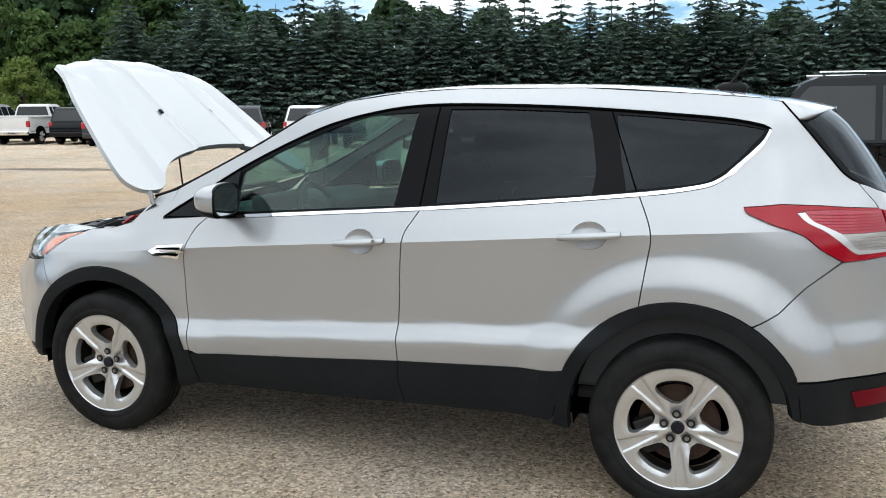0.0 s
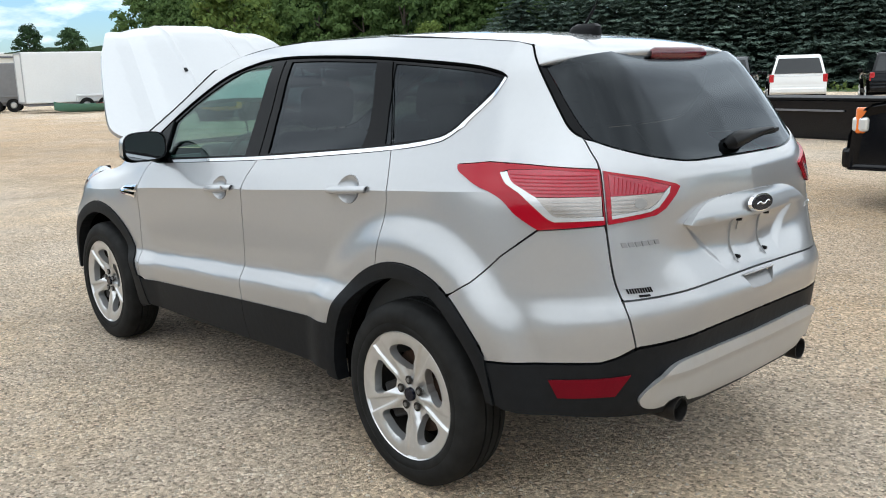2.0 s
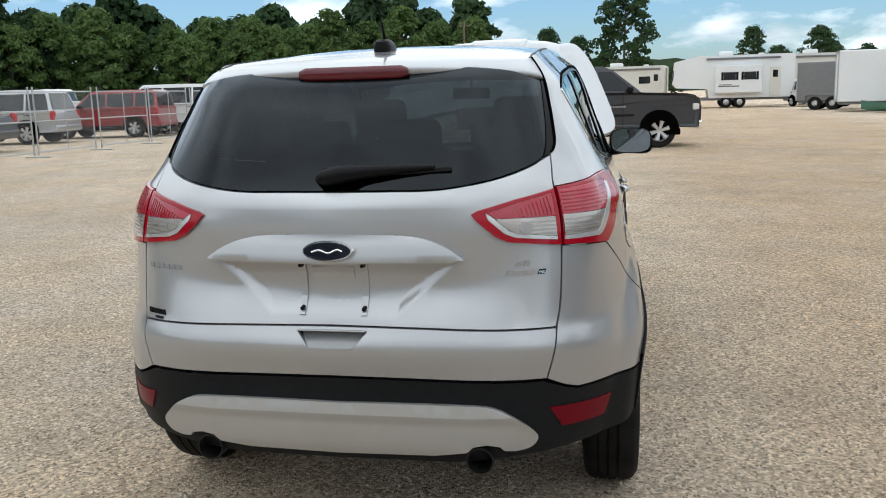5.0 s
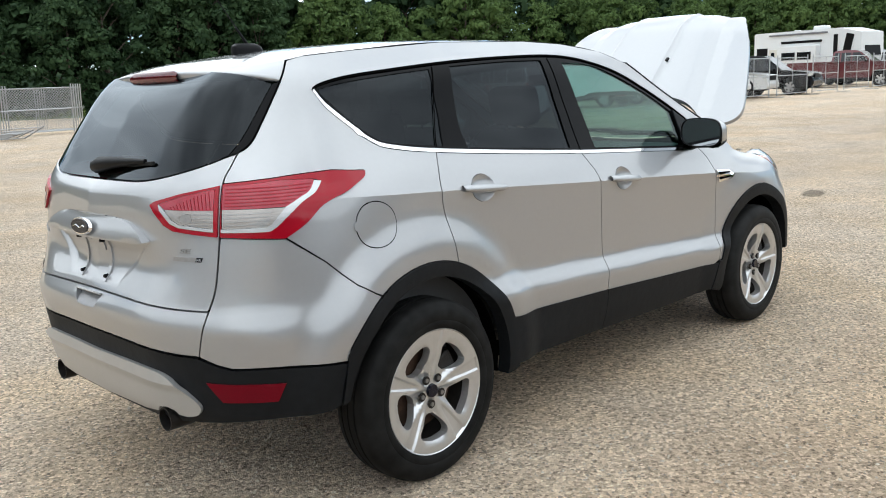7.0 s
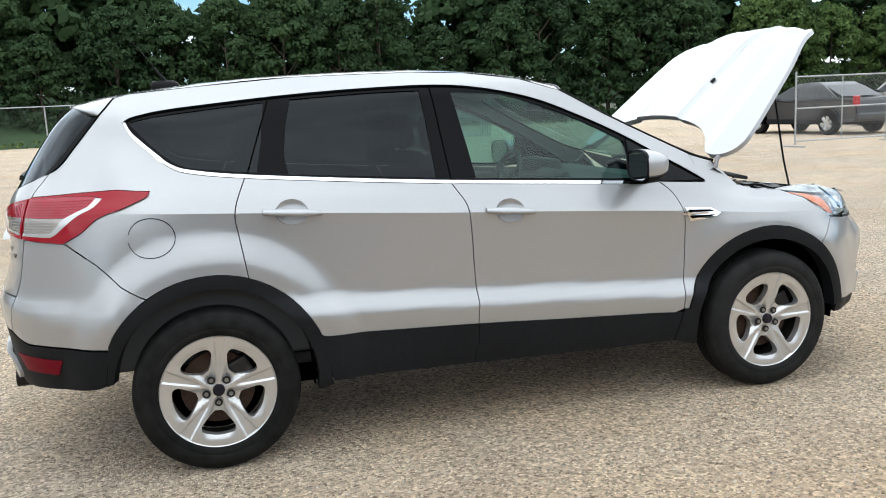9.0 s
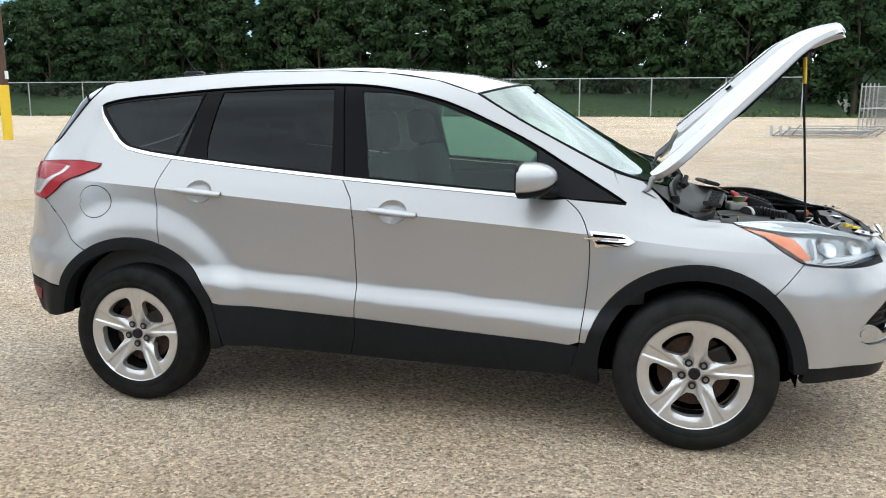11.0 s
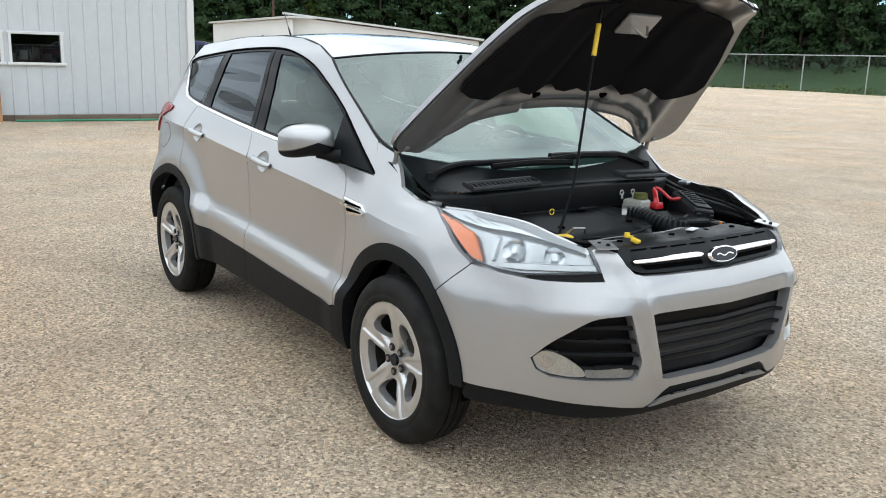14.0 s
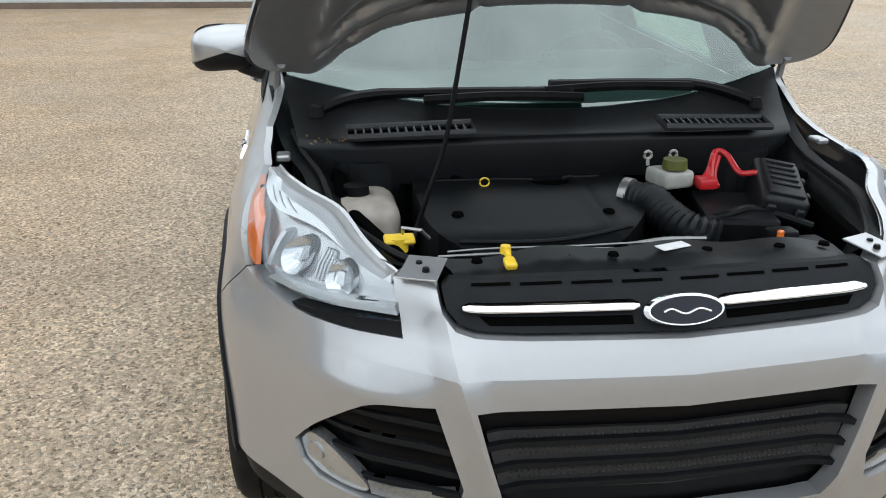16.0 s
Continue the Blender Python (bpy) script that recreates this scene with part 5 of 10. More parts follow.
    for s in range(5):
        q = radians(72 * s + 90 + 36)
        bm = bmesh.new()
        bmesh.ops.create_cone(bm, cap_ends=True, segments=6, radius1=.0105, radius2=.009, depth=.030, matrix=T @ Matrix.Translation((.053 * math.cos(q), .053 * math.sin(q), .050)))
        nut = part("lug_nut", bm, NUT, w)
        # raised dark disc, standing for the shaded hollow round the nut
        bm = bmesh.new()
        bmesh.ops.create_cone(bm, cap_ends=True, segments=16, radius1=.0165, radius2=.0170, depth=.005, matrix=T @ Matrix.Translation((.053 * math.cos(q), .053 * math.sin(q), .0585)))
        part("nut_pocket", bm, DARK_STEEL, nut)
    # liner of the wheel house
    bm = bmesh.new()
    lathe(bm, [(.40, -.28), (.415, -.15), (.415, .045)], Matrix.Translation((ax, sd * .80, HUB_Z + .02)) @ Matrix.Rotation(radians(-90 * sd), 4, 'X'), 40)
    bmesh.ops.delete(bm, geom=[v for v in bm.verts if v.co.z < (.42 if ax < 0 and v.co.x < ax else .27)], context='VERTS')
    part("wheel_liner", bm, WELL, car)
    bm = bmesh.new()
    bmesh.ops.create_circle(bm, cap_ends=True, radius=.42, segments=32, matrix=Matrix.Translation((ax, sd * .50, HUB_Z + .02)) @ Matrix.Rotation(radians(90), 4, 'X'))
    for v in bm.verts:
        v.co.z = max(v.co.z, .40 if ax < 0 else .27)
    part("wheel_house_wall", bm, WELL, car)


for ax in (AXLE_F, AXLE_R):
    for sd in (1, -1):
        wheel(ax, sd, {(AXLE_F, 1): 3, (AXLE_R, 1): 6, (AXLE_F, -1): -8, (AXLE_R, -1): -5}[(ax, sd)])

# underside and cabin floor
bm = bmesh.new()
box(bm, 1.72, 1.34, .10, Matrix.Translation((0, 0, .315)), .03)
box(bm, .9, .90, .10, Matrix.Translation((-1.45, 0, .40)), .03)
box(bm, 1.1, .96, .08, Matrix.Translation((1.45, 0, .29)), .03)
# long low box, out of sight, added to darken the ground beneath
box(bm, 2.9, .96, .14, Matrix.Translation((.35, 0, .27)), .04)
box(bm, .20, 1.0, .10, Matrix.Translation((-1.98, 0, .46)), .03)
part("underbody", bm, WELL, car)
# cabin
bm = bmesh.new()
box(bm, 1.9, 1.46, .06, Matrix.Translation((-.4, 0, .40)), .02)
box(bm, .65, 1.30, .05, Matrix.Translation((-1.72, 0, .78)), .02)
part("cabin_floor", bm, SEAT, car)
for sd in (1, -1):
    bm = bmesh.new()
    box(bm, 2.6, .05, .62, Matrix.Translation((-.45, sd * .755, .75)), .02)
    part("door_card", bm, DASH, car)


def car_seat(x, y, w, parent):
    s = new("seat"); s.parent = parent; s["label"] = "dark cloth seat"
    bm = bmesh.new(); box(bm, .52, w, .16, Matrix.Translation((x + .22, y, .62)) @ Matrix.Rotation(radians(-6), 4, 'Y'), .05, 3)
    part("seat_cushion", bm, SEAT, s, smooth=True)
    bm = bmesh.new(); box(bm, .14, w, .62, Matrix.Translation((x - .09, y, .93)) @ Matrix.Rotation(radians(-14), 4, 'Y'), .055, 3)
    part("backrest", bm, SEAT, s, smooth=True)
    return s


for y in (.36, -.36):
    s = car_seat(-.02, y, .50, car)
    bm = bmesh.new(); box(bm, .11, .27, .19, Matrix.Translation((-.205, y, 1.345)) @ Matrix.Rotation(radians(-10), 4, 'Y'), .045, 3)
    rod(bm, (-.19, y - .06, 1.20), (-.20, y - .06, 1.30), .006); rod(bm, (-.19, y + .06, 1.20), (-.20, y + .06, 1.30), .006)
    part("headrest", bm, SEAT, s, smooth=True)
s = car_seat(-.93, 0, 1.28, car)
for y in (.38, 0, -.38):
    bm = bmesh.new(); box(bm, .09, .26, .15, Matrix.Translation((-1.10, y, 1.29)) @ Matrix.Rotation(radians(-10), 4, 'Y'), .04, 3)
    part("headrest", bm, SEAT, s, smooth=True)
bm = bmesh.new()
prof = [(.55, .86), (.60, 1.04), (.72, 1.095), (.98, 1.075), (1.12, 1.05), (1.12, .6), (.70, .55)]
lo = [bm.verts.new((x, -.72, z)) for x, z in prof]; hi = [bm.verts.new((x, .72, z)) for x, z in prof]
for k in range(len(prof)):
    bm.faces.new((lo[k], lo[(k + 1) % 7], hi[(k + 1) % 7], hi[k]))
bm.faces.new(lo); bm.faces.new(hi[::-1])
part("dashboard", bm, DASH, car)
bm = bmesh.new(); box(bm, .10, .42, .09, Matrix.Translation((.66, .36, 1.10)), .03, 3); box(bm, .12, .34, .30, Matrix.Translation((.60, 0, .95)) @ Matrix.Rotation(radians(-20), 4, 'Y'), .03)
part("instrument_hood", bm, DASH, car, smooth=True)
bm = bmesh.new()
ws_m = Matrix.Translation((.42, .36, 1.02)) @ Matrix.Rotation(radians(-66), 4, 'Y')
tube(bm, [ws_m @ Vector((.185 * math.cos(q), .185 * math.sin(q), 0)) for q in [2 * math.pi * k / 36 for k in range(36)]], .016, 8, True)
for q in (0, 120, 240):
    rod(bm, ws_m @ Vector((0, 0, .0)), ws_m @ Vector((.18 * math.cos(radians(q + 60)), .18 * math.sin(radians(q + 60)), 0)), .018)
bmesh.ops.create_cone(bm, cap_ends=True, segments=20, radius1=.065, radius2=.055, depth=.05, matrix=ws_m)
part("steering_wheel", bm, DASH, car, smooth=True)
bm = bmesh.new(); box(bm, .03, .22, .065, Matrix.Translation((.50, 0, 1.46)) @ Matrix.Rotation(radians(15), 4, 'Y'), .012)
rod(bm, (.51, 0, 1.47), (.53, 0, 1.56), .008)
part("rear_view_mirror", bm, BLACK, car)
# shark-fin aerial
bm = bmesh.new()
rings = []
for t, (l, w, h) in enumerate(((.070, .034, -.012), (.068, .033, .012), (.062, .029, .026), (.045, .018, .036))):
    rings.append([bm.verts.new((-1.45 - .004 * t + l * math.copysign(abs(math.cos(q)) ** .6, math.cos(q)), w * math.copysign(abs(math.sin(q)) ** .6, math.sin(q)), 1.624 + h)) for q in [2 * math.pi * k / 20 for k in range(20)]])
for A, B in zip(rings, rings[1:]):
    for k in range(20):
        bm.faces.new((A[k], A[(k + 1) % 20], B[(k + 1) % 20], B[k]))
bm.faces.new(rings[-1])
ant = part("aerial_base", bm, BLACK, car, smooth=True)
bm = bmesh.new(); rod(bm, (-1.45, 0, 1.655), (-1.50, 0, 1.725), .007, .004, 8); rod(bm, (-1.495, 0, 1.72), (-1.60, 0, 1.867), .0024, .0015, 8)
part("aerial_whip", bm, BLACK, ant)

# hood, swung up on its hinges
HO, HA, HN = Vector((1.14, 0, 1.165)), Vector((.751, 0, .660)), Vector((-.660, 0, .751))


def hood_skin(a, b, out=0.0, side=1):
    c = abs(b)
    h = .075 * (1 - (c / .80) ** 2) - .11 * max(0, (a - .75) / .3) ** 2
    t = min(1, max(0, (.235 - .03 * a - c) / .03))
    h += .013 * t * t * (3 - 2 * t) + .012 * max(0, 1 - abs(c - .22 + .03 * a) / .022) - .016 * max(0, 1 - abs(c - .58 + .16 * a) / .09)
    return tuple(HO + HA * a + Vector((0, side * b, 0)) + HN * (h + out))


h_half = bow([(1.052, 0), (1.030, .25), (.975, .48), (.94, .545)], 5)[:-1] + bow([(.94, .545), (.70, .662), (.45, .745), (.20, .815), (.09, .825), (.02, .775), (0, .69), (.03, .62), (.10, .55), (.15, .47), (.185, .33), (.203, .15), (.206, 0)], 4)
HOOD = h_half + [(a, -b) for a, b in reversed(h_half[1:-1])]
hood = new("hood"); hood.parent = car; hood["label"] = "silver hood propped open, felt-padded underneath"
hood_folds = [[(a, f * c(a)) for a in [.03 + .02 * k for k in range(52)]] for f in (1, -1) for c in (lambda a: .22 - .03 * a, lambda a: .58 - .16 * a)]
patch("hood_skin", HOOD, SILVER, hood, hood_skin, fold=.022, gap=0, grid=.022, lines=hood_folds)
shrink = lambda k, d=.45: [(d + (a - d) * k, b * k) for a, b in HOOD]
REAR_B, REAR_A = [0, .15, .33, .47, .55, .62, .69], [.206, .203, .185, .15, .10, .03, 0]
REAR_M = slopes(REAR_B, REAR_A)


def inner_skin(a, b, o=0.0, s=1):
    """The pressed inner panel: a flanged rear edge, two beads along it, and side rails."""
    c = abs(b)
    e = a - cubic(REAR_B, REAR_A, REAR_M, min(c, .69))
    bead = lambda x, m, w: math.exp(-((x - m) / w) ** 2)
    h = -.008 * bead(e, .012, .014) + .012 * bead(e, .050, .013) - .016 * bead(e, .095, .022) + .010 * bead(e, .140, .016)
    h *= min(1, max(0, (.66 - c) / .08))
    side = c - .66 + .22 * a
    h += -.016 * bead(side, 0, .035) + .010 * bead(side, -.075, .022)
    h += .010 * bead(c, .36, .035) * bead(e, .085, .04)
    return hood_skin(a, b, o - .030 + h, s)


patch("hood_inner", shrink(.985), HOOD_IN, hood, inner_skin, fold=-.012, gap=0, grid=.014, edge=.02, label="grey painted inner panel")
pad_half = [(.93, 0), (.92, .20), (.89, .28), (.87, .44), (.80, .55), (.62, .635), (.46, .69), (.41, .675), (.365, .61), (.35, .50), (.385, .42), (.40, .37), (.36, .33), (.34, .27), (.372, .22), (.39, .17), (.35, .12), (.338, .06), (.36, 0)]
PADL = pad_half + [(a, -b) for a, b in reversed(pad_half[1:-1])]
patch("hood_pad", PADL, PAD, hood, lambda a, b, o, s: hood_skin(a, b, o - .050, s), fold=-.012, gap=0, label="black felt sound pad")
strk_pt = hood_skin(.775, 0, -.064)
bm = bmesh.new()
box(bm, .105, .18, .018, Matrix(((HA.x, 0, HN.x, strk_pt[0]), (0, 1, 0, 0), (HA.z, 0, HN.z, strk_pt[2]), (0, 0, 0, 1))), .006)
stk = part("striker_plate", bm, SILVER, hood, "silver painted striker plate")
bm = bmesh.new()
q0 = Vector(strk_pt)
tube(bm, [q0 - HN * .006 + HA * .0 + Vector((0, y, 0)) + HN * -d for y, d in ((-.045, .008), (-.012, .055), (0, .062), (.012, .055), (.045, .008))], .005, 8)
part("striker_loop", bm, STEEL, stk, smooth=True)
for b in (.22, -.22):
    bm = bmesh.new(); box(bm, .03, .022, .010, Matrix.Translation(hood_skin(.495, b, .003)) @ Matrix.Rotation(radians(-41), 4, 'Y'), .003)
    part("washer_nozzle", bm, BLACK, hood)
    bm = bmesh.new(); box(bm, .03, .045, .008, Matrix.Translation(hood_skin(.305, b * .9, -.044)) @ Matrix.Rotation(radians(-41), 4, 'Y'), .003)
    part("drain_slot", bm, WELL, hood)
for sd in (1, -1):
    bm = bmesh.new()
    tube(bm, [(1.06, sd * .745, 1.075), (1.09, sd * .75, 1.085), (1.125, sd * .752, 1.12), (1.135, sd * .752, 1.16), Vector(hood_skin(.05, sd * .735, -.03))], .012, 6)
    part("hood_hinge", bm, GREY_PAINT, hood, smooth=True)
# prop rod with its yellow sleeve
bm = bmesh.new(); tube(bm, bow([(1.778, -.275, 1.755), (1.78, -.285, 1.70), (1.785, -.318, 1.50), (1.795, -.352, 1.30), (1.805, -.388, 1.10), (1.807, -.421, 1.0), (1.812, -.455, .90), (1.86, -.47, .885)], 5), .0055, 8)
pr = part("prop_rod", bm, BLACK, car, "thin black hood prop rod", smooth=True)
bm = bmesh.new(); tube(bm, [(1.7815, -.2885, 1.68), (1.785, -.308, 1.565)], .0095, 10)
part("rod_grip", bm, YELLOW, pr, "yellow sleeve", smooth=True)

# ---- under the open hood ----
bay = new("engine_bay"); bay.parent = car; bay["label"] = "dusty black engine bay with covers, hoses and caps"
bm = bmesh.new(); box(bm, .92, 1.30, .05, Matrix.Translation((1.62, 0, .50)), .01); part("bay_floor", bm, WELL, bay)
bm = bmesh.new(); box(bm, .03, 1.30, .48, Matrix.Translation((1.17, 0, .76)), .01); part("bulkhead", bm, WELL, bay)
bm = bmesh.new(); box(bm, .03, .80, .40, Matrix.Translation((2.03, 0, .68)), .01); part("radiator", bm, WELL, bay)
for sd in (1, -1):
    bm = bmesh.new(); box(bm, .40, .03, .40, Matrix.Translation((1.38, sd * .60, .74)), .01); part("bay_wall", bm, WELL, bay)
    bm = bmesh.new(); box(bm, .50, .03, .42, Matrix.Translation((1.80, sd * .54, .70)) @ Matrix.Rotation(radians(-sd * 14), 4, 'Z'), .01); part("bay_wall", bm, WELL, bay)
    bm = bmesh.new(); bmesh.ops.create_cone(bm, cap_ends=True, segments=24, radius1=.13, radius2=.10, depth=.16, matrix=Matrix.Translation((1.32, sd * .52, .88))); part("strut_tower", bm, BAY_BLACK, bay)
# engine cover: a low rounded slab with a raised back
def cover(u, v, o, s):
    h = .895 + .028 * math.exp(-((u - 1.52) / .16) ** 2) - .05 * max(0, (u - 1.78) / .12) ** 2
    h -= .012 * math.exp(-((v + .05) / .10) ** 2 - ((u - 1.50) / .045) ** 2)
    h += .006 * math.exp(-((v - .0) / .012) ** 2)
    return (u, v, h + o)
COVER = bow([(1.36, -.36), (1.36, .06), (1.40, .13), (1.60, .15), (1.74, .10), (1.86, .00), (1.89, -.14), (1.88, -.30), (1.80, -.40), (1.60, -.42), (1.42, -.41), (1.36, -.36)], 4)[:-1]
patch("engine_cover", COVER, BAY_BLACK, bay, cover, fold=.12, gap=0, grid=.03)
bm = bmesh.new()
tube(bm, [(1.535, -.243 + .012 * math.cos(q), .925 + .011 * math.sin(q) + .008) for q in [2 * math.pi * k / 20 for k in range(20)]], .0024, 6, True)
part("dipstick_ring", bm, YELLOW, bay, "yellow dipstick ring", smooth=True)
# coolant bottle
bm = bmesh.new(); box(bm, .21, .17, .20, Matrix.Translation((1.56, -.55, .822)), .045, 4)
res = part("coolant_bottle", bm, mat("stained_milky_plastic", (0.36, 0.32, 0.28), 0.45, 0, 0, 0.35, 22), bay, "milky plastic coolant bottle", smooth=True)
bm = bmesh.new(); bmesh.ops.create_cone(bm, cap_ends=True, segments=18, radius1=.034, radius2=.030, depth=.032, matrix=Matrix.Translation((1.555, -.565, .928)))
part("bottle_cap", bm, BLACK, res, smooth=True)
bm = bmesh.new(); box(bm, .040, .066, .012, Matrix.Translation((1.885, -.497, .915)) @ Matrix.Rotation(radians(8), 4, 'Y'), .006, 3)
bmesh.ops.create_cone(bm, cap_ends=True, segments=14, radius1=.022, radius2=.022, depth=.03, matrix=Matrix.Translation((1.885, -.50, .905)))
part("washer_cap", bm, YELLOW, bay, "yellow washer filler cap", smooth=True)
# brake fluid bottle
bm = bmesh.new(); box(bm, .095, .09, .045, Matrix.Translation((1.56, .235, .937)) @ Matrix.Rotation(radians(14), 4, 'Z'), .012, 3)
for y in (.195, .265):
    tube(bm, [(1.51, y, .955), (1.505, y, .972)], .005, 6)
    tube(bm, [(1.505, y + .010 * math.cos(q), .982 + .010 * math.sin(q)) for q in [2 * math.pi * k / 14 for k in range(14)]], .0038, 6, True)
bf = part("brake_fluid_bottle", bm, mat("dusty_white_plastic", (0.38, 0.38, 0.34), 0.5, 0, 0, 0.2, 60), bay, "white brake fluid bottle", smooth=True)
bm = bmesh.new(); bmesh.ops.create_cone(bm, cap_ends=True, segments=18, radius1=.032, radius2=.030, depth=.024, matrix=Matrix.Translation((1.575, .240, .975)))
part("bottle_cap", bm, mat("olive_cap", (0.095, 0.10, 0.018), 0.5), bf, "olive green cap", smooth=True)
FUSE_LID = mat("dusty_lid", (0.013, 0.0135, 0.015), 0.45, 0, 0, 0.5, 50, 0, 0.25)
# battery, fuse box, hoses, red lead
FUSE_AT = Matrix.Translation((1.66, .475, .905)) @ Matrix.Rotation(radians(-18), 4, 'Z') @ Matrix.Rotation(radians(16), 4, 'Y') @ Matrix.Rotation(radians(-10), 4, 'X')
bm = bmesh.new(); box(bm, .25, .17, .18, Matrix.Translation((1.70, .345, .81)) @ Matrix.Rotation(radians(-14), 4, 'Z'), .012)
part("battery_cover", bm, BAY_BLACK, bay)
bm = bmesh.new(); box(bm, .20, .115, .10, FUSE_AT, .014, 3)
box(bm, .165, .088, .012, FUSE_AT @ Matrix.Translation((0, 0, .053)), .005, 2)
for k in range(5):
    box(bm, .008, .070, .007, FUSE_AT @ Matrix.Translation((-.062 + .026 * k, 0, .061)), .002, 1)
for k in (-.035, .035):
    box(bm, .014, .022, .030, FUSE_AT @ Matrix.Translation((.106, k, .02)), .003, 1)
    box(bm, .020, .012, .022, FUSE_AT @ Matrix.Translation((k, .062, .03)), .003, 1)
part("fuse_box", bm, FUSE_LID, bay, "black lidded fuse box", smooth=True)
bm = bmesh.new()
tube(bm, bow([(1.60, .30, .93), (1.58, .33, .955), (1.545, .36, .995), (1.56, .385, .99), (1.61, .40, .955), (1.63, .435, .958), (1.65, .452, .93)], 4), .0075, 8)
tube(bm, bow([(1.545, .36, .99), (1.575, .34, .97), (1.60, .33, .925)], 4), .0085, 8)
tube(bm, bow([(1.55, .37, .985), (1.575, .35, .94), (1.61, .345, .92)], 4), .006, 8)
box(bm, .05, .05, .03, Matrix.Translation((1.60, .315, .93)), .008)
part("red_cable", bm, RED_PLASTIC, bay, "red battery lead", smooth=True)
bm = bmesh.new()
pts = bow([(1.62, .115, .90), (1.67, .145, .905), (1.73, .160, .890), (1.79, .19, .872), (1.83, .25, .86)], 8)
tube(bm, pts, [.036 + .009 * (k % 2) for k in range(len(pts))], 14)
part("air_hose", bm, COWL_BLACK, bay, "black corrugated air hose", smooth=True)
bm = bmesh.new(); tube(bm, [(1.60, .10, .905), (1.615, .115, .905)], .046, 14)
part("hose_clamp", bm, STEEL, bay, smooth=True)
bm = bmesh.new(); box(bm, .14, .26, .10, Matrix.Translation((1.88, .31, .80)), .03); box(bm, .08, .11, .12, Matrix.Translation((1.93, .40, .83)), .02); box(bm, .05, .07, .06, Matrix.Translation((1.90, .36, .875)), .012)
part("air_box", bm, BAY_BLACK, bay, smooth=True)
bm = bmesh.new(); box(bm, .012, .014, .034, Matrix.Translation((1.93, .34, .895)), .004)
part("clip", bm, AMBER, bay)
bm = bmesh.new()
tube(bm, bow([(1.92, -.42, .885), (1.932, -.31, .890), (1.922, -.2, .886), (1.936, -.08, .892), (1.93, .0, .884), (1.92, .15, .88)], 4), .003, 6)
tube(bm, bow([(1.86, .02, .87), (1.92, .08, .90), (1.90, .18, .89)], 4), .005, 6)
part("cable", bm, NUT, bay, smooth=True)
# ribs, harness, clips and small hoses
def cover_top(x, y):
    return Vector(cover(x, y, 0, 1))


for y0, y1, x in ((-.36, -.10, 1.46), (-.02, .08, 1.46)):
    bm = bmesh.new(); tube(bm, [tuple(cover_top(x, y0 + (y1 - y0) * k / 8) + Vector((0, 0, -.001))) for k in range(9)], .006, 6); part("cover_rib", bm, BAY_BLACK, bay, smooth=True)
bm = bmesh.new(); tube(bm, bow([tuple(cover_top(1.84, -.36) + Vector((0, 0, .004))), tuple(cover_top(1.84, -.15) + Vector((.02, 0, .004))), tuple(cover_top(1.80, .02) + Vector((.02, .02, .004)))], 6), .005, 6); part("cover_edge", bm, BAY_BLACK, bay, smooth=True)
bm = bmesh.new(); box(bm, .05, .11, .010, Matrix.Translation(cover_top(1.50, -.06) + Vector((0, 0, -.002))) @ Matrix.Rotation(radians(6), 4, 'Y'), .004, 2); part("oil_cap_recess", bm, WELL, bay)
bm = bmesh.new(); tube(bm, bow([(1.24, -.50, .93), (1.25, -.2, .95), (1.25, .10, .95), (1.28, .40, .93), (1.42, .56, .90)], 6), .014, 8); part("wiring_harness", bm, BAY_BLACK, bay, smooth=True)
bm = bmesh.new(); tube(bm, bow([(1.72, .20, .86), (1.78, .28, .90), (1.74, .38, .90), (1.80, .50, .87)], 5), .010, 8); part("vacuum_hose", bm, BAY_BLACK, bay, smooth=True)
bm = bmesh.new(); tube(bm, bow([(1.92, -.40, .895), (1.94, -.30, .905), (1.935, -.12, .90), (1.945, .06, .905)], 5), .0022, 6); part("release_cable", bm, NUT, bay, smooth=True)
for x, y, z in ((1.30, .50, .965), (1.30, -.50, .965)):
    bm = bmesh.new(); bmesh.ops.create_cone(bm, cap_ends=True, segments=16, radius1=.045, radius2=.035, depth=.02, matrix=Matrix.Translation((x, y, z))); part("strut_cap", bm, BAY_BLACK, bay, smooth=True)
for k in range(3):
    bm = bmesh.new(); bmesh.ops.create_cone(bm, cap_ends=True, segments=8, radius1=.007, radius2=.006, depth=.012, matrix=Matrix.Translation((1.62 + .05 * k, .56 - .02 * k, .90))); part("bolt", bm, HOOD_IN, bay)
for x, y in ((1.44, -.30), (1.70, -.34), (1.72, .02)):
    bm = bmesh.new(); bmesh.ops.create_cone(bm, cap_ends=True, segments=12, radius1=.016, radius2=.012, depth=.008, matrix=Matrix.Translation(cover_top(x, y) + Vector((0, 0, .003)))); part("cover_plug", bm, WELL, bay)
# dry leaves and grit caught in the corner of the cowl
LITTER = mat("dry_leaf_litter", (0.13, 0.085, 0.045), 0.95, 0, 0, 0.4, 90)
l_rng = random.Random(3)
bm = bmesh.new()
for k in range(60):
    lx, ly = 1.33 + l_rng.gauss(0, .035), -.60 + l_rng.gauss(0, .035)
    a = l_rng.uniform(0, 6.28); s_ = l_rng.uniform(.004, .012)
    zc = 1.012 + l_rng.uniform(0, .006)
    bm.faces.new([bm.verts.new((lx + s_ * math.cos(a + q), ly + s_ * .5 * math.sin(a + q), zc + .002 * math.sin(q))) for q in (0, 1.6, 3.1, 4.7)])
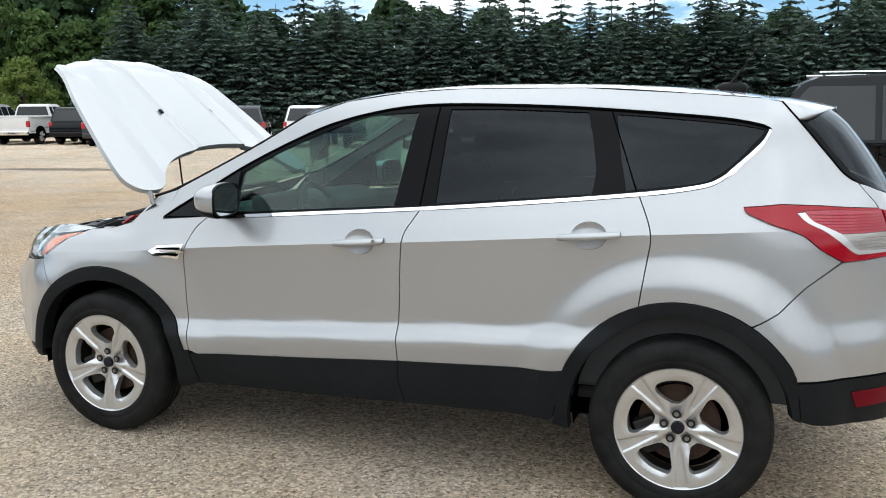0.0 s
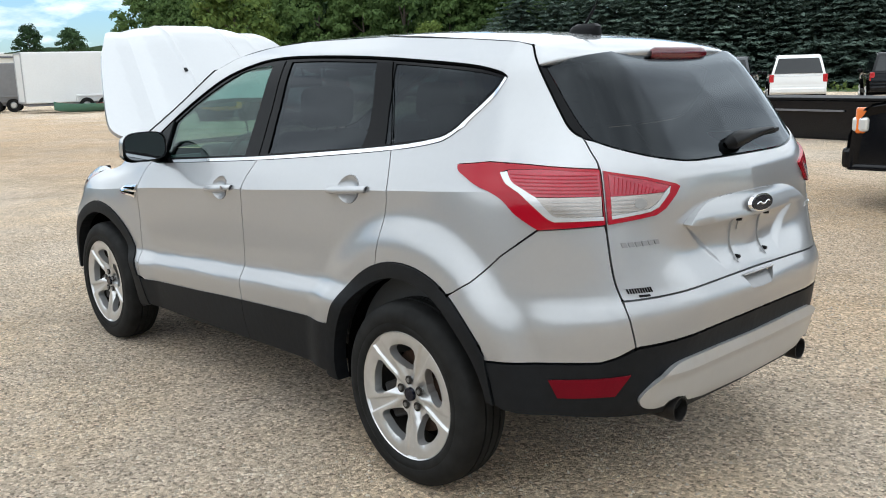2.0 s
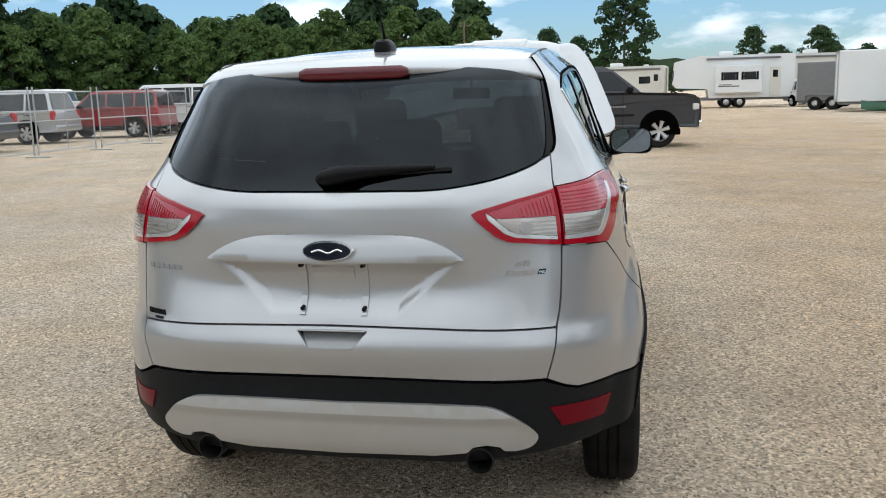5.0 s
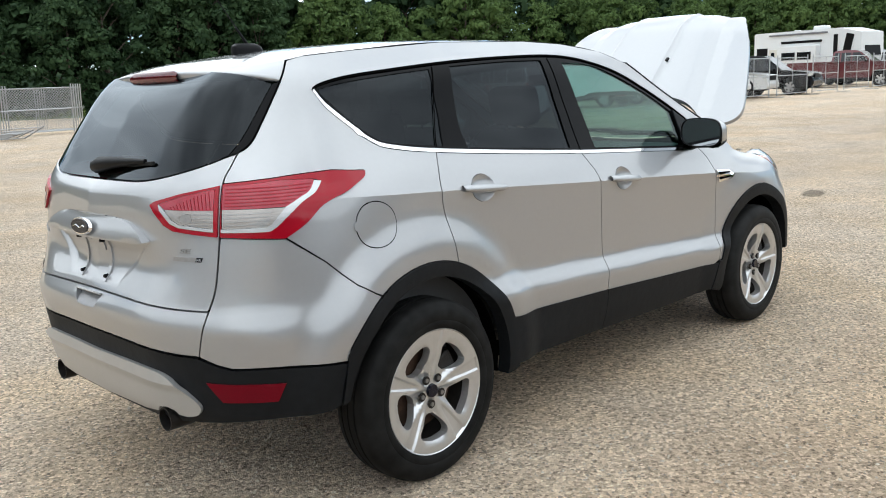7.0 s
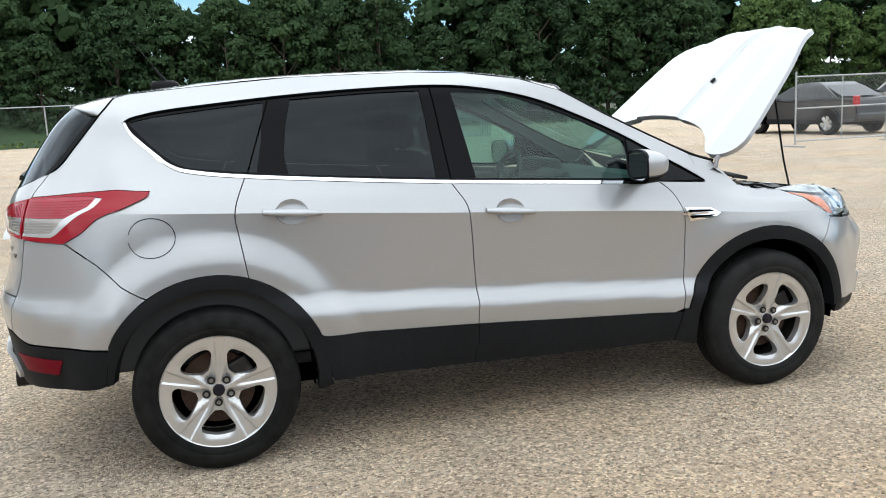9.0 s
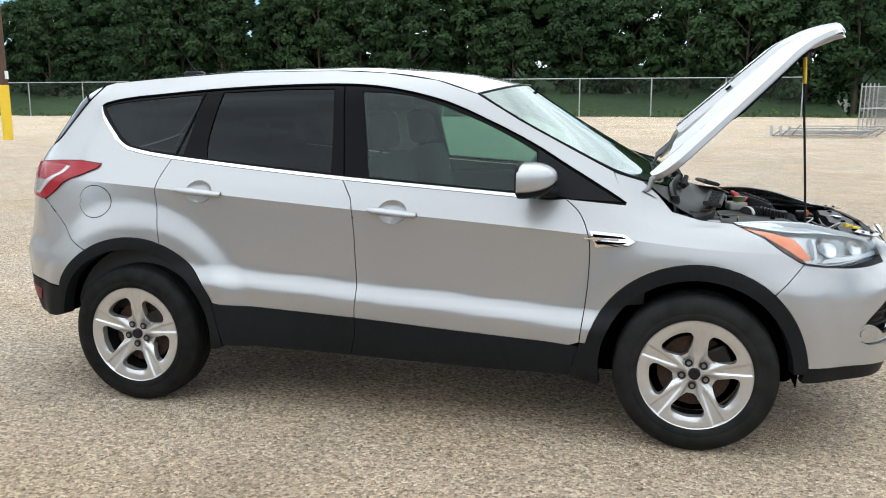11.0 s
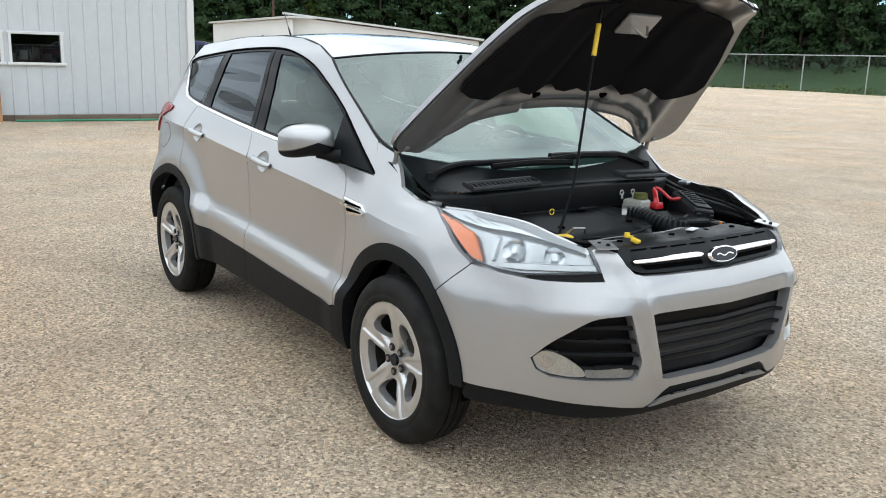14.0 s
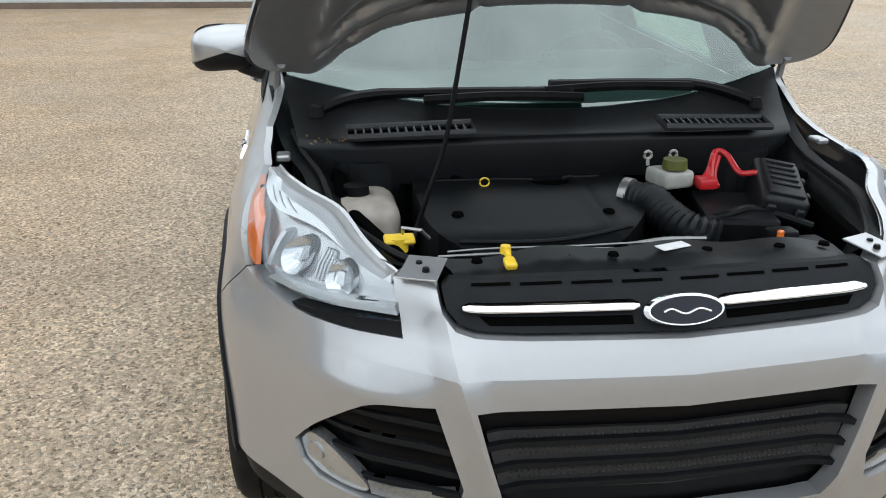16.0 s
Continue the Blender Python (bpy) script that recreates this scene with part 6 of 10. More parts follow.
lf = part("leaf_litter", bm, LITTER, bay, "dry leaves in the cowl corner")
lf["kind"] = "stuff"
# panel over the radiator
def shelf(u, v, o, s):
    return (u, v, .912 - .02 * max(0, (u - 2.06) / .05) - .010 * max(0, (abs(v) - .25) / .15) + .006 * math.sin(v * 24) + o)
SHELF = bow([(1.975, 0), (1.972, .20), (1.985, .42)], 5)[:-1] + [(1.985, .43), (2.075, .41)] + bow([(2.085, .38), (2.10, .2), (2.105, 0), (2.10, -.2), (2.085, -.38)], 4) + [(2.075, -.41), (1.985, -.43)] + bow([(1.985, -.42), (1.972, -.2), (1.975, 0)], 5)[1:-1]
sh = patch("radiator_panel", SHELF, COWL_BLACK, bay, shelf, fold=.05, gap=0, grid=.03)
for y in (-.36, -.18, -.08, .12, .28, .38):
    bm = bmesh.new(); bmesh.ops.create_cone(bm, cap_ends=True, segments=12, radius1=.012, radius2=.010, depth=.006, matrix=Matrix.Translation((2.03, y, .914)))
    part("push_pin", bm, WELL, sh)
bm = bmesh.new(); box(bm, .03, .07, .002, Matrix.Translation((2.02, .05, .921)) @ Matrix.Rotation(radians(18), 4, 'Z'))
part("sticker", bm, mat("white_sticker", (0.75, 0.75, 0.75), 0.5, 0, 0, .05), sh, "torn white sticker")
bm = bmesh.new(); box(bm, .035, .024, .016, Matrix.Translation((2.048, -.297, .912)) @ Matrix.Rotation(radians(10), 4, 'Y'), .006, 3); box(bm, .03, .012, .012, Matrix.Translation((2.020, -.297, .922)), .004, 2); bmesh.ops.create_cone(bm, cap_ends=True, segments=14, radius1=.012, radius2=.010, depth=.016, matrix=Matrix.Translation((2.005, -.297, .926)))
part("hood_latch_handle", bm, YELLOW, bay, "yellow plastic latch handle", smooth=True)
for sd in (1, -1):
    bm = bmesh.new(); box(bm, .092, .078, .004, Matrix.Translation((2.060, sd * .472, .916)) @ Matrix.Rotation(radians(sd * 22), 4, 'Z') @ Matrix.Rotation(radians(8), 4, 'Y'), .001, 1)
    br = part("lamp_bracket", bm, SILVER, bay, "bare metal bracket")
    for k in (0, 1):
        bm = bmesh.new(); bmesh.ops.create_cone(bm, cap_ends=True, segments=8, radius1=.008, radius2=.006, depth=.008, matrix=Matrix.Translation((2.042 + .036 * k, sd * (.476 - .008 * k), .920)))
        part("bolt", bm, BLACK, br)
    bm = bmesh.new(); box(bm, .055, .035, .016, Matrix.Translation((1.40, sd * .738, .982)), .004, 1)
    part("fender_bracket", bm, SILVER, bay)
    # inner rim of the fender
    rim_l = [(1.10, .745, 1.115), (1.165, .735, 1.075), (1.23, .725, 1.01), (1.34, .70, .975), (1.50, .66, .955), (1.75, .63, .935), (1.95, .54, .915), (2.03, .48, .91)]
    rows = []
    for x, y, z in bow(rim_l, 4):
        rows.append([(x, sd * (y + .03), z), (x, sd * y, z - .004), (x, sd * (y - .05), z - .03), (x, sd * (y - .07), z - .12)])
    loft(rows, BAY_BLACK, "fender_inner", bay)
    bm = bmesh.new()
    tube(bm, [(x, sd * (y - .012), z + .004) for x, y, z in bow(rim_l[2:], 4)], .007, 6)
    part("hood_seal", bm, RUBBER, bay, smooth=True)
tongue = bmesh.new()
tube(tongue, [(1.89, -.49, .93), (1.93, -.495, .955), (1.95, -.46, .955), (1.93, -.44, .93)], .004, 6)
part("rod_clip", tongue, STEEL, bay, smooth=True)

# cowl below the windscreen, with two slatted grilles and the wipers
cowl = new("cowl"); cowl.parent = car; cowl["label"] = "black plastic cowl with slatted vents"
rows = []
for i in range(9):
    t = i / 8
    row = []
    for k in range(33):
        v = -1 + k / 16
        q = 1 - v * v
        x0, z0, y0 = 1.115 + .185 * q, 1.148 - .083 * q, .735
        x1, z1, y1 = 1.365 + .075 * q - .05 * max(0, abs(v) - .8) / .2, 1.000 + .028 * q, .70
        sag = -.022 * math.sin(math.pi * t) * q - .015 * math.sin(math.pi * t)
        row.append((x0 + (x1 - x0) * t, v * (y0 + (y1 - y0) * t), z0 + (z1 - z0) * t + sag))
    rows.append(row)
rows.append([(x + .008, y, z - .02) for x, y, z in rows[-1]])
rows.append([(x - .02, y, z - .10) for x, y, z in rows[-1]])
loft(rows, COWL_BLACK, "cowl_panel", cowl)
for sd in (1, -1):
    y0, y1 = sd * .255, sd * .575
    def top_pt(y):
        q = 1 - (y / .70) ** 2
        return 1.400 + .065 * q, 1.012 + .026 * q
    vb = new("cowl_vent"); vb.parent = cowl
    bm = bmesh.new()
    fr = []
    for a, b in ((y0, -.045), (y1, -.045), (y1, .018), (y0, .018)):
        x, z = top_pt(a)
        fr.append((x + b - .01, a, z + .014 - b * .2))
    tube(bm, fr, .010, 8, True)
    part("vent_frame", bm, VENT_GREY, vb, smooth=True)
    bm = bmesh.new(); bm.faces.new([bm.verts.new((x, y, z - .006)) for x, y, z in fr]); part("vent_dark", bm, WELL, vb)
    for k in range(1, 15):
        y = y0 + (y1 - y0) * k / 15
        x, z = top_pt(y)
        bm = bmesh.new(); box(bm, .06, .005, .010, Matrix.Translation((x - .0235, y, z + .014)) @ Matrix.Rotation(radians(11), 4, 'Y'))
        part("vent_slat", bm, VENT_GREY, vb)


def wiper(pivot, elbow, tip, b0, b1):
    w = new("wiper"); w.parent = cowl; w["label"] = "black windscreen wiper"
    bm = bmesh.new(); tube(bm, bow([pivot, elbow, tip], 6), [.017] * 7 + [.013] * 6, 8)
    bmesh.ops.create_cone(bm, cap_ends=True, segments=16, radius1=.026, radius2=.020, depth=.03, matrix=Matrix.Translation(pivot))
    part("wiper_arm", bm, BLACK, w, smooth=True)
    bm = bmesh.new(); tube(bm, bow([b0, tuple((Vector(b0) + Vector(b1)) / 2 + Vector((0, 0, .008))), b1], 5), .014, 6)
    part("wiper_blade", bm, RUBBER, w, smooth=True)


wiper((1.235, -.645, 1.065), (1.225, -.47, 1.105), (1.265, .06, 1.110), (1.275, -.36, 1.095), (1.295, .08, 1.098))
wiper((1.25, .615, 1.065), (1.215, .42, 1.115), (1.235, .00, 1.125), (1.265, -.02, 1.112), (1.24, .42, 1.112))

# ---- ground: one sheet of packed gravel ----
GROUND = bpy.data.materials.new("packed_gravel")
GROUND.use_nodes = True
gn, gl = GROUND.node_tree.nodes, GROUND.node_tree.links
gp = gn["Principled BSDF"]
gp.inputs["Roughness"].default_value = 0.92
gp.inputs["Specular IOR Level"].default_value = 0.25
geo_in = gn.new("ShaderNodeNewGeometry")


def tex(kind, scale, **kw):
    n = gn.new(kind)
    n.inputs["Scale"].default_value = scale
    for k, v in kw.items():
        n.inputs[k].default_value = v
    gl.new(geo_in.outputs["Position"], n.inputs["Vector"])
    return n


stones = tex("ShaderNodeTexVoronoi", 74.0)
grit = tex("ShaderNodeTexVoronoi", 240.0)
mottle = tex("ShaderNodeTexNoise", 0.22, Detail=6.0, Roughness=0.6)
tracks = tex("ShaderNodeTexNoise", 1.3, Detail=5.0, Roughness=0.65)
tone = gn.new("ShaderNodeValToRGB")
tone.color_ramp.elements[0].position, tone.color_ramp.elements[0].color = 0.06, (0.100, 0.078, 0.058, 1)
tone.color_ramp.elements[1].position, tone.color_ramp.elements[1].color = 0.95, (0.84, 0.75, 0.64, 1)
for at_, col_ in ((0.24, (0.335, 0.272, 0.206, 1)), (0.5, (0.475, 0.388, 0.298, 1)), (0.76, (0.600, 0.500, 0.390, 1))):
    tone.color_ramp.elements.new(at_).color = col_
hue = gn.new("ShaderNodeSeparateColor")
gl.new(stones.outputs["Color"], hue.inputs[0])
h2 = gn.new("ShaderNodeSeparateColor")
gl.new(grit.outputs["Color"], h2.inputs[0])
avg = gn.new("ShaderNodeMath"); avg.operation = 'MULTIPLY_ADD'; avg.inputs[1].default_value = 0.70
gl.new(hue.outputs[0], avg.inputs[0])
half = gn.new("ShaderNodeMath"); half.operation = 'MULTIPLY'; half.inputs[1].default_value = 0.30
gl.new(h2.outputs[0], half.inputs[0])
gl.new(half.outputs[0], avg.inputs[2])
gl.new(avg.outputs[0], tone.inputs[0])
wide = gn.new("ShaderNodeMath"); wide.operation = 'ADD'
gl.new(mottle.outputs["Fac"], wide.inputs[0]); gl.new(tracks.outputs["Fac"], wide.inputs[1])
wr = gn.new("ShaderNodeMapRange")
wr.inputs["From Min"].default_value, wr.inputs["From Max"].default_value = 0.65, 1.35
wr.inputs["To Min"].default_value, wr.inputs["To Max"].default_value = 1.03, 1.60
gl.new(wide.outputs[0], wr.inputs[0])
# browner, sandier drifts between the greyer stones
drift = tex("ShaderNodeTexNoise", 0.55, Detail=5.0, Roughness=0.62)
dr = gn.new("ShaderNodeMapRange")
dr.inputs["From Min"].default_value, dr.inputs["From Max"].default_value = 0.40, 0.62
gl.new(drift.outputs["Fac"], dr.inputs[0])
warm = gn.new("ShaderNodeMix"); warm.data_type = 'RGBA'; warm.blend_type = 'MULTIPLY'
warm.inputs[7].default_value = (1.0, 0.945, 0.85, 1)
gl.new(dr.outputs[0], warm.inputs["Factor"]); gl.new(tone.outputs[0], warm.inputs[6])
sc = gn.new("ShaderNodeVectorMath"); sc.operation = 'SCALE'
gl.new(warm.outputs[2], sc.inputs[0]); gl.new(wr.outputs[0], sc.inputs["Scale"])
# a lane worn browner by passing wheels
psep = gn.new("ShaderNodeSeparateXYZ"); gl.new(geo_in.outputs["Position"], psep.inputs[0])
lane_y = gn.new("ShaderNodeMath"); lane_y.operation = 'MULTIPLY_ADD'; lane_y.inputs[1].default_value = 5.0
gl.new(drift.outputs["Fac"], lane_y.inputs[0]); gl.new(psep.outputs["Y"], lane_y.inputs[2])
lane_in = gn.new("ShaderNodeMapRange"); lane_in.interpolation_type = 'SMOOTHSTEP'
lane_in.inputs["From Min"].default_value, lane_in.inputs["From Max"].default_value = 1.6, 0.2
gl.new(lane_y.outputs[0], lane_in.inputs[0])
lane_out = gn.new("ShaderNodeMapRange"); lane_out.interpolation_type = 'SMOOTHSTEP'
lane_out.inputs["From Min"].default_value, lane_out.inputs["From Max"].default_value = -9.5, -6.0
gl.new(lane_y.outputs[0], lane_out.inputs[0])
lane = gn.new("ShaderNodeMath"); lane.operation = 'MULTIPLY'
gl.new(lane_in.outputs[0], lane.inputs[0]); gl.new(lane_out.outputs[0], lane.inputs[1])
lane_mix = gn.new("ShaderNodeMix"); lane_mix.data_type = 'RGBA'; lane_mix.blend_type = 'MULTIPLY'
lane_mix.inputs[7].default_value = (0.90, 0.84, 0.77, 1)
gl.new(lane.outputs[0], lane_mix.inputs["Factor"]); gl.new(sc.outputs[0], lane_mix.inputs[6])
# damp patches left by puddles and oil
damp = None
for px, py, sx, sy, turn in ((3.4, 2.95, 1.15, 0.36, -20), (6.7, 0.9, 0.32, 0.13, 15), (16.0, -14.5, 2.2, 0.5, 10)):
    mp = gn.new("ShaderNodeMapping"); mp.vector_type = 'TEXTURE'
    mp.inputs["Location"].default_value = (px, py, 0)
    mp.inputs["Rotation"].default_value = (0, 0, radians(turn))
    mp.inputs["Scale"].default_value = (sx, sy, 1)
    gl.new(geo_in.outputs["Position"], mp.inputs["Vector"])
    ln = gn.new("ShaderNodeVectorMath"); ln.operation = 'LENGTH'
    gl.new(mp.outputs[0], ln.inputs[0])
    wob = gn.new("ShaderNodeMath"); wob.operation = 'MULTIPLY_ADD'; wob.inputs[1].default_value = 1.2
    gl.new(tracks.outputs["Fac"], wob.inputs[0]); gl.new(ln.outputs["Value"], wob.inputs[2])
    mr = gn.new("ShaderNodeMapRange")
    mr.inputs["From Min"].default_value, mr.inputs["From Max"].default_value = 1.45, 1.75
    mr.inputs["To Min"].default_value, mr.inputs["To Max"].default_value = 1.0, 0.0
    gl.new(wob.outputs[0], mr.inputs[0])
    if damp is None:
        damp = mr.outputs[0]
    else:
        mxx = gn.new("ShaderNodeMath"); mxx.operation = 'MAXIMUM'
        gl.new(damp, mxx.inputs[0]); gl.new(mr.outputs[0], mxx.inputs[1])
        damp = mxx.outputs[0]
dk = gn.new("ShaderNodeMapRange"); dk.inputs["To Min"].default_value, dk.inputs["To Max"].default_value = 1.0, 0.42
gl.new(damp, dk.inputs[0])
sc2 = gn.new("ShaderNodeVectorMath"); sc2.operation = 'SCALE'
gl.new(lane_mix.outputs[2], sc2.inputs[0]); gl.new(dk.outputs[0], sc2.inputs["Scale"])
gl.new(sc2.outputs[0], gp.inputs["Base Color"])
bmp = gn.new("ShaderNodeBump"); bmp.inputs["Strength"].default_value, bmp.inputs["Distance"].default_value = 1.0, 0.012
hsum = gn.new("ShaderNodeMath"); hsum.operation = 'ADD'
gl.new(stones.outputs["Distance"], hsum.inputs[0]); gl.new(grit.outputs["Distance"], hsum.inputs[1])
inv = gn.new("ShaderNodeMath"); inv.operation = 'MULTIPLY'; inv.inputs[1].default_value = -1
gl.new(hsum.outputs[0], inv.inputs[0]); gl.new(inv.outputs[0], bmp.inputs["Height"])
gl.new(bmp.outputs[0], gp.inputs["Normal"])
bm = bmesh.new()
bmesh.ops.create_grid(bm, x_segments=60, y_segments=60, size=1500)
ground = part("ground", bm, GROUND)
tagged(ground, "packed tan gravel lot with a few damp patches", "ground", kind="structure")

# loose stones lying on the packed gravel
STONE = mat("loose_stone", (0.52, 0.46, 0.385), 0.9, 0, 0, 0.35, 40)
snt = STONE.node_tree
s_geo = snt.nodes.new("ShaderNodeNewGeometry")
s_rmp = snt.nodes.new("ShaderNodeValToRGB")
s_rmp.color_ramp.elements[0].color, s_rmp.color_ramp.elements[1].color = (0.21, 0.170, 0.128, 1), (0.62, 0.535, 0.430, 1)
snt.links.new(s_geo.outputs["Random Per Island"], s_rmp.inputs[0])
snt.links.new(s_rmp.outputs[0], snt.nodes["Principled BSDF"].inputs["Base Color"])
g_rng = np.random.default_rng(21)
n_st = 80000
ang = g_rng.uniform(0, 2 * np.pi, n_st)
rad_ = 1.2 + 7.0 * g_rng.random(n_st) ** .8
cx, cy = np.cos(ang) * rad_ * 1.05, np.sin(ang) * rad_
sz = .0035 + .006 * g_rng.random(n_st) ** 3
pts8 = np.array([[1, 0, 0], [0, 1, 0], [-1, 0, 0], [0, -1, 0], [0, 0, 1.0]])
V = np.empty((n_st, 5, 3))
rot = g_rng.uniform(0, 6.28, n_st)
ca, sa = np.cos(rot), np.sin(rot)
stretch = g_rng.uniform(.7, 1.4, (n_st, 5))
for k in range(5):
    px_, py_ = pts8[k, 0] * sz * stretch[:, k], pts8[k, 1] * sz * stretch[:, (k + 1) % 5]
    V[:, k, 0] = cx + ca * px_ - sa * py_
    V[:, k, 1] = cy + sa * px_ + ca * py_
    V[:, k, 2] = .0005 + pts8[k, 2] * sz * .9
base = np.arange(n_st)[:, None] * 5
F = np.concatenate([base + np.array([[k, (k + 1) % 4, 4]]) for k in range(4)])
st_me = bpy.data.meshes.new("loose_stones")
st_me.from_pydata(V.reshape(-1, 3).tolist(), [], F.tolist())
st_me.materials.append(STONE)
tagged(new("loose_stones", st_me), "loose pale and dark stones on the packed gravel", "gravel", kind="stuff")

# ---- parked vehicles ----
WHITE_CAR = mat("white_car_paint", (0.72, 0.72, 0.71), 0.3, 0, 0.8, 0.03, 20)
BLACK_CAR = mat("black_car_paint", (0.004, 0.0045, 0.006), 0.15, 0, 0.1, 0.1, 20, 0, 0.22)
GREY_CAR = mat("charcoal_car_paint", (0.034, 0.036, 0.042), 0.35, 0.3, 0.5, 0.12, 3)
MAROON_CAR = mat("maroon_car_paint", (0.10, 0.012, 0.016), 0.3, 0.2, 1.0, 0.08, 20)
RED_CAR = mat("red_car_paint", (0.24, 0.018, 0.022), 0.3, 0.1, 1.0, 0.08, 20)
SILVER_CAR = mat("silver_car_paint", (0.48, 0.49, 0.50), 0.35, 0.6, 0.8, 0.04, 20)
NAVY_CAR = mat("navy_car_paint", (0.018, 0.022, 0.085), 0.3, 0.2, 1.0, 0.08, 20)
FAR_GLASS = mat("dark_car_glass", (0.010, 0.012, 0.014), 0.05, 0, 0.2, spec=0.4)
LAMP_RED = mat("lamp_red", (0.42, 0.015, 0.02), 0.2, 0, 0.8)
LAMP_WHITE = mat("lamp_white", (0.7, 0.7, 0.68), 0.2, 0.3, 0.8)

KINDS = {   # half length, half width, axles, tyre radius, lower side, cab: base rear, top rear, top front, base front, belt, roof
    "suv": dict(L=2.30, W=.92, ax=(-1.32, 1.36), r=.36, low=[(-2.28, .38), (-2.33, .70), (-2.24, 1.06), (.98, 1.06), (1.65, 1.02), (2.16, .93), (2.30, .74), (2.30, .36)], cab=(-2.22, -2.02, .18, 1.02), belt=1.05, roof=1.74, pillars=(-1.30, -.22, .78)),
    "boxy": dict(L=2.22, W=.90, ax=(-1.28, 1.34), r=.36, low=[(-2.2, .40), (-2.22, .70), (-2.20, 1.08), (.95, 1.08), (1.98, 1.04), (2.14, .95), (2.20, .74), (2.20, .38)], cab=(-2.18, -2.08, .35, .98), belt=1.07, roof=1.70, pillars=(-1.30, -.25, .75)),
    "big_suv": dict(L=2.55, W=1.0, ax=(-1.42, 1.62), r=.39, low=[(-2.52, .42), (-2.55, .72), (-2.50, 1.16), (1.05, 1.16), (1.85, 1.14), (2.36, 1.06), (2.52, .80), (2.55, .40)], cab=(-2.46, -2.34, .40, 1.08), belt=1.15, roof=1.90, pillars=(-1.45, -.30, .85)),
    "van": dict(L=2.55, W=.98, ax=(-1.50, 1.56), r=.34, low=[(-2.50, .36), (-2.55, .70), (-2.48, 1.04), (1.2, 1.04), (1.90, .98), (2.38, .86), (2.54, .66), (2.54, .34)], cab=(-2.46, -2.25, .55, 1.45), belt=1.03, roof=1.74, pillars=(-1.45, -.30, 1.05)),
    "hatch": dict(L=2.05, W=.90, ax=(-1.22, 1.32), r=.33, low=[(-2.00, .36), (-2.05, .70), (-1.98, 1.00), (.9, 1.00), (1.55, .98), (1.92, .88), (2.05, .66), (2.05, .34)], cab=(-1.94, -1.78, .28, .98), belt=.99, roof=1.61, pillars=(-1.15, -.25, .75)),
    "sedan": dict(L=2.40, W=.92, ax=(-1.38, 1.42), r=.33, low=[(-2.36, .36), (-2.40, .66), (-2.32, .98), (-1.6, 1.02), (.9, .98), (1.75, .90), (2.22, .78), (2.40, .60), (2.40, .34)], cab=(-1.75, -.98, .10, 1.02), belt=.99, roof=1.46, pillars=(-.85, -.20, .72)),
    "pickup": dict(L=2.90, W=1.00, ax=(-1.78, 1.90), r=.40, low=[(-2.85, .55), (-2.88, .75), (-2.86, 1.33), (-.52, 1.33), (1.45, 1.30), (2.5, 1.26), (2.80, 1.20), (2.90, 1.00), (2.88, .46)], cab=(-.55, -.48, .75, 1.48), belt=1.31, roof=1.92, pillars=(-.10, .45, 1.12)),
}


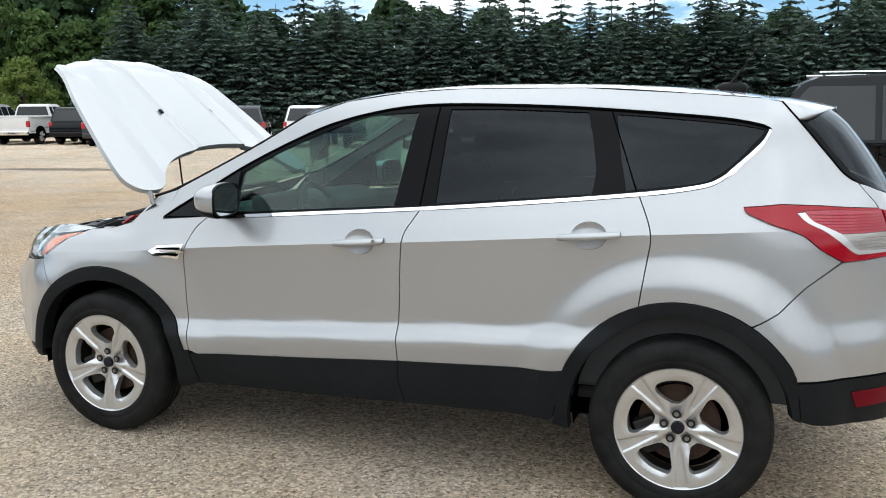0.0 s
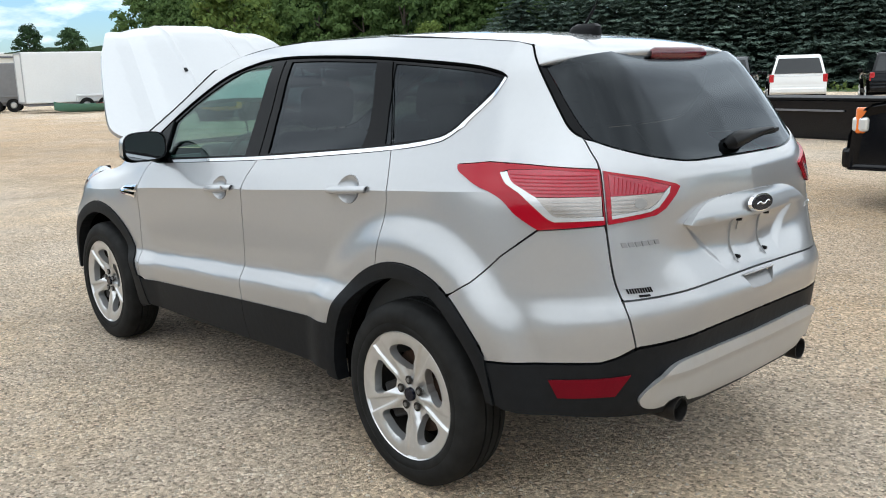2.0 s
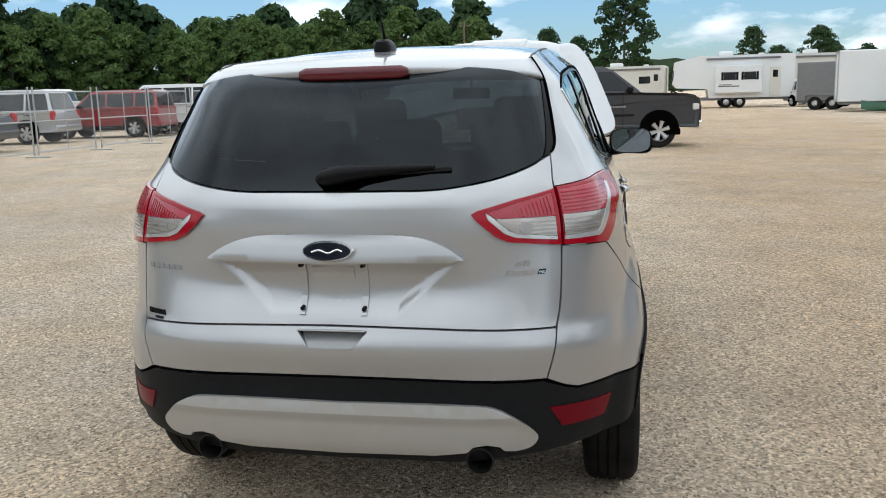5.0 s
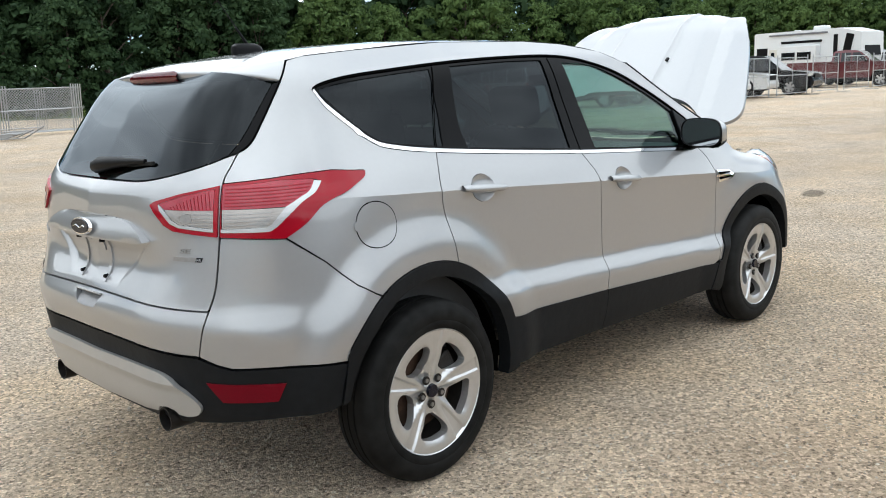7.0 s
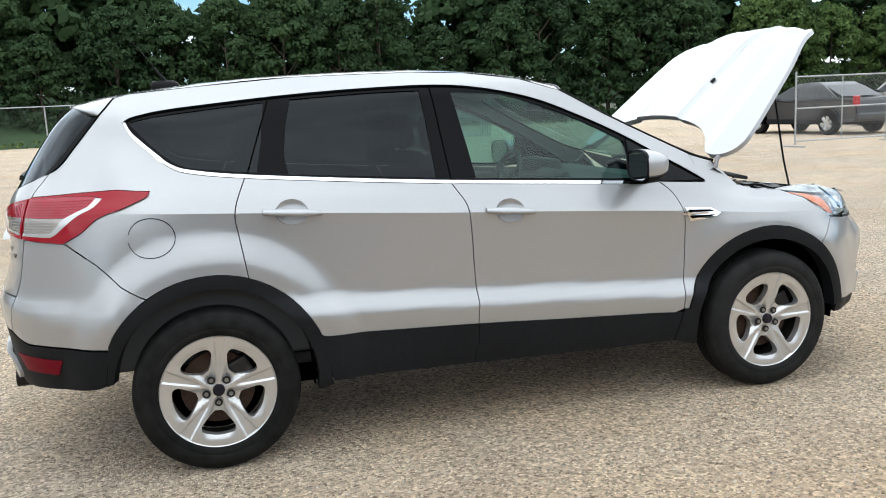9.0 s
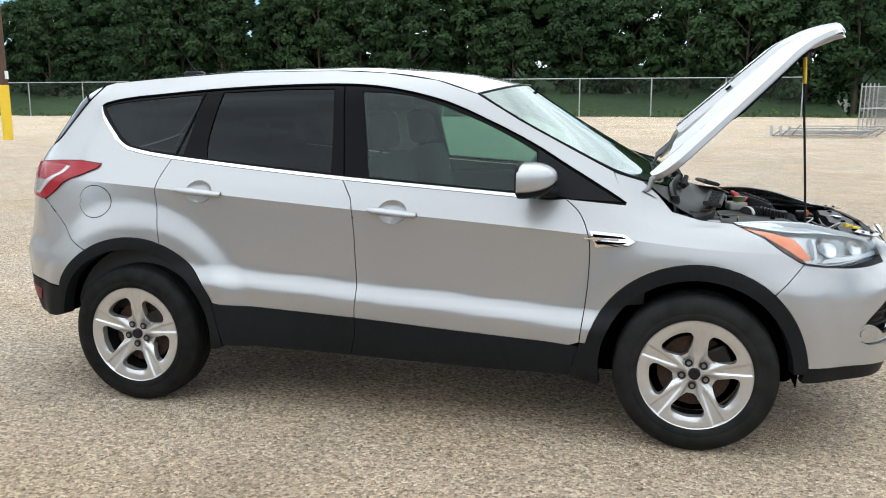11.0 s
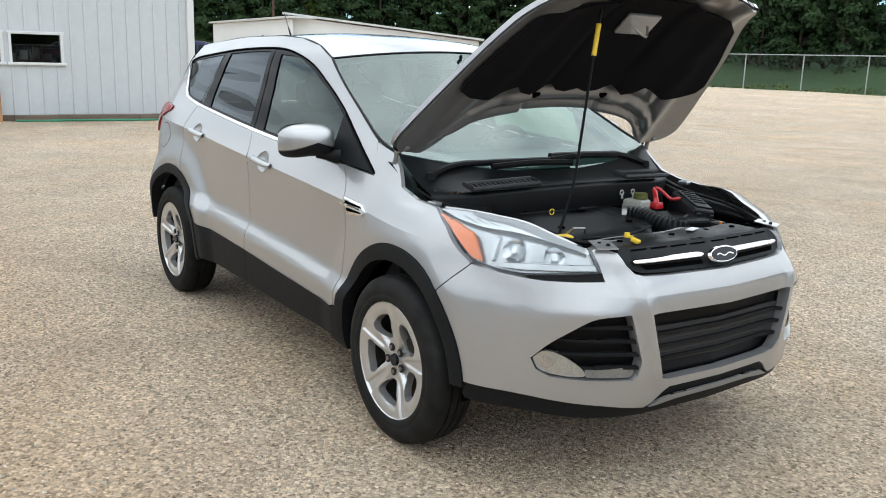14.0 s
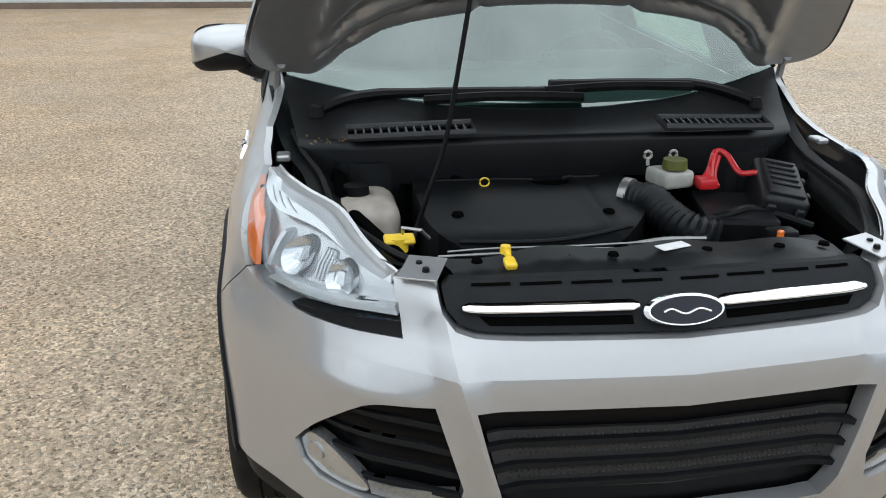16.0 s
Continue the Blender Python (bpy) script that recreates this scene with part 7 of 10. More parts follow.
def vehicle(kind, name, paint, label, x, y, heading, dirt=False, chrome=False, scale=1.0, group="parked vehicles", rear_red=True, steps=False):
    k = KINDS[kind]
    car_ob = thing(name, label, "pickup truck" if kind == "pickup" else "car", group, at=pose(x, y, 0, 0, 0, heading) @ Matrix.Scale(scale, 4))
    W, low = k["W"], k["low"]
    # lower body: an extruded side with rounded shoulders
    bm = bmesh.new()
    n = len(low)
    cz = .72
    ring = []
    for yy, sh in ((-W * .93, .06), (-W, 0), (W, 0), (W * .93, .06)):
        ring.append([bm.verts.new((px * (1 - sh * .5), yy, pz - (sh if pz > .95 else -sh * .3))) for px, pz in low])
    for A, B in zip(ring, ring[1:]):
        for i in range(n):
            bm.faces.new((A[i], A[(i + 1) % n], B[(i + 1) % n], B[i]))
    bm.faces.new(ring[0]); bm.faces.new(ring[-1][::-1])
    bmesh.ops.bevel(bm, geom=[e for e in bm.edges if e.calc_length() > .3], offset=.045, segments=3, affect='EDGES')
    body = part("body", bm, paint, car_ob, smooth=True)
    if kind == "pickup":
        # the bed is solid; a near-black sheet on top stands for its shaded inside
        bm = bmesh.new(); box(bm, 2.0, W * 1.66, .02, Matrix.Translation((-1.66, 0, 1.332)))
        part("bed_opening", bm, WELL, body)
        bm = bmesh.new()
        for s in (-1, 1):
            box(bm, 2.28, .08, .06, Matrix.Translation((-1.70, s * W * .90, 1.345)), .02)
        box(bm, .07, W * 1.8, .06, Matrix.Translation((-2.82, 0, 1.345)), .02)
        part("bed_rail", bm, paint, body)
    # cab
    b0, t0, t1, b1 = k["cab"]
    belt, roofz = k["belt"], k["roof"]
    wb, wt = W * .93, W * .74

    def side_pt(px, pz, out=0.0):
        t = (pz - belt) / (roofz - belt)
        return px, wb + (wt - wb) * t + out, pz
    bm = bmesh.new()
    prof = [(b0, belt - .02), (t0 + (b0 - t0) * .12, roofz - .10), (t0 + .12, roofz), ((t0 + t1) / 2, roofz + .02), (t1 - .12, roofz - .005), (t1 + (b1 - t1) * .12, roofz - .09), (b1, belt - .02)]
    L = [bm.verts.new((side_pt(px, pz)[0], side_pt(px, pz)[1], pz)) for px, pz in prof]
    R = [bm.verts.new((v.co.x, -v.co.y, v.co.z)) for v in L]
    m = len(prof)
    for i in range(m - 1):
        bm.faces.new((L[i], L[i + 1], R[i + 1], R[i]))
    bm.faces.new(L[::-1]); bm.faces.new(R)
    bmesh.ops.bevel(bm, geom=[e for e in bm.edges if abs((e.verts[0].co - e.verts[1].co).y) < .05], offset=.04, segments=2, affect='EDGES')
    cab = part("cab", bm, paint, car_ob, smooth=True)
    # glass
    cuts = [b0 + .10, *k["pillars"][:2], b1 - .12]
    for s in (1, -1):
        for i in range(3):
            a, b = cuts[i] + .035, cuts[i + 1] - .035

            def lim(px, pz):
                t = (pz - belt) / (roofz - belt)
                lo = b0 + (t0 - b0) * t + .09
                hi = b1 + (t1 - b1) * t - .10
                return min(max(px, lo), hi)
            zs = [belt + .04, belt + (roofz - belt) * .5, roofz - .12]
            lp = [(lim(a, z), z) for z in zs] + [(lim(b, z), z) for z in reversed(zs)]
            bm = bmesh.new()
            bm.faces.new([bm.verts.new((side_pt(px, pz)[0], s * side_pt(px, pz, .006)[1], pz)) for px, pz in lp])
            part("side_window", bm, FAR_GLASS, cab)
    for nm, pa, pb, o in (("rear_window", (b0, belt + .06), (t0 + (b0 - t0) * .14, roofz - .12), -.012), ("windscreen", (b1, belt + .02), (t1 + (b1 - t1) * .14, roofz - .11), .012)):
        bm = bmesh.new()
        qa = pa[0] + (pb[0] - pa[0]) * .05
        pts = []
        for (px, pz), sg in (((qa, pa[1]), 1), ((qa, pa[1]), -1), (pb, -1), (pb, 1)):
            pts.append(bm.verts.new((px + o, sg * (side_pt(px, pz)[1] - .09), pz + .008)))
        bm.faces.new(pts)
        part(nm, bm, FAR_GLASS, cab)
    # bumpers, lamps, grille, handles, mirrors
    Lh = k["L"]
    bmat = CHROME if chrome else (CLADDING if dirt else paint)
    bm = bmesh.new(); box(bm, .16, W * 1.9, .20, Matrix.Translation((-Lh + .02, 0, .56 if kind == "pickup" else .50)), .05)
    part("rear_bumper", bm, bmat, car_ob)
    bm = bmesh.new(); box(bm, .16, W * 1.92, .22, Matrix.Translation((Lh - .04, 0, .52)), .05)
    part("front_bumper", bm, bmat if dirt or chrome else paint, car_ob)
    bm = bmesh.new(); box(bm, .05, W * 1.05, .20, Matrix.Translation((Lh - .02, 0, .80)), .02)
    part("grille", bm, BLACK, car_ob)
    zl = .98 if kind == "pickup" else .92
    for s in (1, -1):
        bm = bmesh.new(); box(bm, .14, .16, .30, Matrix.Translation((-Lh + .085, s * (W - .09), zl)), .03)
        part("tail_light", bm, LAMP_RED, car_ob)
        bm = bmesh.new(); box(bm, .16, .28, .15, Matrix.Translation((Lh - .13, s * (W - .17), .86 if kind != "pickup" else .94)), .03)
        part("headlight", bm, LAMP_WHITE, car_ob)
        bm = bmesh.new(); box(bm, .12, .18, .14, Matrix.Translation((b1 - .30, s * (W + .08), belt + .06)), .035)
        part("door_mirror", bm, BLACK, car_ob)
        for px in (cuts[1] - .12, cuts[2] - .12):
            bm = bmesh.new(); box(bm, .18, .02, .03, Matrix.Translation((px, s * (W + .006), belt - .12)), .008)
            part("door_handle", bm, CHROME if chrome and paint is not GREY_CAR else BLACK, car_ob)
        for px in (cuts[1], cuts[2], b1 - .45):
            bm = bmesh.new(); box(bm, .010, .004, belt - .48, Matrix.Translation((px, s * (W + .001), .46 + (belt - .48) / 2)))
            part("door_seam", bm, WELL, car_ob)
        bm = bmesh.new(); box(bm, k["ax"][1] - k["ax"][0] - .85, .06, .14, Matrix.Translation(((k["ax"][0] + k["ax"][1]) / 2, s * (W - .02), .38)), .02)
        part("sill", bm, STEEL if steps else CLADDING, car_ob)
        for ax in k["ax"]:
            r = k["r"]
            # near-black disc over the body, standing for the shaded wheel opening
            bm = bmesh.new()
            bmesh.ops.create_cone(bm, cap_ends=True, segments=28, radius1=r * 1.17, radius2=r * 1.17, depth=.10, matrix=Matrix.Translation((ax, s * (W - .042), r + .02)) @ Matrix.Rotation(radians(90), 4, 'X'))
            for v in bm.verts:
                v.co.z = max(v.co.z, .30)
            part("wheel_arch", bm, WELL, car_ob)
            M = Matrix.Translation((ax, s * (W - .12), r)) @ Matrix.Rotation(radians(-90 * s), 4, 'X')
            w = new("wheel"); w.parent = car_ob
            bm = bmesh.new(); lathe(bm, [(r * .60, -.10), (r * .92, -.11), (r, -.07), (r, .09), (r * .93, .125), (r * .66, .125), (r * .62, .11)], M, 32)
            part("tyre", bm, RUBBER, w, smooth=True)
            bm = bmesh.new()
            lathe(bm, [(r * .64, .115), (r * .60, .125), (r * .56, .09), (r * .55, .02)], M, 32)
            for q in range(6):
                a = radians(60 * q + 15)
                v1 = Vector((r * .58 * math.cos(a), r * .58 * math.sin(a), .105))
                rod(bm, M @ Vector((0, 0, .10)), M @ v1, .045, .070, 6)
            bmesh.ops.create_cone(bm, cap_ends=True, segments=12, radius1=.06, radius2=.05, depth=.04, matrix=M @ Matrix.Translation((0, 0, .105)))
            part("rim", bm, ALLOY, w, smooth=True)
            bm = bmesh.new(); bmesh.ops.create_cone(bm, cap_ends=True, segments=24, radius1=r * .57, radius2=r * .57, depth=.02, matrix=M @ Matrix.Translation((0, 0, .03)))
            part("wheel_disc", bm, WELL, w)
    bm = bmesh.new(); box(bm, Lh * 1.7, W * 1.6, .16, Matrix.Translation((0, 0, .36)), .03)
    part("underside", bm, WELL, car_ob)
    return car_ob


# beside the silver car
esc = vehicle("big_suv", "suv", BLACK_CAR, "large black SUV with chrome running boards and amber-cornered headlights", -2.42, -7.36, 4, steps=True, group="")
for s in (1, -1):
    bm = bmesh.new(); box(bm, .10, .06, .26, Matrix.Translation((2.42, s * .93, .90)) @ Matrix.Rotation(radians(s * 30), 4, 'Z'), .02); part("corner_lamp", bm, AMBER, esc, "amber corner lamp")
    bm = bmesh.new(); rod(bm, (-1.3, s * .62, 1.93), (.3, s * .62, 1.93), .022); rod(bm, (-1.25, s * .62, 1.87), (-1.25, s * .62, 1.93), .02); rod(bm, (.25, s * .62, 1.87), (.25, s * .62, 1.93), .02); part("roof_rail", bm, CHROME, esc)
    bm = bmesh.new(); box(bm, 1.9, .16, .05, Matrix.Translation((.05, s * 1.02, .40)), .015); part("running_board", bm, CHROME, esc, "chrome running board")
    for q in range(8):
        bm = bmesh.new(); box(bm, .035, .006, .05, Matrix.Translation((.75 + .055 * q, s * 1.003, .80)), .001, 1); part("badge_bar", bm, STEEL, esc)
truck = vehicle("pickup", "pickup_truck", GREY_CAR, "dark grey crew-cab pickup with rust above its wheels", 18.1, .2, -78, chrome=True, scale=1.04, group="")
RUST_STAIN = mat("rust_stain", (0.050, 0.026, 0.016), 0.85, 0, 0, 0.5, 14)
for s in (1, -1):
    band = [(-1.78 + r_ * math.cos(radians(q)), .42 + r_ * math.sin(radians(q))) for r_, qs in ((.49, range(20, 161, 10)), (.58, range(150, 29, -10))) for q in qs]
    bm = bmesh.new(); bm.faces.new([bm.verts.new((x, s * 1.003, z)) for x, z in band]); part("rust_stain", bm, RUST_STAIN, truck, "rust above the wheel arch")
    bm = bmesh.new(); bm.faces.new([bm.verts.new((x, s * 1.003, z)) for x, z in ((-.40, .48), (-.30, .60), (.2, .53), (.9, .52), (1.2, .47))]); part("rust_stain", bm, RUST_STAIN, truck, "rust along the sill")
    for q in range(7):
        bm = bmesh.new(); box(bm, .035, .006, .045, Matrix.Translation((.75 + .055 * q, s * 1.004, .98)), .001, 1); part("badge_bar", bm, STEEL, truck)
    bm = bmesh.new(); box(bm, 2.3, .02, .05, Matrix.Translation((.15, s * 1.004, .78)), .008, 2); part("side_moulding", bm, CLADDING, truck)
vehicle("pickup", "pickup_truck", NAVY_CAR, "navy blue pickup with a tool box in its bed", -25.9, 7.7, 60, chrome=True, group="")
# the row in front of the spruces
ROWS = [("pickup", "pickup_truck", SILVER_CAR, "silver pickup backed towards the lot", 40.4, -28.0, -75), ("suv", "suv", BLACK_CAR, "black SUV in the parked row", 37.6, -29.2, -78), ("pickup", "pickup_truck", SILVER_CAR, "silver pickup with tailgate to the lot", 35.3, -29.6, -74),
        ("pickup", "pickup_truck", WHITE_CAR, "white pickup with tailgate to the lot", 32.6, -30.2, -72), ("suv", "suv", BLACK_CAR, "black crossover in the parked row", 29.9, -30.6, -70), ("hatch", "car", GREY_CAR, "charcoal car in the parked row", 26.6, -29.0, -72),
        ("pickup", "pickup_truck", MAROON_CAR, "maroon pickup with chrome bumper", 22.9, -28.6, -60), ("suv", "suv", GREY_CAR, "grey SUV with roof rails", 19.8, -29.2, -62), ("suv", "suv", WHITE_CAR, "white crossover in the parked row", 17.2, -30.4, -70),
        ("suv", "suv", GREY_CAR, "charcoal SUV in the parked row", 14.4, -30.0, -66), ("van", "minivan", WHITE_CAR, "white minivan in the parked row", 11.9, -30.2, -62), ("suv", "suv", BLACK_CAR, "black crossover with red tail lights", 8.9, -31.6, -64),
        ("boxy", "suv", WHITE_CAR, "white boxy SUV in the parked row", 6.1, -32.0, -66), ("pickup", "pickup_truck", BLACK_CAR, "black pickup in the parked row", 2.6, -34.0, -70), ("pickup", "pickup_truck", MAROON_CAR, "maroon pickup in the parked row", -1.6, -35.2, -70), ("suv", "suv", GREY_CAR, "grey SUV in the parked row", -5.5, -35.4, -72)]
for kd, nm, pt, lb, x, y, hd in ROWS:
    vehicle(kd, nm, pt, lb, x, y, hd, chrome=kd == "pickup", group="vehicles parked by the spruces")
# behind the wire fence
FENCED = [("sedan", "car", GREY_CAR, "dark sedan behind the wire fence", 19.5, 20.8, 95), ("suv", "car", SILVER_CAR, "silver boxy hatchback behind the wire fence", 25.2, 22.2, 98), ("boxy", "suv", RED_CAR, "red boxy SUV behind the wire fence", 29.6, 20.3, 97), ("big_suv", "suv", WHITE_CAR, "white SUV with a dented fender behind the fence", 33.0, 17.5, -78),
          ("suv", "suv", WHITE_CAR, "white crossover behind the wire fence", 37.0, 17.65, -80), ("suv", "suv", BLACK_CAR, "black SUV behind the wire fence", 41.0, 17.1, -82), ("pickup", "pickup_truck", MAROON_CAR, "maroon pickup behind the wire fence", 53.2, 17.4, -84), ("pickup", "pickup_truck", SILVER_CAR, "silver pickup behind the wire fence", 59.4, 17.6, -84),
          ("sedan", "car", SILVER_CAR, "silver sedan behind the wire fence", 64.6, 16.8, 95), ("suv", "suv", GREY_CAR, "grey SUV behind the wire fence", 70.0, 16.4, 95), ("sedan", "car", NAVY_CAR, "dark blue sedan behind the wire fence", 75.0, 16.0, 95), ("suv", "suv", BLACK_CAR, "black crossover behind the wire fence", 80.0, 15.6, 95), ("pickup", "pickup_truck", WHITE_CAR, "white pickup far behind the fence", 36.5, 27.5, 100), ("pickup", "pickup_truck", NAVY_CAR, "dark blue pickup behind the wire fence", 60.5, 26.0, 96)]
for kd, nm, pt, lb, x, y, hd in FENCED:
    vehicle(kd, nm, pt, lb, x, y, hd, scale=1.15 if x < 60 else 1.0, group="vehicles behind the wire fence")

# ---- trailers, machines, fences, buildings ----
WHITE_METAL = mat("white_sheet_metal", (0.70, 0.71, 0.71), 0.45, 0.0, 0.2, 0.04, 12)
CREAM = mat("cream_siding", (0.62, 0.60, 0.54), 0.5, 0, 0.1, 0.04, 12)
PANEL_WHITE = mat("white_wall_panel", (0.56, 0.59, 0.61), 0.5, 0, 0, 0.05, 8)
ROOF_METAL = mat("pale_roof_metal", (0.55, 0.56, 0.55), 0.45, 0.2, 0, 0.06, 8)
DARK_IN = mat("dark_interior", (0.02, 0.02, 0.022), 0.9)
GALV = mat("galvanised_steel", (0.42, 0.43, 0.44), 0.45, 0.7, 0, 0.1, 30)
WOOD_PLY = mat("plywood", (0.42, 0.23, 0.10), 0.75, 0, 0, 0.25, 9, 0.1)
WOOD_DARK = mat("weathered_timber", (0.16, 0.12, 0.09), 0.9, 0, 0, 0.3, 20, 0.2)
POLE_WOOD = mat("creosoted_pole", (0.085, 0.050, 0.035), 0.9, 0, 0, 0.3, 15, 0.3)
MACHINE_YELLOW = mat("machine_yellow", (0.62, 0.32, 0.02), 0.45, 0, 0.2, 0.12, 8)
MACHINE_WHITE = mat("machine_white", (0.66, 0.65, 0.62), 0.45, 0, 0.2, 0.08, 8)
RUST_ORANGE = mat("faded_orange_paint", (0.32, 0.10, 0.035), 0.6, 0, 0, 0.25, 10)
CANVAS_RED = mat("maroon_boat_cover", (0.20, 0.025, 0.04), 0.8, 0, 0, 0.15, 10)
GREEN_HOSE = mat("green_hose", (0.02, 0.20, 0.10), 0.5)
TEAL = mat("green_canoe", (0.06, 0.16, 0.11), 0.45, 0, 0.2, 0.1, 8)
CANOE_RED = mat("red_canoe", (0.35, 0.06, 0.04), 0.45, 0, 0.2, 0.1, 8)
GREY_SKIRT = mat("grey_steel", (0.16, 0.16, 0.17), 0.5, 0.3, 0, 0.1, 10)
BLUE_SIGN = mat("blue_sticker", (0.03, 0.10, 0.35), 0.4)


def simple(name, material, parent, boxes, label="", smooth=False):
    bm = bmesh.new()
    for b in boxes:
        sx, sy, sz, x, y, z = b[:6]
        box(bm, sx, sy, sz, Matrix.Translation((x, y, z)) @ Matrix.Rotation(radians(b[7] if len(b) > 7 else 0), 4, 'Y'), b[6] if len(b) > 6 else 0.0)
    return part(name, bm, material, parent, label, smooth)


def road_wheel(parent, x, y, r, w, rim=True, name="wheel"):
    s = 1 if y > 0 else -1
    M = Matrix.Translation((x, y, r)) @ Matrix.Rotation(radians(-90 * s), 4, 'X')
    g = new(name); g.parent = parent
    bm = bmesh.new(); lathe(bm, [(r * .5, -w / 2), (r * .93, -w / 2), (r, -w * .3), (r, w * .3), (r * .93, w / 2), (r * .58, w / 2), (r * .5, w * .3)], M, 26)
    part("tyre", bm, RUBBER, g, smooth=True)
    bm = bmesh.new(); bmesh.ops.create_cone(bm, cap_ends=True, segments=22, radius1=r * .56, radius2=r * .35, depth=w * .3, matrix=M @ Matrix.Translation((0, 0, w * .32)))
    return part("rim", bm, ALLOY if rim else GREY_SKIRT, g, smooth=True)


def cargo_trailer(x, y, heading, L, W, H, material, label):
    t = thing("cargo_trailer", label, "trailer", at=pose(x, y, 0, 0, 0, heading))
    bm = bmesh.new(); box(bm, L, W, H - .5, Matrix.Translation((0, 0, .5 + (H - .5) / 2)), .05)
    b = part("box_body", bm, material, t)
    n = int(L / .6)
    for s in (1, -1):
        for k in range(n + 1):
            bm = bmesh.new(); box(bm, .035, .006, H - .62, Matrix.Translation((-L / 2 + .08 + (L - .16) * k / n, s * (W / 2 + .002), .5 + (H - .5) / 2)))
            part("panel_seam", bm, material, b)
        bm = bmesh.new(); box(bm, 1.9, .05, .10, Matrix.Translation((-.4, s * (W / 2 + .09), .83)), .02); box(bm, .06, .2, .3, Matrix.Translation((-1.33, s * (W / 2 + .02), .70))); box(bm, .06, .2, .3, Matrix.Translation((.53, s * (W / 2 + .02), .70)))
        part("fender", bm, material, t)
        for ax in (-.85, .05):
            road_wheel(t, ax, s * (W / 2 - .05), .36, .22)
        bm = bmesh.new(); box(bm, .80, .012, 1.85, Matrix.Translation((L / 2 - 1.0, s * (W / 2 + .008), 1.48)), .004, 1)
        d = part("side_door", bm, material, t)
        bm = bmesh.new(); box(bm, .04, .03, .25, Matrix.Translation((L / 2 - 1.33, s * (W / 2 + .02), 1.35)), .005, 1)
        part("latch", bm, BLACK, d)
        for k in (0, 1):
            bm = bmesh.new(); box(bm, .06, .02, .14, Matrix.Translation((L / 2 - .58, s * (W / 2 + .02), .9 + 1.1 * k)), .005, 1)
            part("hinge", bm, GALV, d)
    simple("rear_frame", GALV, t, [(.05, W, .10, -L / 2 - .01, 0, .55), (.05, W, .10, -L / 2 - .01, 0, H - .05), (.05, .08, H - .5, -L / 2 - .01, W / 2 - .04, .5 + (H - .5) / 2), (.05, .08, H - .5, -L / 2 - .01, -W / 2 + .04, .5 + (H - .5) / 2)])
    simple("drawbar", GREY_SKIRT, t, [(1.2, .10, .12, L / 2 + .55, 0, .50), (.12, .12, .5, L / 2 + .9, 0, .28)])
    simple("chassis", GREY_SKIRT, t, [(L * .96, W * .9, .16, 0, 0, .44)])
    return t


GREY_PANEL = mat("dull_grey_panel", (0.20, 0.20, 0.205), 0.45, 0.4, 0, 0.1, 6)
cargo_trailer(42.5, -15.6, -100, 7.4, 2.3, 3.0, WHITE_METAL, "long white enclosed cargo trailer on twin axles")
cargo_trailer(47.5, -12.9, -112, 3.6, 1.9, 2.6, GREY_PANEL, "small grey enclosed cargo trailer")


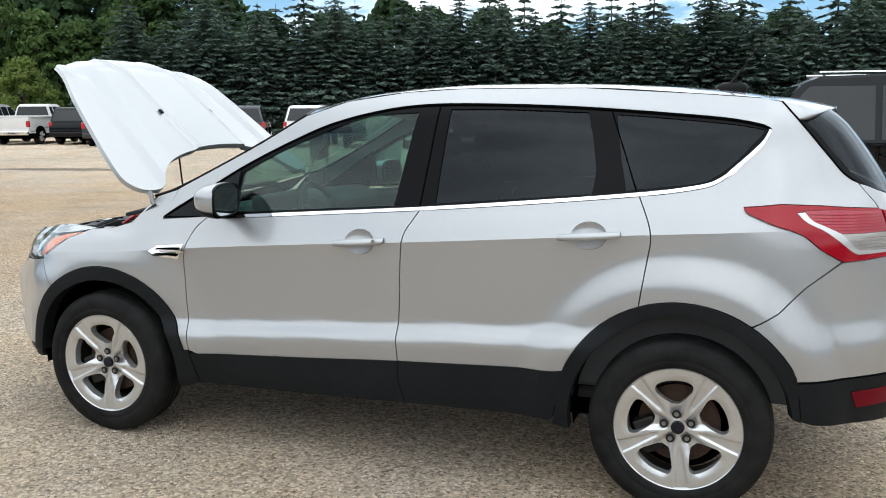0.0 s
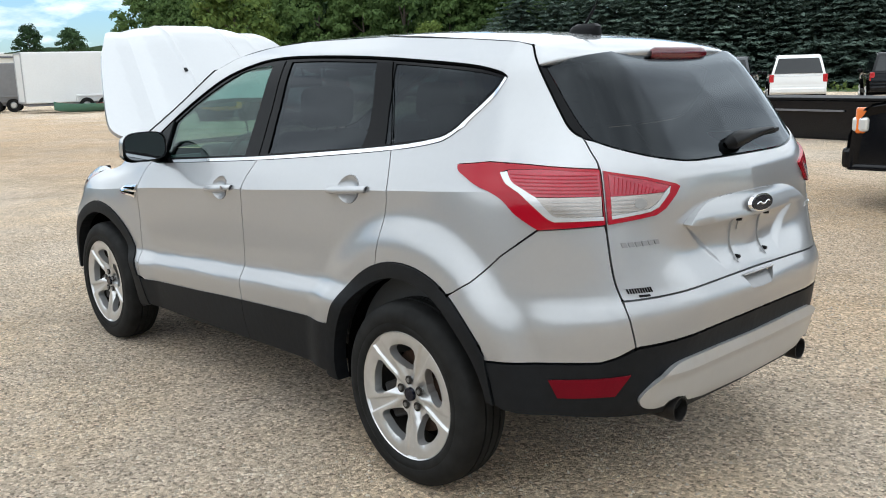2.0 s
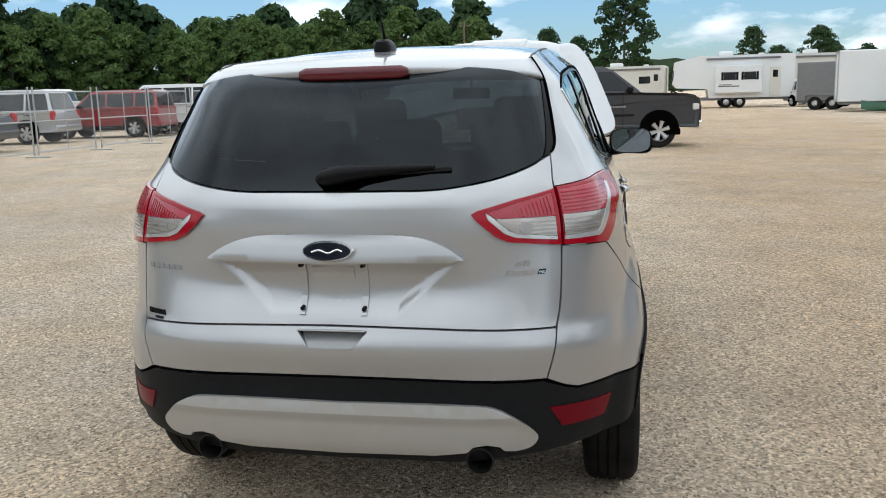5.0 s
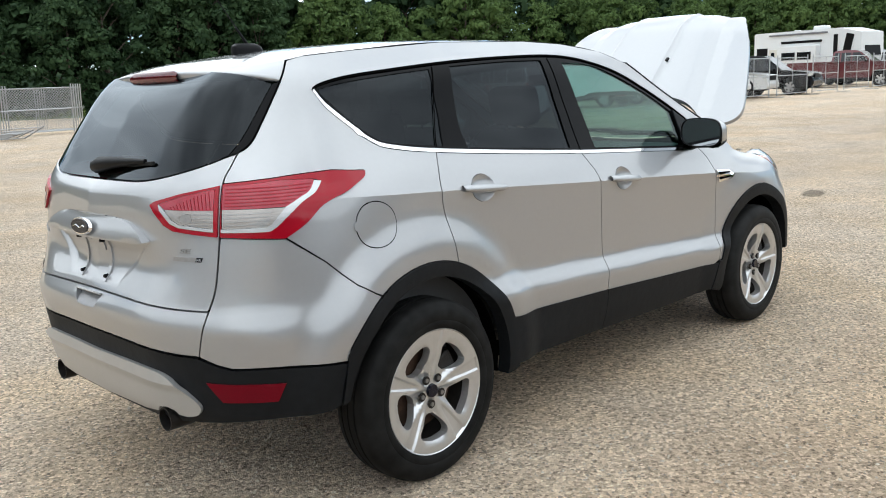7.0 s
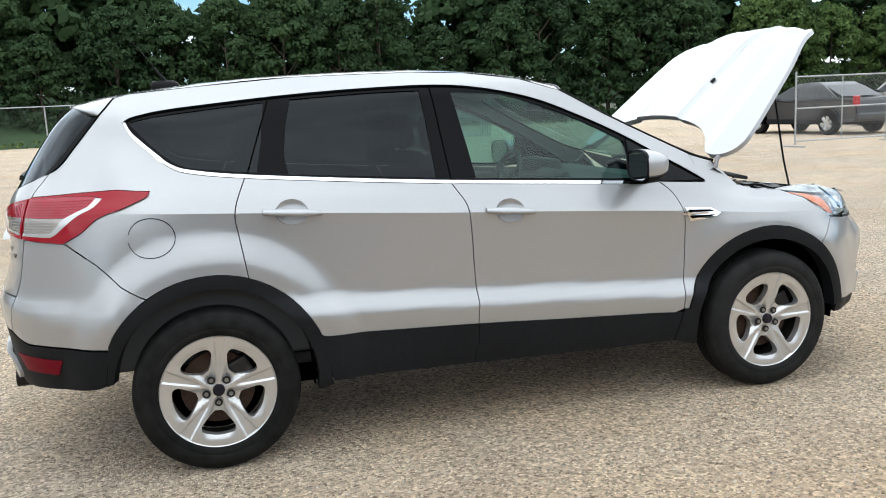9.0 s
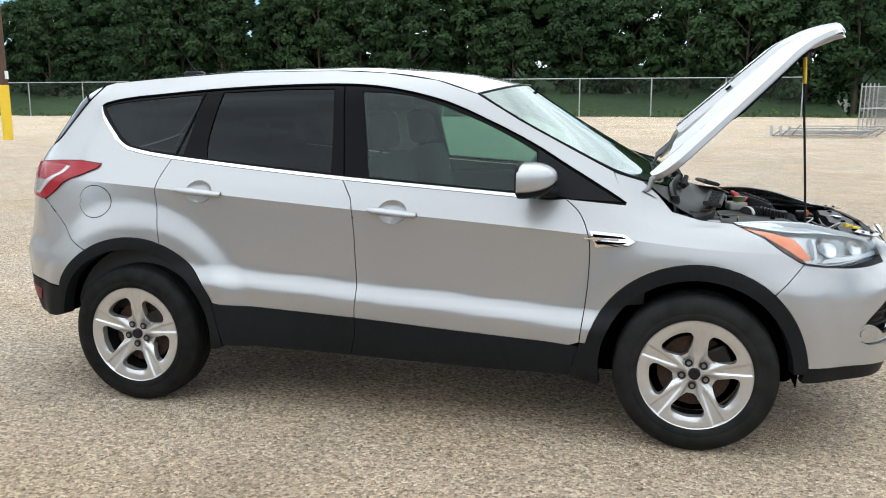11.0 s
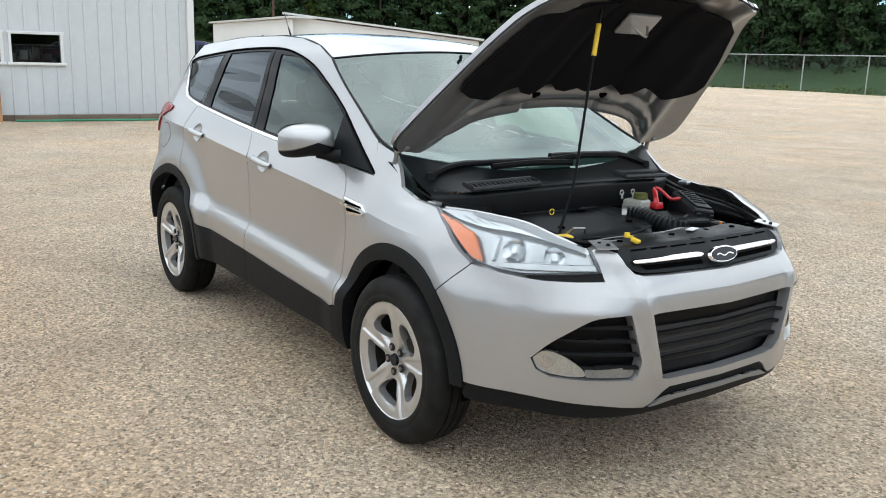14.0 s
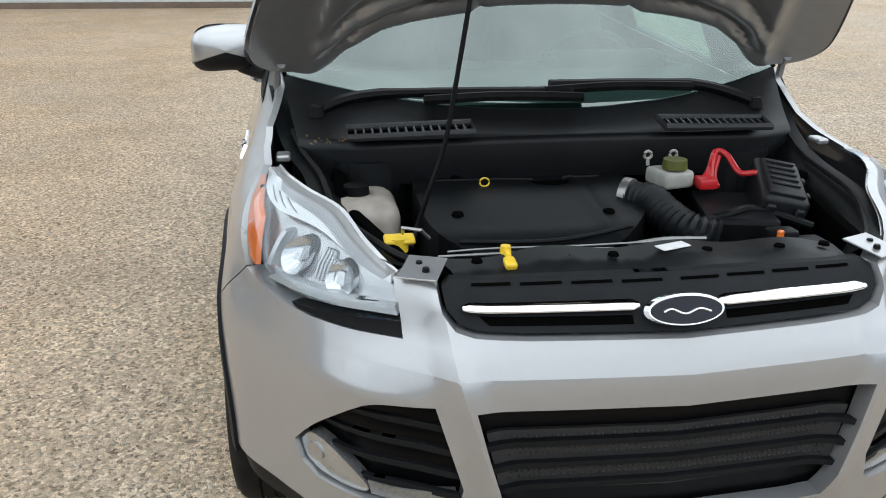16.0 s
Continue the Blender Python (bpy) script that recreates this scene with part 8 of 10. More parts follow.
def camper(x, y, heading, L, H, label, material, slide=True):
    t = thing("camper_trailer", label, "camper", at=pose(x, y, 0, 0, 0, heading))
    W = 2.4
    bm = bmesh.new()
    prof = [(-L / 2, .65), (-L / 2, H - .1), (-L / 2 + .15, H), (L / 2 - 1.6, H), (L / 2 - .1, H - .35), (L / 2, 1.6), (L / 2 - .25, 1.35), (L / 2 - 2.2, 1.25), (L / 2 - 2.3, .65)]
    A = [bm.verts.new((a, -W / 2, b)) for a, b in prof]; B = [bm.verts.new((a, W / 2, b)) for a, b in prof]
    for i in range(len(prof)):
        j = (i + 1) % len(prof)
        bm.faces.new((A[i], A[j], B[j], B[i]))
    bm.faces.new(A[::-1]); bm.faces.new(B)
    part("shell", bm, material, t)
    for s in (1, -1):
        f = s * (W / 2)
        if slide:
            sl = simple("slide_out", material, t, [(2.9, .5, 1.75, -.3, f + s * .2, 1.85, .03)])
            f2 = f + s * .45
            for px in (-1.0, .25):
                wn_ = simple("window", FAR_GLASS, sl, [(.75, .02, .5, px, f2 + s * .005, 2.05)])
                simple("shutter", BLACK, wn_, [(.14, .03, .52, px - .46, f2 + s * .006, 2.05), (.14, .03, .52, px + .46, f2 + s * .006, 2.05)])
            simple("stripe", GREY_SKIRT, sl, [(1.3, .012, .07, .3, f2 + s * .006, 1.4), (.8, .012, .05, .5, f2 + s * .006, 1.5)])
        else:
            for px in (-1.8, .6):
                simple("window", FAR_GLASS, t, [(.8, .02, .5, px, f + s * .008, 2.0)])
        dr = simple("entry_door", CREAM, t, [(.66, .03, 1.85, -2.6, f + s * .012, 1.65, .01)])
        simple("door_window", FAR_GLASS, dr, [(.3, .02, .45, -2.6, f + s * .03, 2.15)])
        simple("ladder", GALV, t, [(.04, .04, 2.0, -L / 2 - .06, f * .6, 1.8), (.04, .04, 2.0, -L / 2 - .06, f * .35, 1.8)] + [(.04, .55, .03, -L / 2 - .06, f * .475, 1.0 + .3 * k) for k in range(6)]) if s > 0 else None
        for ax in (-.45, .4):
            road_wheel(t, ax, s * (W / 2 - .12), .38, .22)
    simple("roof_unit", WHITE_METAL, t, [(.9, .7, .3, .4, 0, H + .13, .08)])
    simple("roof_vent", WHITE_METAL, t, [(.35, .35, .12, -1.8, .4, H + .05, .03)])
    simple("chassis", GREY_SKIRT, t, [(L * .8, W * .85, .2, -.6, 0, .6)])
    simple("front_cap", BLACK, t, [(.05, W * .7, .7, L / 2 - .02, 0, 2.2, .02, -8)])
    for s in (1, -1):
        simple("awning", GREY_SKIRT, t, [(4.6, .10, .12, -.6, s * (W / 2 + .05), H - .22, .03)])
    return t


camper(57.0, -8.6, 88, 7.6, 3.4, "white fifth-wheel camper with a slide-out and shuttered windows", WHITE_METAL)
camper(61.5, -14.8, 92, 8.6, 3.5, "cream camper parked behind the fifth-wheel", CREAM, False)
camper(62.0, -1.5, 80, 6.4, 3.0, "pale old camper standing far across the lot", CREAM, False)
fenced = camper(58.5, 21.4, -104, 8.4, 3.75, "white and black fifth-wheel camper behind the fence", WHITE_METAL)
for f in (1.215, -1.215):
    simple("dark_graphic", BLACK, fenced, [(.55, .03, 1.5, 3.2, f, 2.6, .01, 12), (.30, .03, 1.9, 2.3, f, 2.4, .01), (.9, .03, 1.2, -3.5, f, 2.1, .01), (3.2, .02, .16, -.3, f * 1.02, 3.0)])
vehicle("van", "minivan", WHITE_CAR, "white van parked between the trailers", 54.5, -13.6, 200, group="")

# boat on its trailer, canoe
boat = thing("motorboat", "maroon covered bass boat with a black outboard on a trailer", "boat", at=pose(33.0, -16.0, 0, 0, 0, -72))
bm = bmesh.new()
rows = []
for i in range(13):
    t = i / 12
    x = -2.4 + 4.8 * t
    w = 1.05 * (1 - max(0, (t - .55) / .45) ** 2.2)
    row = [(x, w * c, .62 + .42 * abs(c) ** .8 * (1 if c else 0) + .25 * t * t) for c in (-1, -.8, -.4, 0, .4, .8, 1)]
    rows.append(row)
bm.free()
loft(rows, BLACK_CAR, "hull", boat)
top_rows = [[(r[0][0], r[0][1] * (1 - k / 4) + r[-1][1] * k / 4, r[0][2] + .28 * math.sin(math.pi * k / 4) * (.6 + .6 * math.sin(3 * i / 12))) for k in range(5)] for i, r in enumerate(rows)]
loft(top_rows, CANVAS_RED, "boat_cover", boat)
bm = bmesh.new()
box(bm, .42, .36, .55, Matrix.Translation((-2.75, 0, 1.62)) @ Matrix.Rotation(radians(-14), 4, 'Y'), .12, 4)
box(bm, .22, .18, .9, Matrix.Translation((-2.70, 0, 1.0)) @ Matrix.Rotation(radians(-14), 4, 'Y'), .05)
box(bm, .45, .06, .12, Matrix.Translation((-2.85, 0, .62)), .02)
part("outboard_motor", bm, BLACK, boat, smooth=True)
simple("trailer_frame", GREY_SKIRT, boat, [(5.4, .08, .10, .3, .45, .48), (5.4, .08, .10, .3, -.45, .48), (.08, 1.9, .1, -.6, 0, .42), (.08, .08, .5, -1.9, .5, .25), (.08, .08, .5, -1.9, -.5, .25)])
for s in (1, -1):
    road_wheel(boat, -.6, s * .98, .32, .2)
canoe = thing("canoe", "red and green canoe lying on the gravel", "canoe", at=pose(40.3, -14.7, .02, 0, 0, -80))
for x0, x1, m_, nm in ((-2.4, .1, TEAL, "canoe_half"), (.1, 2.4, CANOE_RED, "canoe_half")):
    rows = []
    for i in range(11):
        x = x0 + (x1 - x0) * i / 10
        w = .45 * (1 - (abs(x) / 2.42) ** 2.5)
        rows.append([(x, w * math.sin(a), .42 - .40 * math.cos(a) * (1 if w > .02 else 1) + .16 * (abs(x) / 2.4) ** 4) for a in [radians(-90 + 18 * k) for k in range(11)]])
    loft(rows, m_, nm, canoe)

# skid steers
def skid_steer(x, y, heading, main, second, tracks, label):
    t = thing("skid_steer", label, "loader", at=pose(x, y, 0, 0, 0, heading))
    simple("chassis", main, t, [(2.0, .95, .75, -.1, 0, .75, .06), (.5, 1.5, 1.05, -1.0, 0, .95, .08)])
    simple("engine_cover", second, t, [(.45, 1.35, .95, -1.28, 0, 1.0, .08)])
    cabf = simple("cab_frame", BLACK, t, [(.07, .07, 1.15, -.55, .45, 1.5), (.07, .07, 1.15, -.55, -.45, 1.5), (.07, .07, 1.3, .62, .45, 1.45), (.07, .07, 1.3, .62, -.45, 1.45), (1.35, 1.05, .08, .03, 0, 2.06, .03)])
    simple("cab_glass", FAR_GLASS, cabf, [(1.05, .02, .8, .03, .44, 1.55), (1.05, .02, .8, .03, -.44, 1.55), (.02, .8, .8, -.55, 0, 1.6)])
    for s in (1, -1):
        arm = bmesh.new()
        tube(arm, [(-1.25, s * .72, 1.55), (-.2, s * .74, 1.42), (.9, s * .74, .95), (1.35, s * .74, .55)], [.11, .12, .10, .09], 6)
        part("lift_arm", arm, main, t)
        bm = bmesh.new(); rod(bm, (-.75, s * .72, .75), (.15, s * .73, 1.18), .045); part("hydraulic_ram", bm, STEEL, t)
        if tracks:
            bm = bmesh.new()
            loop_ = [(-1.0, .12), (.75, .12), (.95, .35), (.75, .62), (.2, .78), (-.8, .75), (-1.15, .40)]
            A = [bm.verts.new((a, s * .62, b)) for a, b in loop_]; B = [bm.verts.new((a, s * .95, b)) for a, b in loop_]
            for i in range(7):
                bm.faces.new((A[i], A[(i + 1) % 7], B[(i + 1) % 7], B[i]))
            bm.faces.new(A); bm.faces.new(B[::-1])
            for v in bm.verts:
                v.co.z -= .12
            part("track", bm, RUBBER, t)
        else:
            for ax in (-.62, .52):
                road_wheel(t, ax, s * .80, .42, .30, False)
    simple("bucket", GREY_SKIRT, t, [(.06, 1.8, .65, 1.35, 0, .42), (.65, 1.8, .05, 1.66, 0, .06), (.6, .05, .55, 1.62, .88, .32), (.6, .05, .55, 1.62, -.88, .32)])
    if not tracks:
        simple("sticker", BLUE_SIGN, t, [(.22, .012, .6, -.92, .756, 1.05), (.22, .012, .6, -.92, -.756, 1.05)])
        simple("stripe", RED_PLASTIC, t, [(.9, .01, .05, .2, .86, 1.28, 0, 18), (.9, .01, .05, .2, -.86, 1.28, 0, 18)])
    return t


skid_steer(20.4, -13.3, -60, MACHINE_WHITE, RUST_ORANGE, False, "white and orange skid steer on four black wheels")
skid_steer(24.8, -13.5, -58, MACHINE_YELLOW, GREY_SKIRT, True, "yellow tracked skid steer")
tank = thing("steel_bin", "low black steel bin on the gravel", "bin", at=pose(3.9, -14.8, 0, 0, 0, -10))
simple("bin_body", BLACK_CAR, tank, [(3.2, 1.2, .76, 0, 0, .385, .03)])
simple("bin_handle", GREY_SKIRT, tank, [(1.6, .05, .035, .1, .63, .56)])
simple("bin_rim", BLACK, tank, [(3.26, 1.26, .05, 0, 0, .78, .015)])
STREAKED = mat("streaked_grey_steel", (0.30, 0.29, 0.27), 0.6, 0.3, 0, 0.5, 9)
for (x, y, h, w, m_, lb) in ((10.0, -17.5, 1.12, .5, RUST, "rusty brown steel cabinet standing on legs"), (8.4, -18.3, 1.62, .95, STREAKED, "grey electrical cabinet with streaked front, standing on legs")):
    c = thing("steel_cabinet", lb, "cabinet", at=pose(x, y, 0, 0, 0, -62))
    simple("cabinet_box", m_, c, [(.5, w, h - .25, 0, 0, .2 + (h - .25) / 2, .015)])
    simple("lower_door", GREY_SKIRT, c, [(.02, w * .4, h * .35, -.26, w * .2, .42), (.012, w * .9, .02, -.257, 0, h * .55)])
    for a in (-.2, .2):
        for b in (-w / 2 + .05, w / 2 - .05):
            simple("leg", GREY_SKIRT, c, [(.04, .04, .22, a, b, .11)])

# wire fences: posts, rails and a real mesh of wires
OLD_WIRE = mat("dull_fence_wire", (0.085, 0.095, 0.085), 0.7, 0.3)
FENCE_WIRE = mat("fence_wire", (0.36, 0.37, 0.38), 0.5, 0.6)


def mesh_bay(L, H, z0, step, r):
    """One bay of diamond wire, in the local xz plane."""
    bm = bmesh.new()
    n = int((L + H) / step)
    for k in range(n + 1):
        for sg in (1, -1):
            a = k * step - H
            p0, p1 = (a, 0.0), (a + H, H)
            x0, x1 = max(p0[0], 0), min(p1[0], L)
            if x1 - x0 < .02:
                continue
            za, zb = x0 - a, x1 - a
            if sg < 0:
                x0, x1 = L - x0, L - x1
            A, B = Vector((x0, 0, z0 + za)), Vector((x1, 0, z0 + zb))
            d = (B - A).normalized()
            s = Vector((-d.z, 0, d.x)) * r
            vs = [bm.verts.new(p) for p in (A - s, B - s, B + s, A + s)]
            bm.faces.new(vs)
    return bm


def temp_panel():
    t = thing("fence_panel", "galvanised temporary wire fence panel on flat feet", "fence", "temporary fence panels")
    for x in (0.03, 2.97):
        bm = bmesh.new(); rod(bm, (x, 0, .06), (x, 0, 1.95), .024); part("post", bm, GALV, t, smooth=True)
    for z in (.15, 1.0, 1.82):
        bm = bmesh.new(); rod(bm, (.03, 0, z), (2.97, 0, z), .019, None, 8); part("rail", bm, GALV, t, smooth=True)
    bm = bmesh.new(); rod(bm, (1.5, 0, .15), (1.5, 0, 1.82), .015, None, 8); part("stay", bm, GALV, t, smooth=True)
    part("wire_mesh", mesh_bay(2.94, 1.67, .15, .11, .0028), FENCE_WIRE, t)
    simple("foot", GALV, t, [(.10, .75, .03, 0, 0, .015)])
    return t


fp = temp_panel()
line = [(14.0, 14.9), (30.0, 15.2), (48.0, 14.1), (84.0, 12.4)]
first = True
for a, b in zip(line, line[1:]):
    n = int(math.dist(a, b) / 3.05)
    h = math.degrees(math.atan2(b[1] - a[1], b[0] - a[0]))
    for k in range(n):
        m = pose(a[0] + (b[0] - a[0]) * k / n, a[1] + (b[1] - a[1]) * k / n, 0, 0, 0, h + (0.8 if k % 2 else -0.8))
        if first:
            fp.matrix_world = m
            first = False
        else:
            copy_thing(fp, m)

lot = thing("chain_link_fence", "tall chain-link fence along the woods", "fence")
fence_line = [(-60.0, 57.0), (10.0, 59.5)]
L_all = math.dist(*fence_line)
ux, uy = (fence_line[1][0] - fence_line[0][0]) / L_all, (fence_line[1][1] - fence_line[0][1]) / L_all
FH = 2.75
bays = int(L_all / 5.0)
bay_mesh = None
for k in range(bays + 1):
    x, y = fence_line[0][0] + ux * 5 * k, fence_line[0][1] + uy * 5 * k
    bm = bmesh.new(); rod(bm, (x, y, 0), (x, y, FH), .05, None, 8); part("post", bm, GALV, lot, smooth=True)
    if k < bays:
        bm = bmesh.new(); rod(bm, (x, y, FH - .05), (x + 5 * ux, y + 5 * uy, FH - .05), .035, None, 6); part("rail", bm, GALV, lot, smooth=True)
        if bay_mesh is None:
            ob = part("wire_mesh", mesh_bay(5.0, FH - .1, .05, .16, .0026), OLD_WIRE, lot)
            bay_mesh = ob.data
        else:
            ob = new("wire_mesh", bay_mesh); ob.parent = lot
        ob.matrix_world = pose(x, y, 0, 0, 0, math.degrees(math.atan2(uy, ux)))
# stacked loose panels by the fence
for k in range(5):
    copy_thing(fp, pose(8.2 + .22 * k, 31.8 + .35 * k, 0, 4, 0, 4 - 1.0 * k))
for k in range(3):
    copy_thing(fp, pose(5.0 + .3 * k, 30.6 - .2 * k, 0, 82 - 3 * k, 0, 2))

# utility pole with a yellow sleeve
pl = thing("utility_pole", "dark wooden utility pole with a yellow guard sleeve", "pole", at=pose(-21.95, 22.15, 0))
bm = bmesh.new(); rod(bm, (0, 0, 0), (0, 0, 11), .15, .11, 14); part("pole", bm, POLE_WOOD, pl, smooth=True)
bm = bmesh.new(); rod(bm, (0, 0, 0), (0, 0, 1.95), .175, .175, 16); part("guard_sleeve", bm, YELLOW, pl, "yellow plastic guard", smooth=True)
simple("tag", WHITE_METAL, pl, [(.02, .16, .28, .165, 0, 2.3)])

fp2 = thing("utility_pole", "tall grey utility pole across the lot", "pole", at=pose(99.2, 16.4, 0))
bm = bmesh.new(); rod(bm, (0, 0, 0), (0, 0, 9.7), .16, .11, 10); part("pole", bm, WOOD_DARK, fp2, smooth=True)
bm = bmesh.new(); box(bm, .1, 1.6, .1, Matrix.Translation((0, 0, 9.2))); part("crossarm", bm, WOOD_DARK, fp2)
# second pole and the sagging wire between the two
fp3 = thing("utility_pole", "weathered utility pole behind the far shed", "pole", at=pose(-78.1, 34.3, 0))
bm = bmesh.new(); rod(bm, (0, 0, 0), (0, 0, 7.3), .15, .11, 10); part("pole", bm, POLE_WOOD, fp3, smooth=True)
ow = thing("overhead_wire", "thin black overhead wire sagging between two poles", "wire")
bm = bmesh.new()
tube(bm, [tuple(Vector((-21.2, 21.0, 10.8)).lerp(Vector((-78.1, 34.3, 7.1)), k / 24) - Vector((0, 0, 5.6 * (k / 24) * (1 - k / 24)))) for k in range(25)], .016, 5)
part("wire", bm, GLOSS_BLACK, ow)
# white workshop
shop = thing("workshop", "white panelled metal workshop with a band of windows", "building", kind="structure")
SX, SY0, SY1, SH = -16.3, -16.0, 4.45, 4.4
wins = [(-4.12, -3.12), (-2.94, -1.94), (-1.76, -.77), (-.58, .43), (.59, 1.61)]
WZ0, WZ1 = 1.22, 1.82
wall_boxes = []
wall_boxes.append((.2, SY1 - SY0, WZ0 - .12, Matrix.Translation((SX - .1, (SY0 + SY1) / 2, .12 + (WZ0 - .12) / 2))))
wall_boxes.append((.2, SY1 - SY0, SH - WZ1, Matrix.Translation((SX - .1, (SY0 + SY1) / 2, (SH + WZ1) / 2))))
edges_y = [SY0] + [v for w in wins for v in w] + [SY1]
for a, b in zip(edges_y[0::2], edges_y[1::2]):
    wall_boxes.append((.2, b - a, WZ1 - WZ0, Matrix.Translation((SX - .1, (a + b) / 2, (WZ0 + WZ1) / 2))))
wall_boxes.append((10.0, .2, SH - .12, Matrix.Translation((SX - 5.2, SY1 - .1, .12 + (SH - .12) / 2))))
wall_boxes.append((10.0, .2, SH - .12, Matrix.Translation((SX - 5.2, SY0 + .1, .12 + (SH - .12) / 2))))
wall_boxes.append((.2, SY1 - SY0, SH - .12, Matrix.Translation((SX - 10.1, (SY0 + SY1) / 2, .12 + (SH - .12) / 2))))
for dims in wall_boxes:
    bm = bmesh.new(); box(bm, *dims); part("wall", bm, PANEL_WHITE, shop)
yy = SY0 + .1
while yy < SY1:
    inw = any(a - .06 < yy < b + .06 for a, b in wins)
    for z0, z1 in (((.14, WZ0 - .08), (WZ1 + .08, SH)) if inw else ((.14, SH),)):
        bm = bmesh.new(); box(bm, .022, .035, z1 - z0, Matrix.Translation((SX + .011, yy, (z0 + z1) / 2)), .006, 1)
        part("wall_rib", bm, PANEL_WHITE, shop)
    yy += .30
for a, b in wins:
    w = new("window"); w.parent = shop
    simple("window_frame", WHITE_METAL, w, [(.08, b - a + .10, .06, SX + .01, (a + b) / 2, WZ1 + .02, .01), (.10, b - a + .14, .06, SX + .02, (a + b) / 2, WZ0 - .02, .01), (.08, .06, WZ1 - WZ0, SX + .01, a, (WZ0 + WZ1) / 2, .01), (.08, .06, WZ1 - WZ0, SX + .01, b, (WZ0 + WZ1) / 2, .01)])
    bm = bmesh.new(); bm.faces.new([bm.verts.new(p) for p in ((SX - .06, a, WZ0), (SX - .06, b, WZ0), (SX - .06, b, WZ1), (SX - .06, a, WZ1))])
    part("pane", bm, glass("shop_pane", (0.35, 0.38, 0.38)) if "shop_pane" not in bpy.data.materials else bpy.data.materials["shop_pane"], w)
    for k in range(4):
        hgt = .14 + .07 * ((k * 7) % 3)
        simple("shelf_item", (GREY_SKIRT, WHITE_PLASTIC, WOOD_DARK)[k % 3], w, [(.2, .15, hgt, SX - .8, a + .15 + .24 * k, WZ0 + .05 + hgt / 2)])
    simple("shelf", WOOD_DARK, w, [(.4, b - a, .03, SX - .8, (a + b) / 2, WZ0 + .04), (.4, b - a, .03, SX - .8, (a + b) / 2, WZ0 + .38)])
simple("shop_interior", DARK_IN, shop, [(.1, 14, 3.2, SX - 2.2, -4, 1.7), (2.0, 14, .05, SX - 1.2, -4, .15)])
simple("corner_trim", WHITE_METAL, shop, [(.16, .16, SH, SX + .02, SY1 - .02, SH / 2 + .05, .01)])
simple("eaves", ROOF_METAL, shop, [(.5, SY1 - SY0 + .6, .16, SX + .10, (SY0 + SY1) / 2, SH + .05, .02)])
bm = bmesh.new()
vs = [bm.verts.new(p) for p in ((SX + .35, SY0 - .3, SH + .13), (SX + .35, SY1 + .3, SH + .13), (SX - 5.2, SY1 + .3, SH + 1.5), (SX - 5.2, SY0 - .3, SH + 1.5), (SX - 10.5, SY1 + .3, SH + .13), (SX - 10.5, SY0 - .3, SH + .13))]
bm.faces.new((vs[0], vs[1], vs[2], vs[3])); bm.faces.new((vs[3], vs[2], vs[4], vs[5])); bm.faces.new((vs[1], vs[4], vs[2])); bm.faces.new((vs[0], vs[3], vs[5]))
part("roof", bm, ROOF_METAL, shop)
simple("timber_base", WOOD_DARK, shop, [(.2, SY1 - SY0, .13, SX - .04, (SY0 + SY1) / 2, .062)])
ply = thing("plywood_sheet", "warm brown plywood sheet leaning on the white wall", "plywood board")
simple("sheet", WOOD_PLY, ply, [(.03, 1.08, .98, SX + .17, -.22, .475, 0, -8)])
hose = thing("garden_hose", "green hose and old timbers along the foot of the wall", "hose")
bm = bmesh.new(); tube(bm, bow([(SX + .35, .55, .03), (SX + .5, 1.4, .03), (SX + .42, 2.4, .03), (SX + .50, 3.1, .03), (SX + .56, 3.5, .03)], 6), .022, 6); tube(bm, bow([(SX + .45, 1.2, .04), (SX + .62, 2.2, .04), (SX + .55, 2.8, .03), (SX + .60, 3.3, .03)], 6), .022, 6)
part("hose_run", bm, GREEN_HOSE, hose, smooth=True)
tb = thing("timber_beam", "weathered timber lying at the foot of the wall", "timber")
simple("beam", WOOD_DARK, tb, [(.16, 3.1, .13, SX + .2, 2.1, .068, .01), (.12, 1.0, .10, SX + .36, 3.6, .052, .01)])

# low white shed with open bays
barn = thing("storage_shed", "long low white shed with open bays", "building", kind="structure")
M = pose(-55.7, 25.4, 0, 0, 0, 62)
BW, BD = 14.0, 12.0   # along the front, depth
doors_x = [(1.1, 4.4), (9.2, 11.2)]
bm = bmesh.new()
xs = [0.0] + [v for d in doors_x for v in d] + [BW]
for a, b in zip(xs[0::2], xs[1::2]):
    box(bm, b - a, .2, 3.0, M @ Matrix.Translation(((a + b) / 2, 0, 1.5)))
part("wall", bm, WHITE_METAL, barn)
bm = bmesh.new()
gp_ = [(0, 3.0), (BW, 3.0), (BW, 2.95), (0, 4.3)]
vs = [bm.verts.new(M @ Vector((a, sdy, b))) for sdy in (-.1, .1) for a, b in gp_]
bm.faces.new(vs[:4]); bm.faces.new(vs[4:][::-1])
for i in range(4):
    bm.faces.new((vs[i], vs[(i + 1) % 4], vs[4 + (i + 1) % 4], vs[4 + i]))
part("gable", bm, WHITE_METAL, barn)
bm = bmesh.new(); box(bm, .2, BD, 3.6, M @ Matrix.Translation((0, BD / 2, 1.8))); box(bm, .2, BD, 2.9, M @ Matrix.Translation((BW, BD / 2, 1.45))); box(bm, BW, .2, 3.0, M @ Matrix.Translation((BW / 2, BD, 1.5)))
part("wall", bm, CREAM, barn)
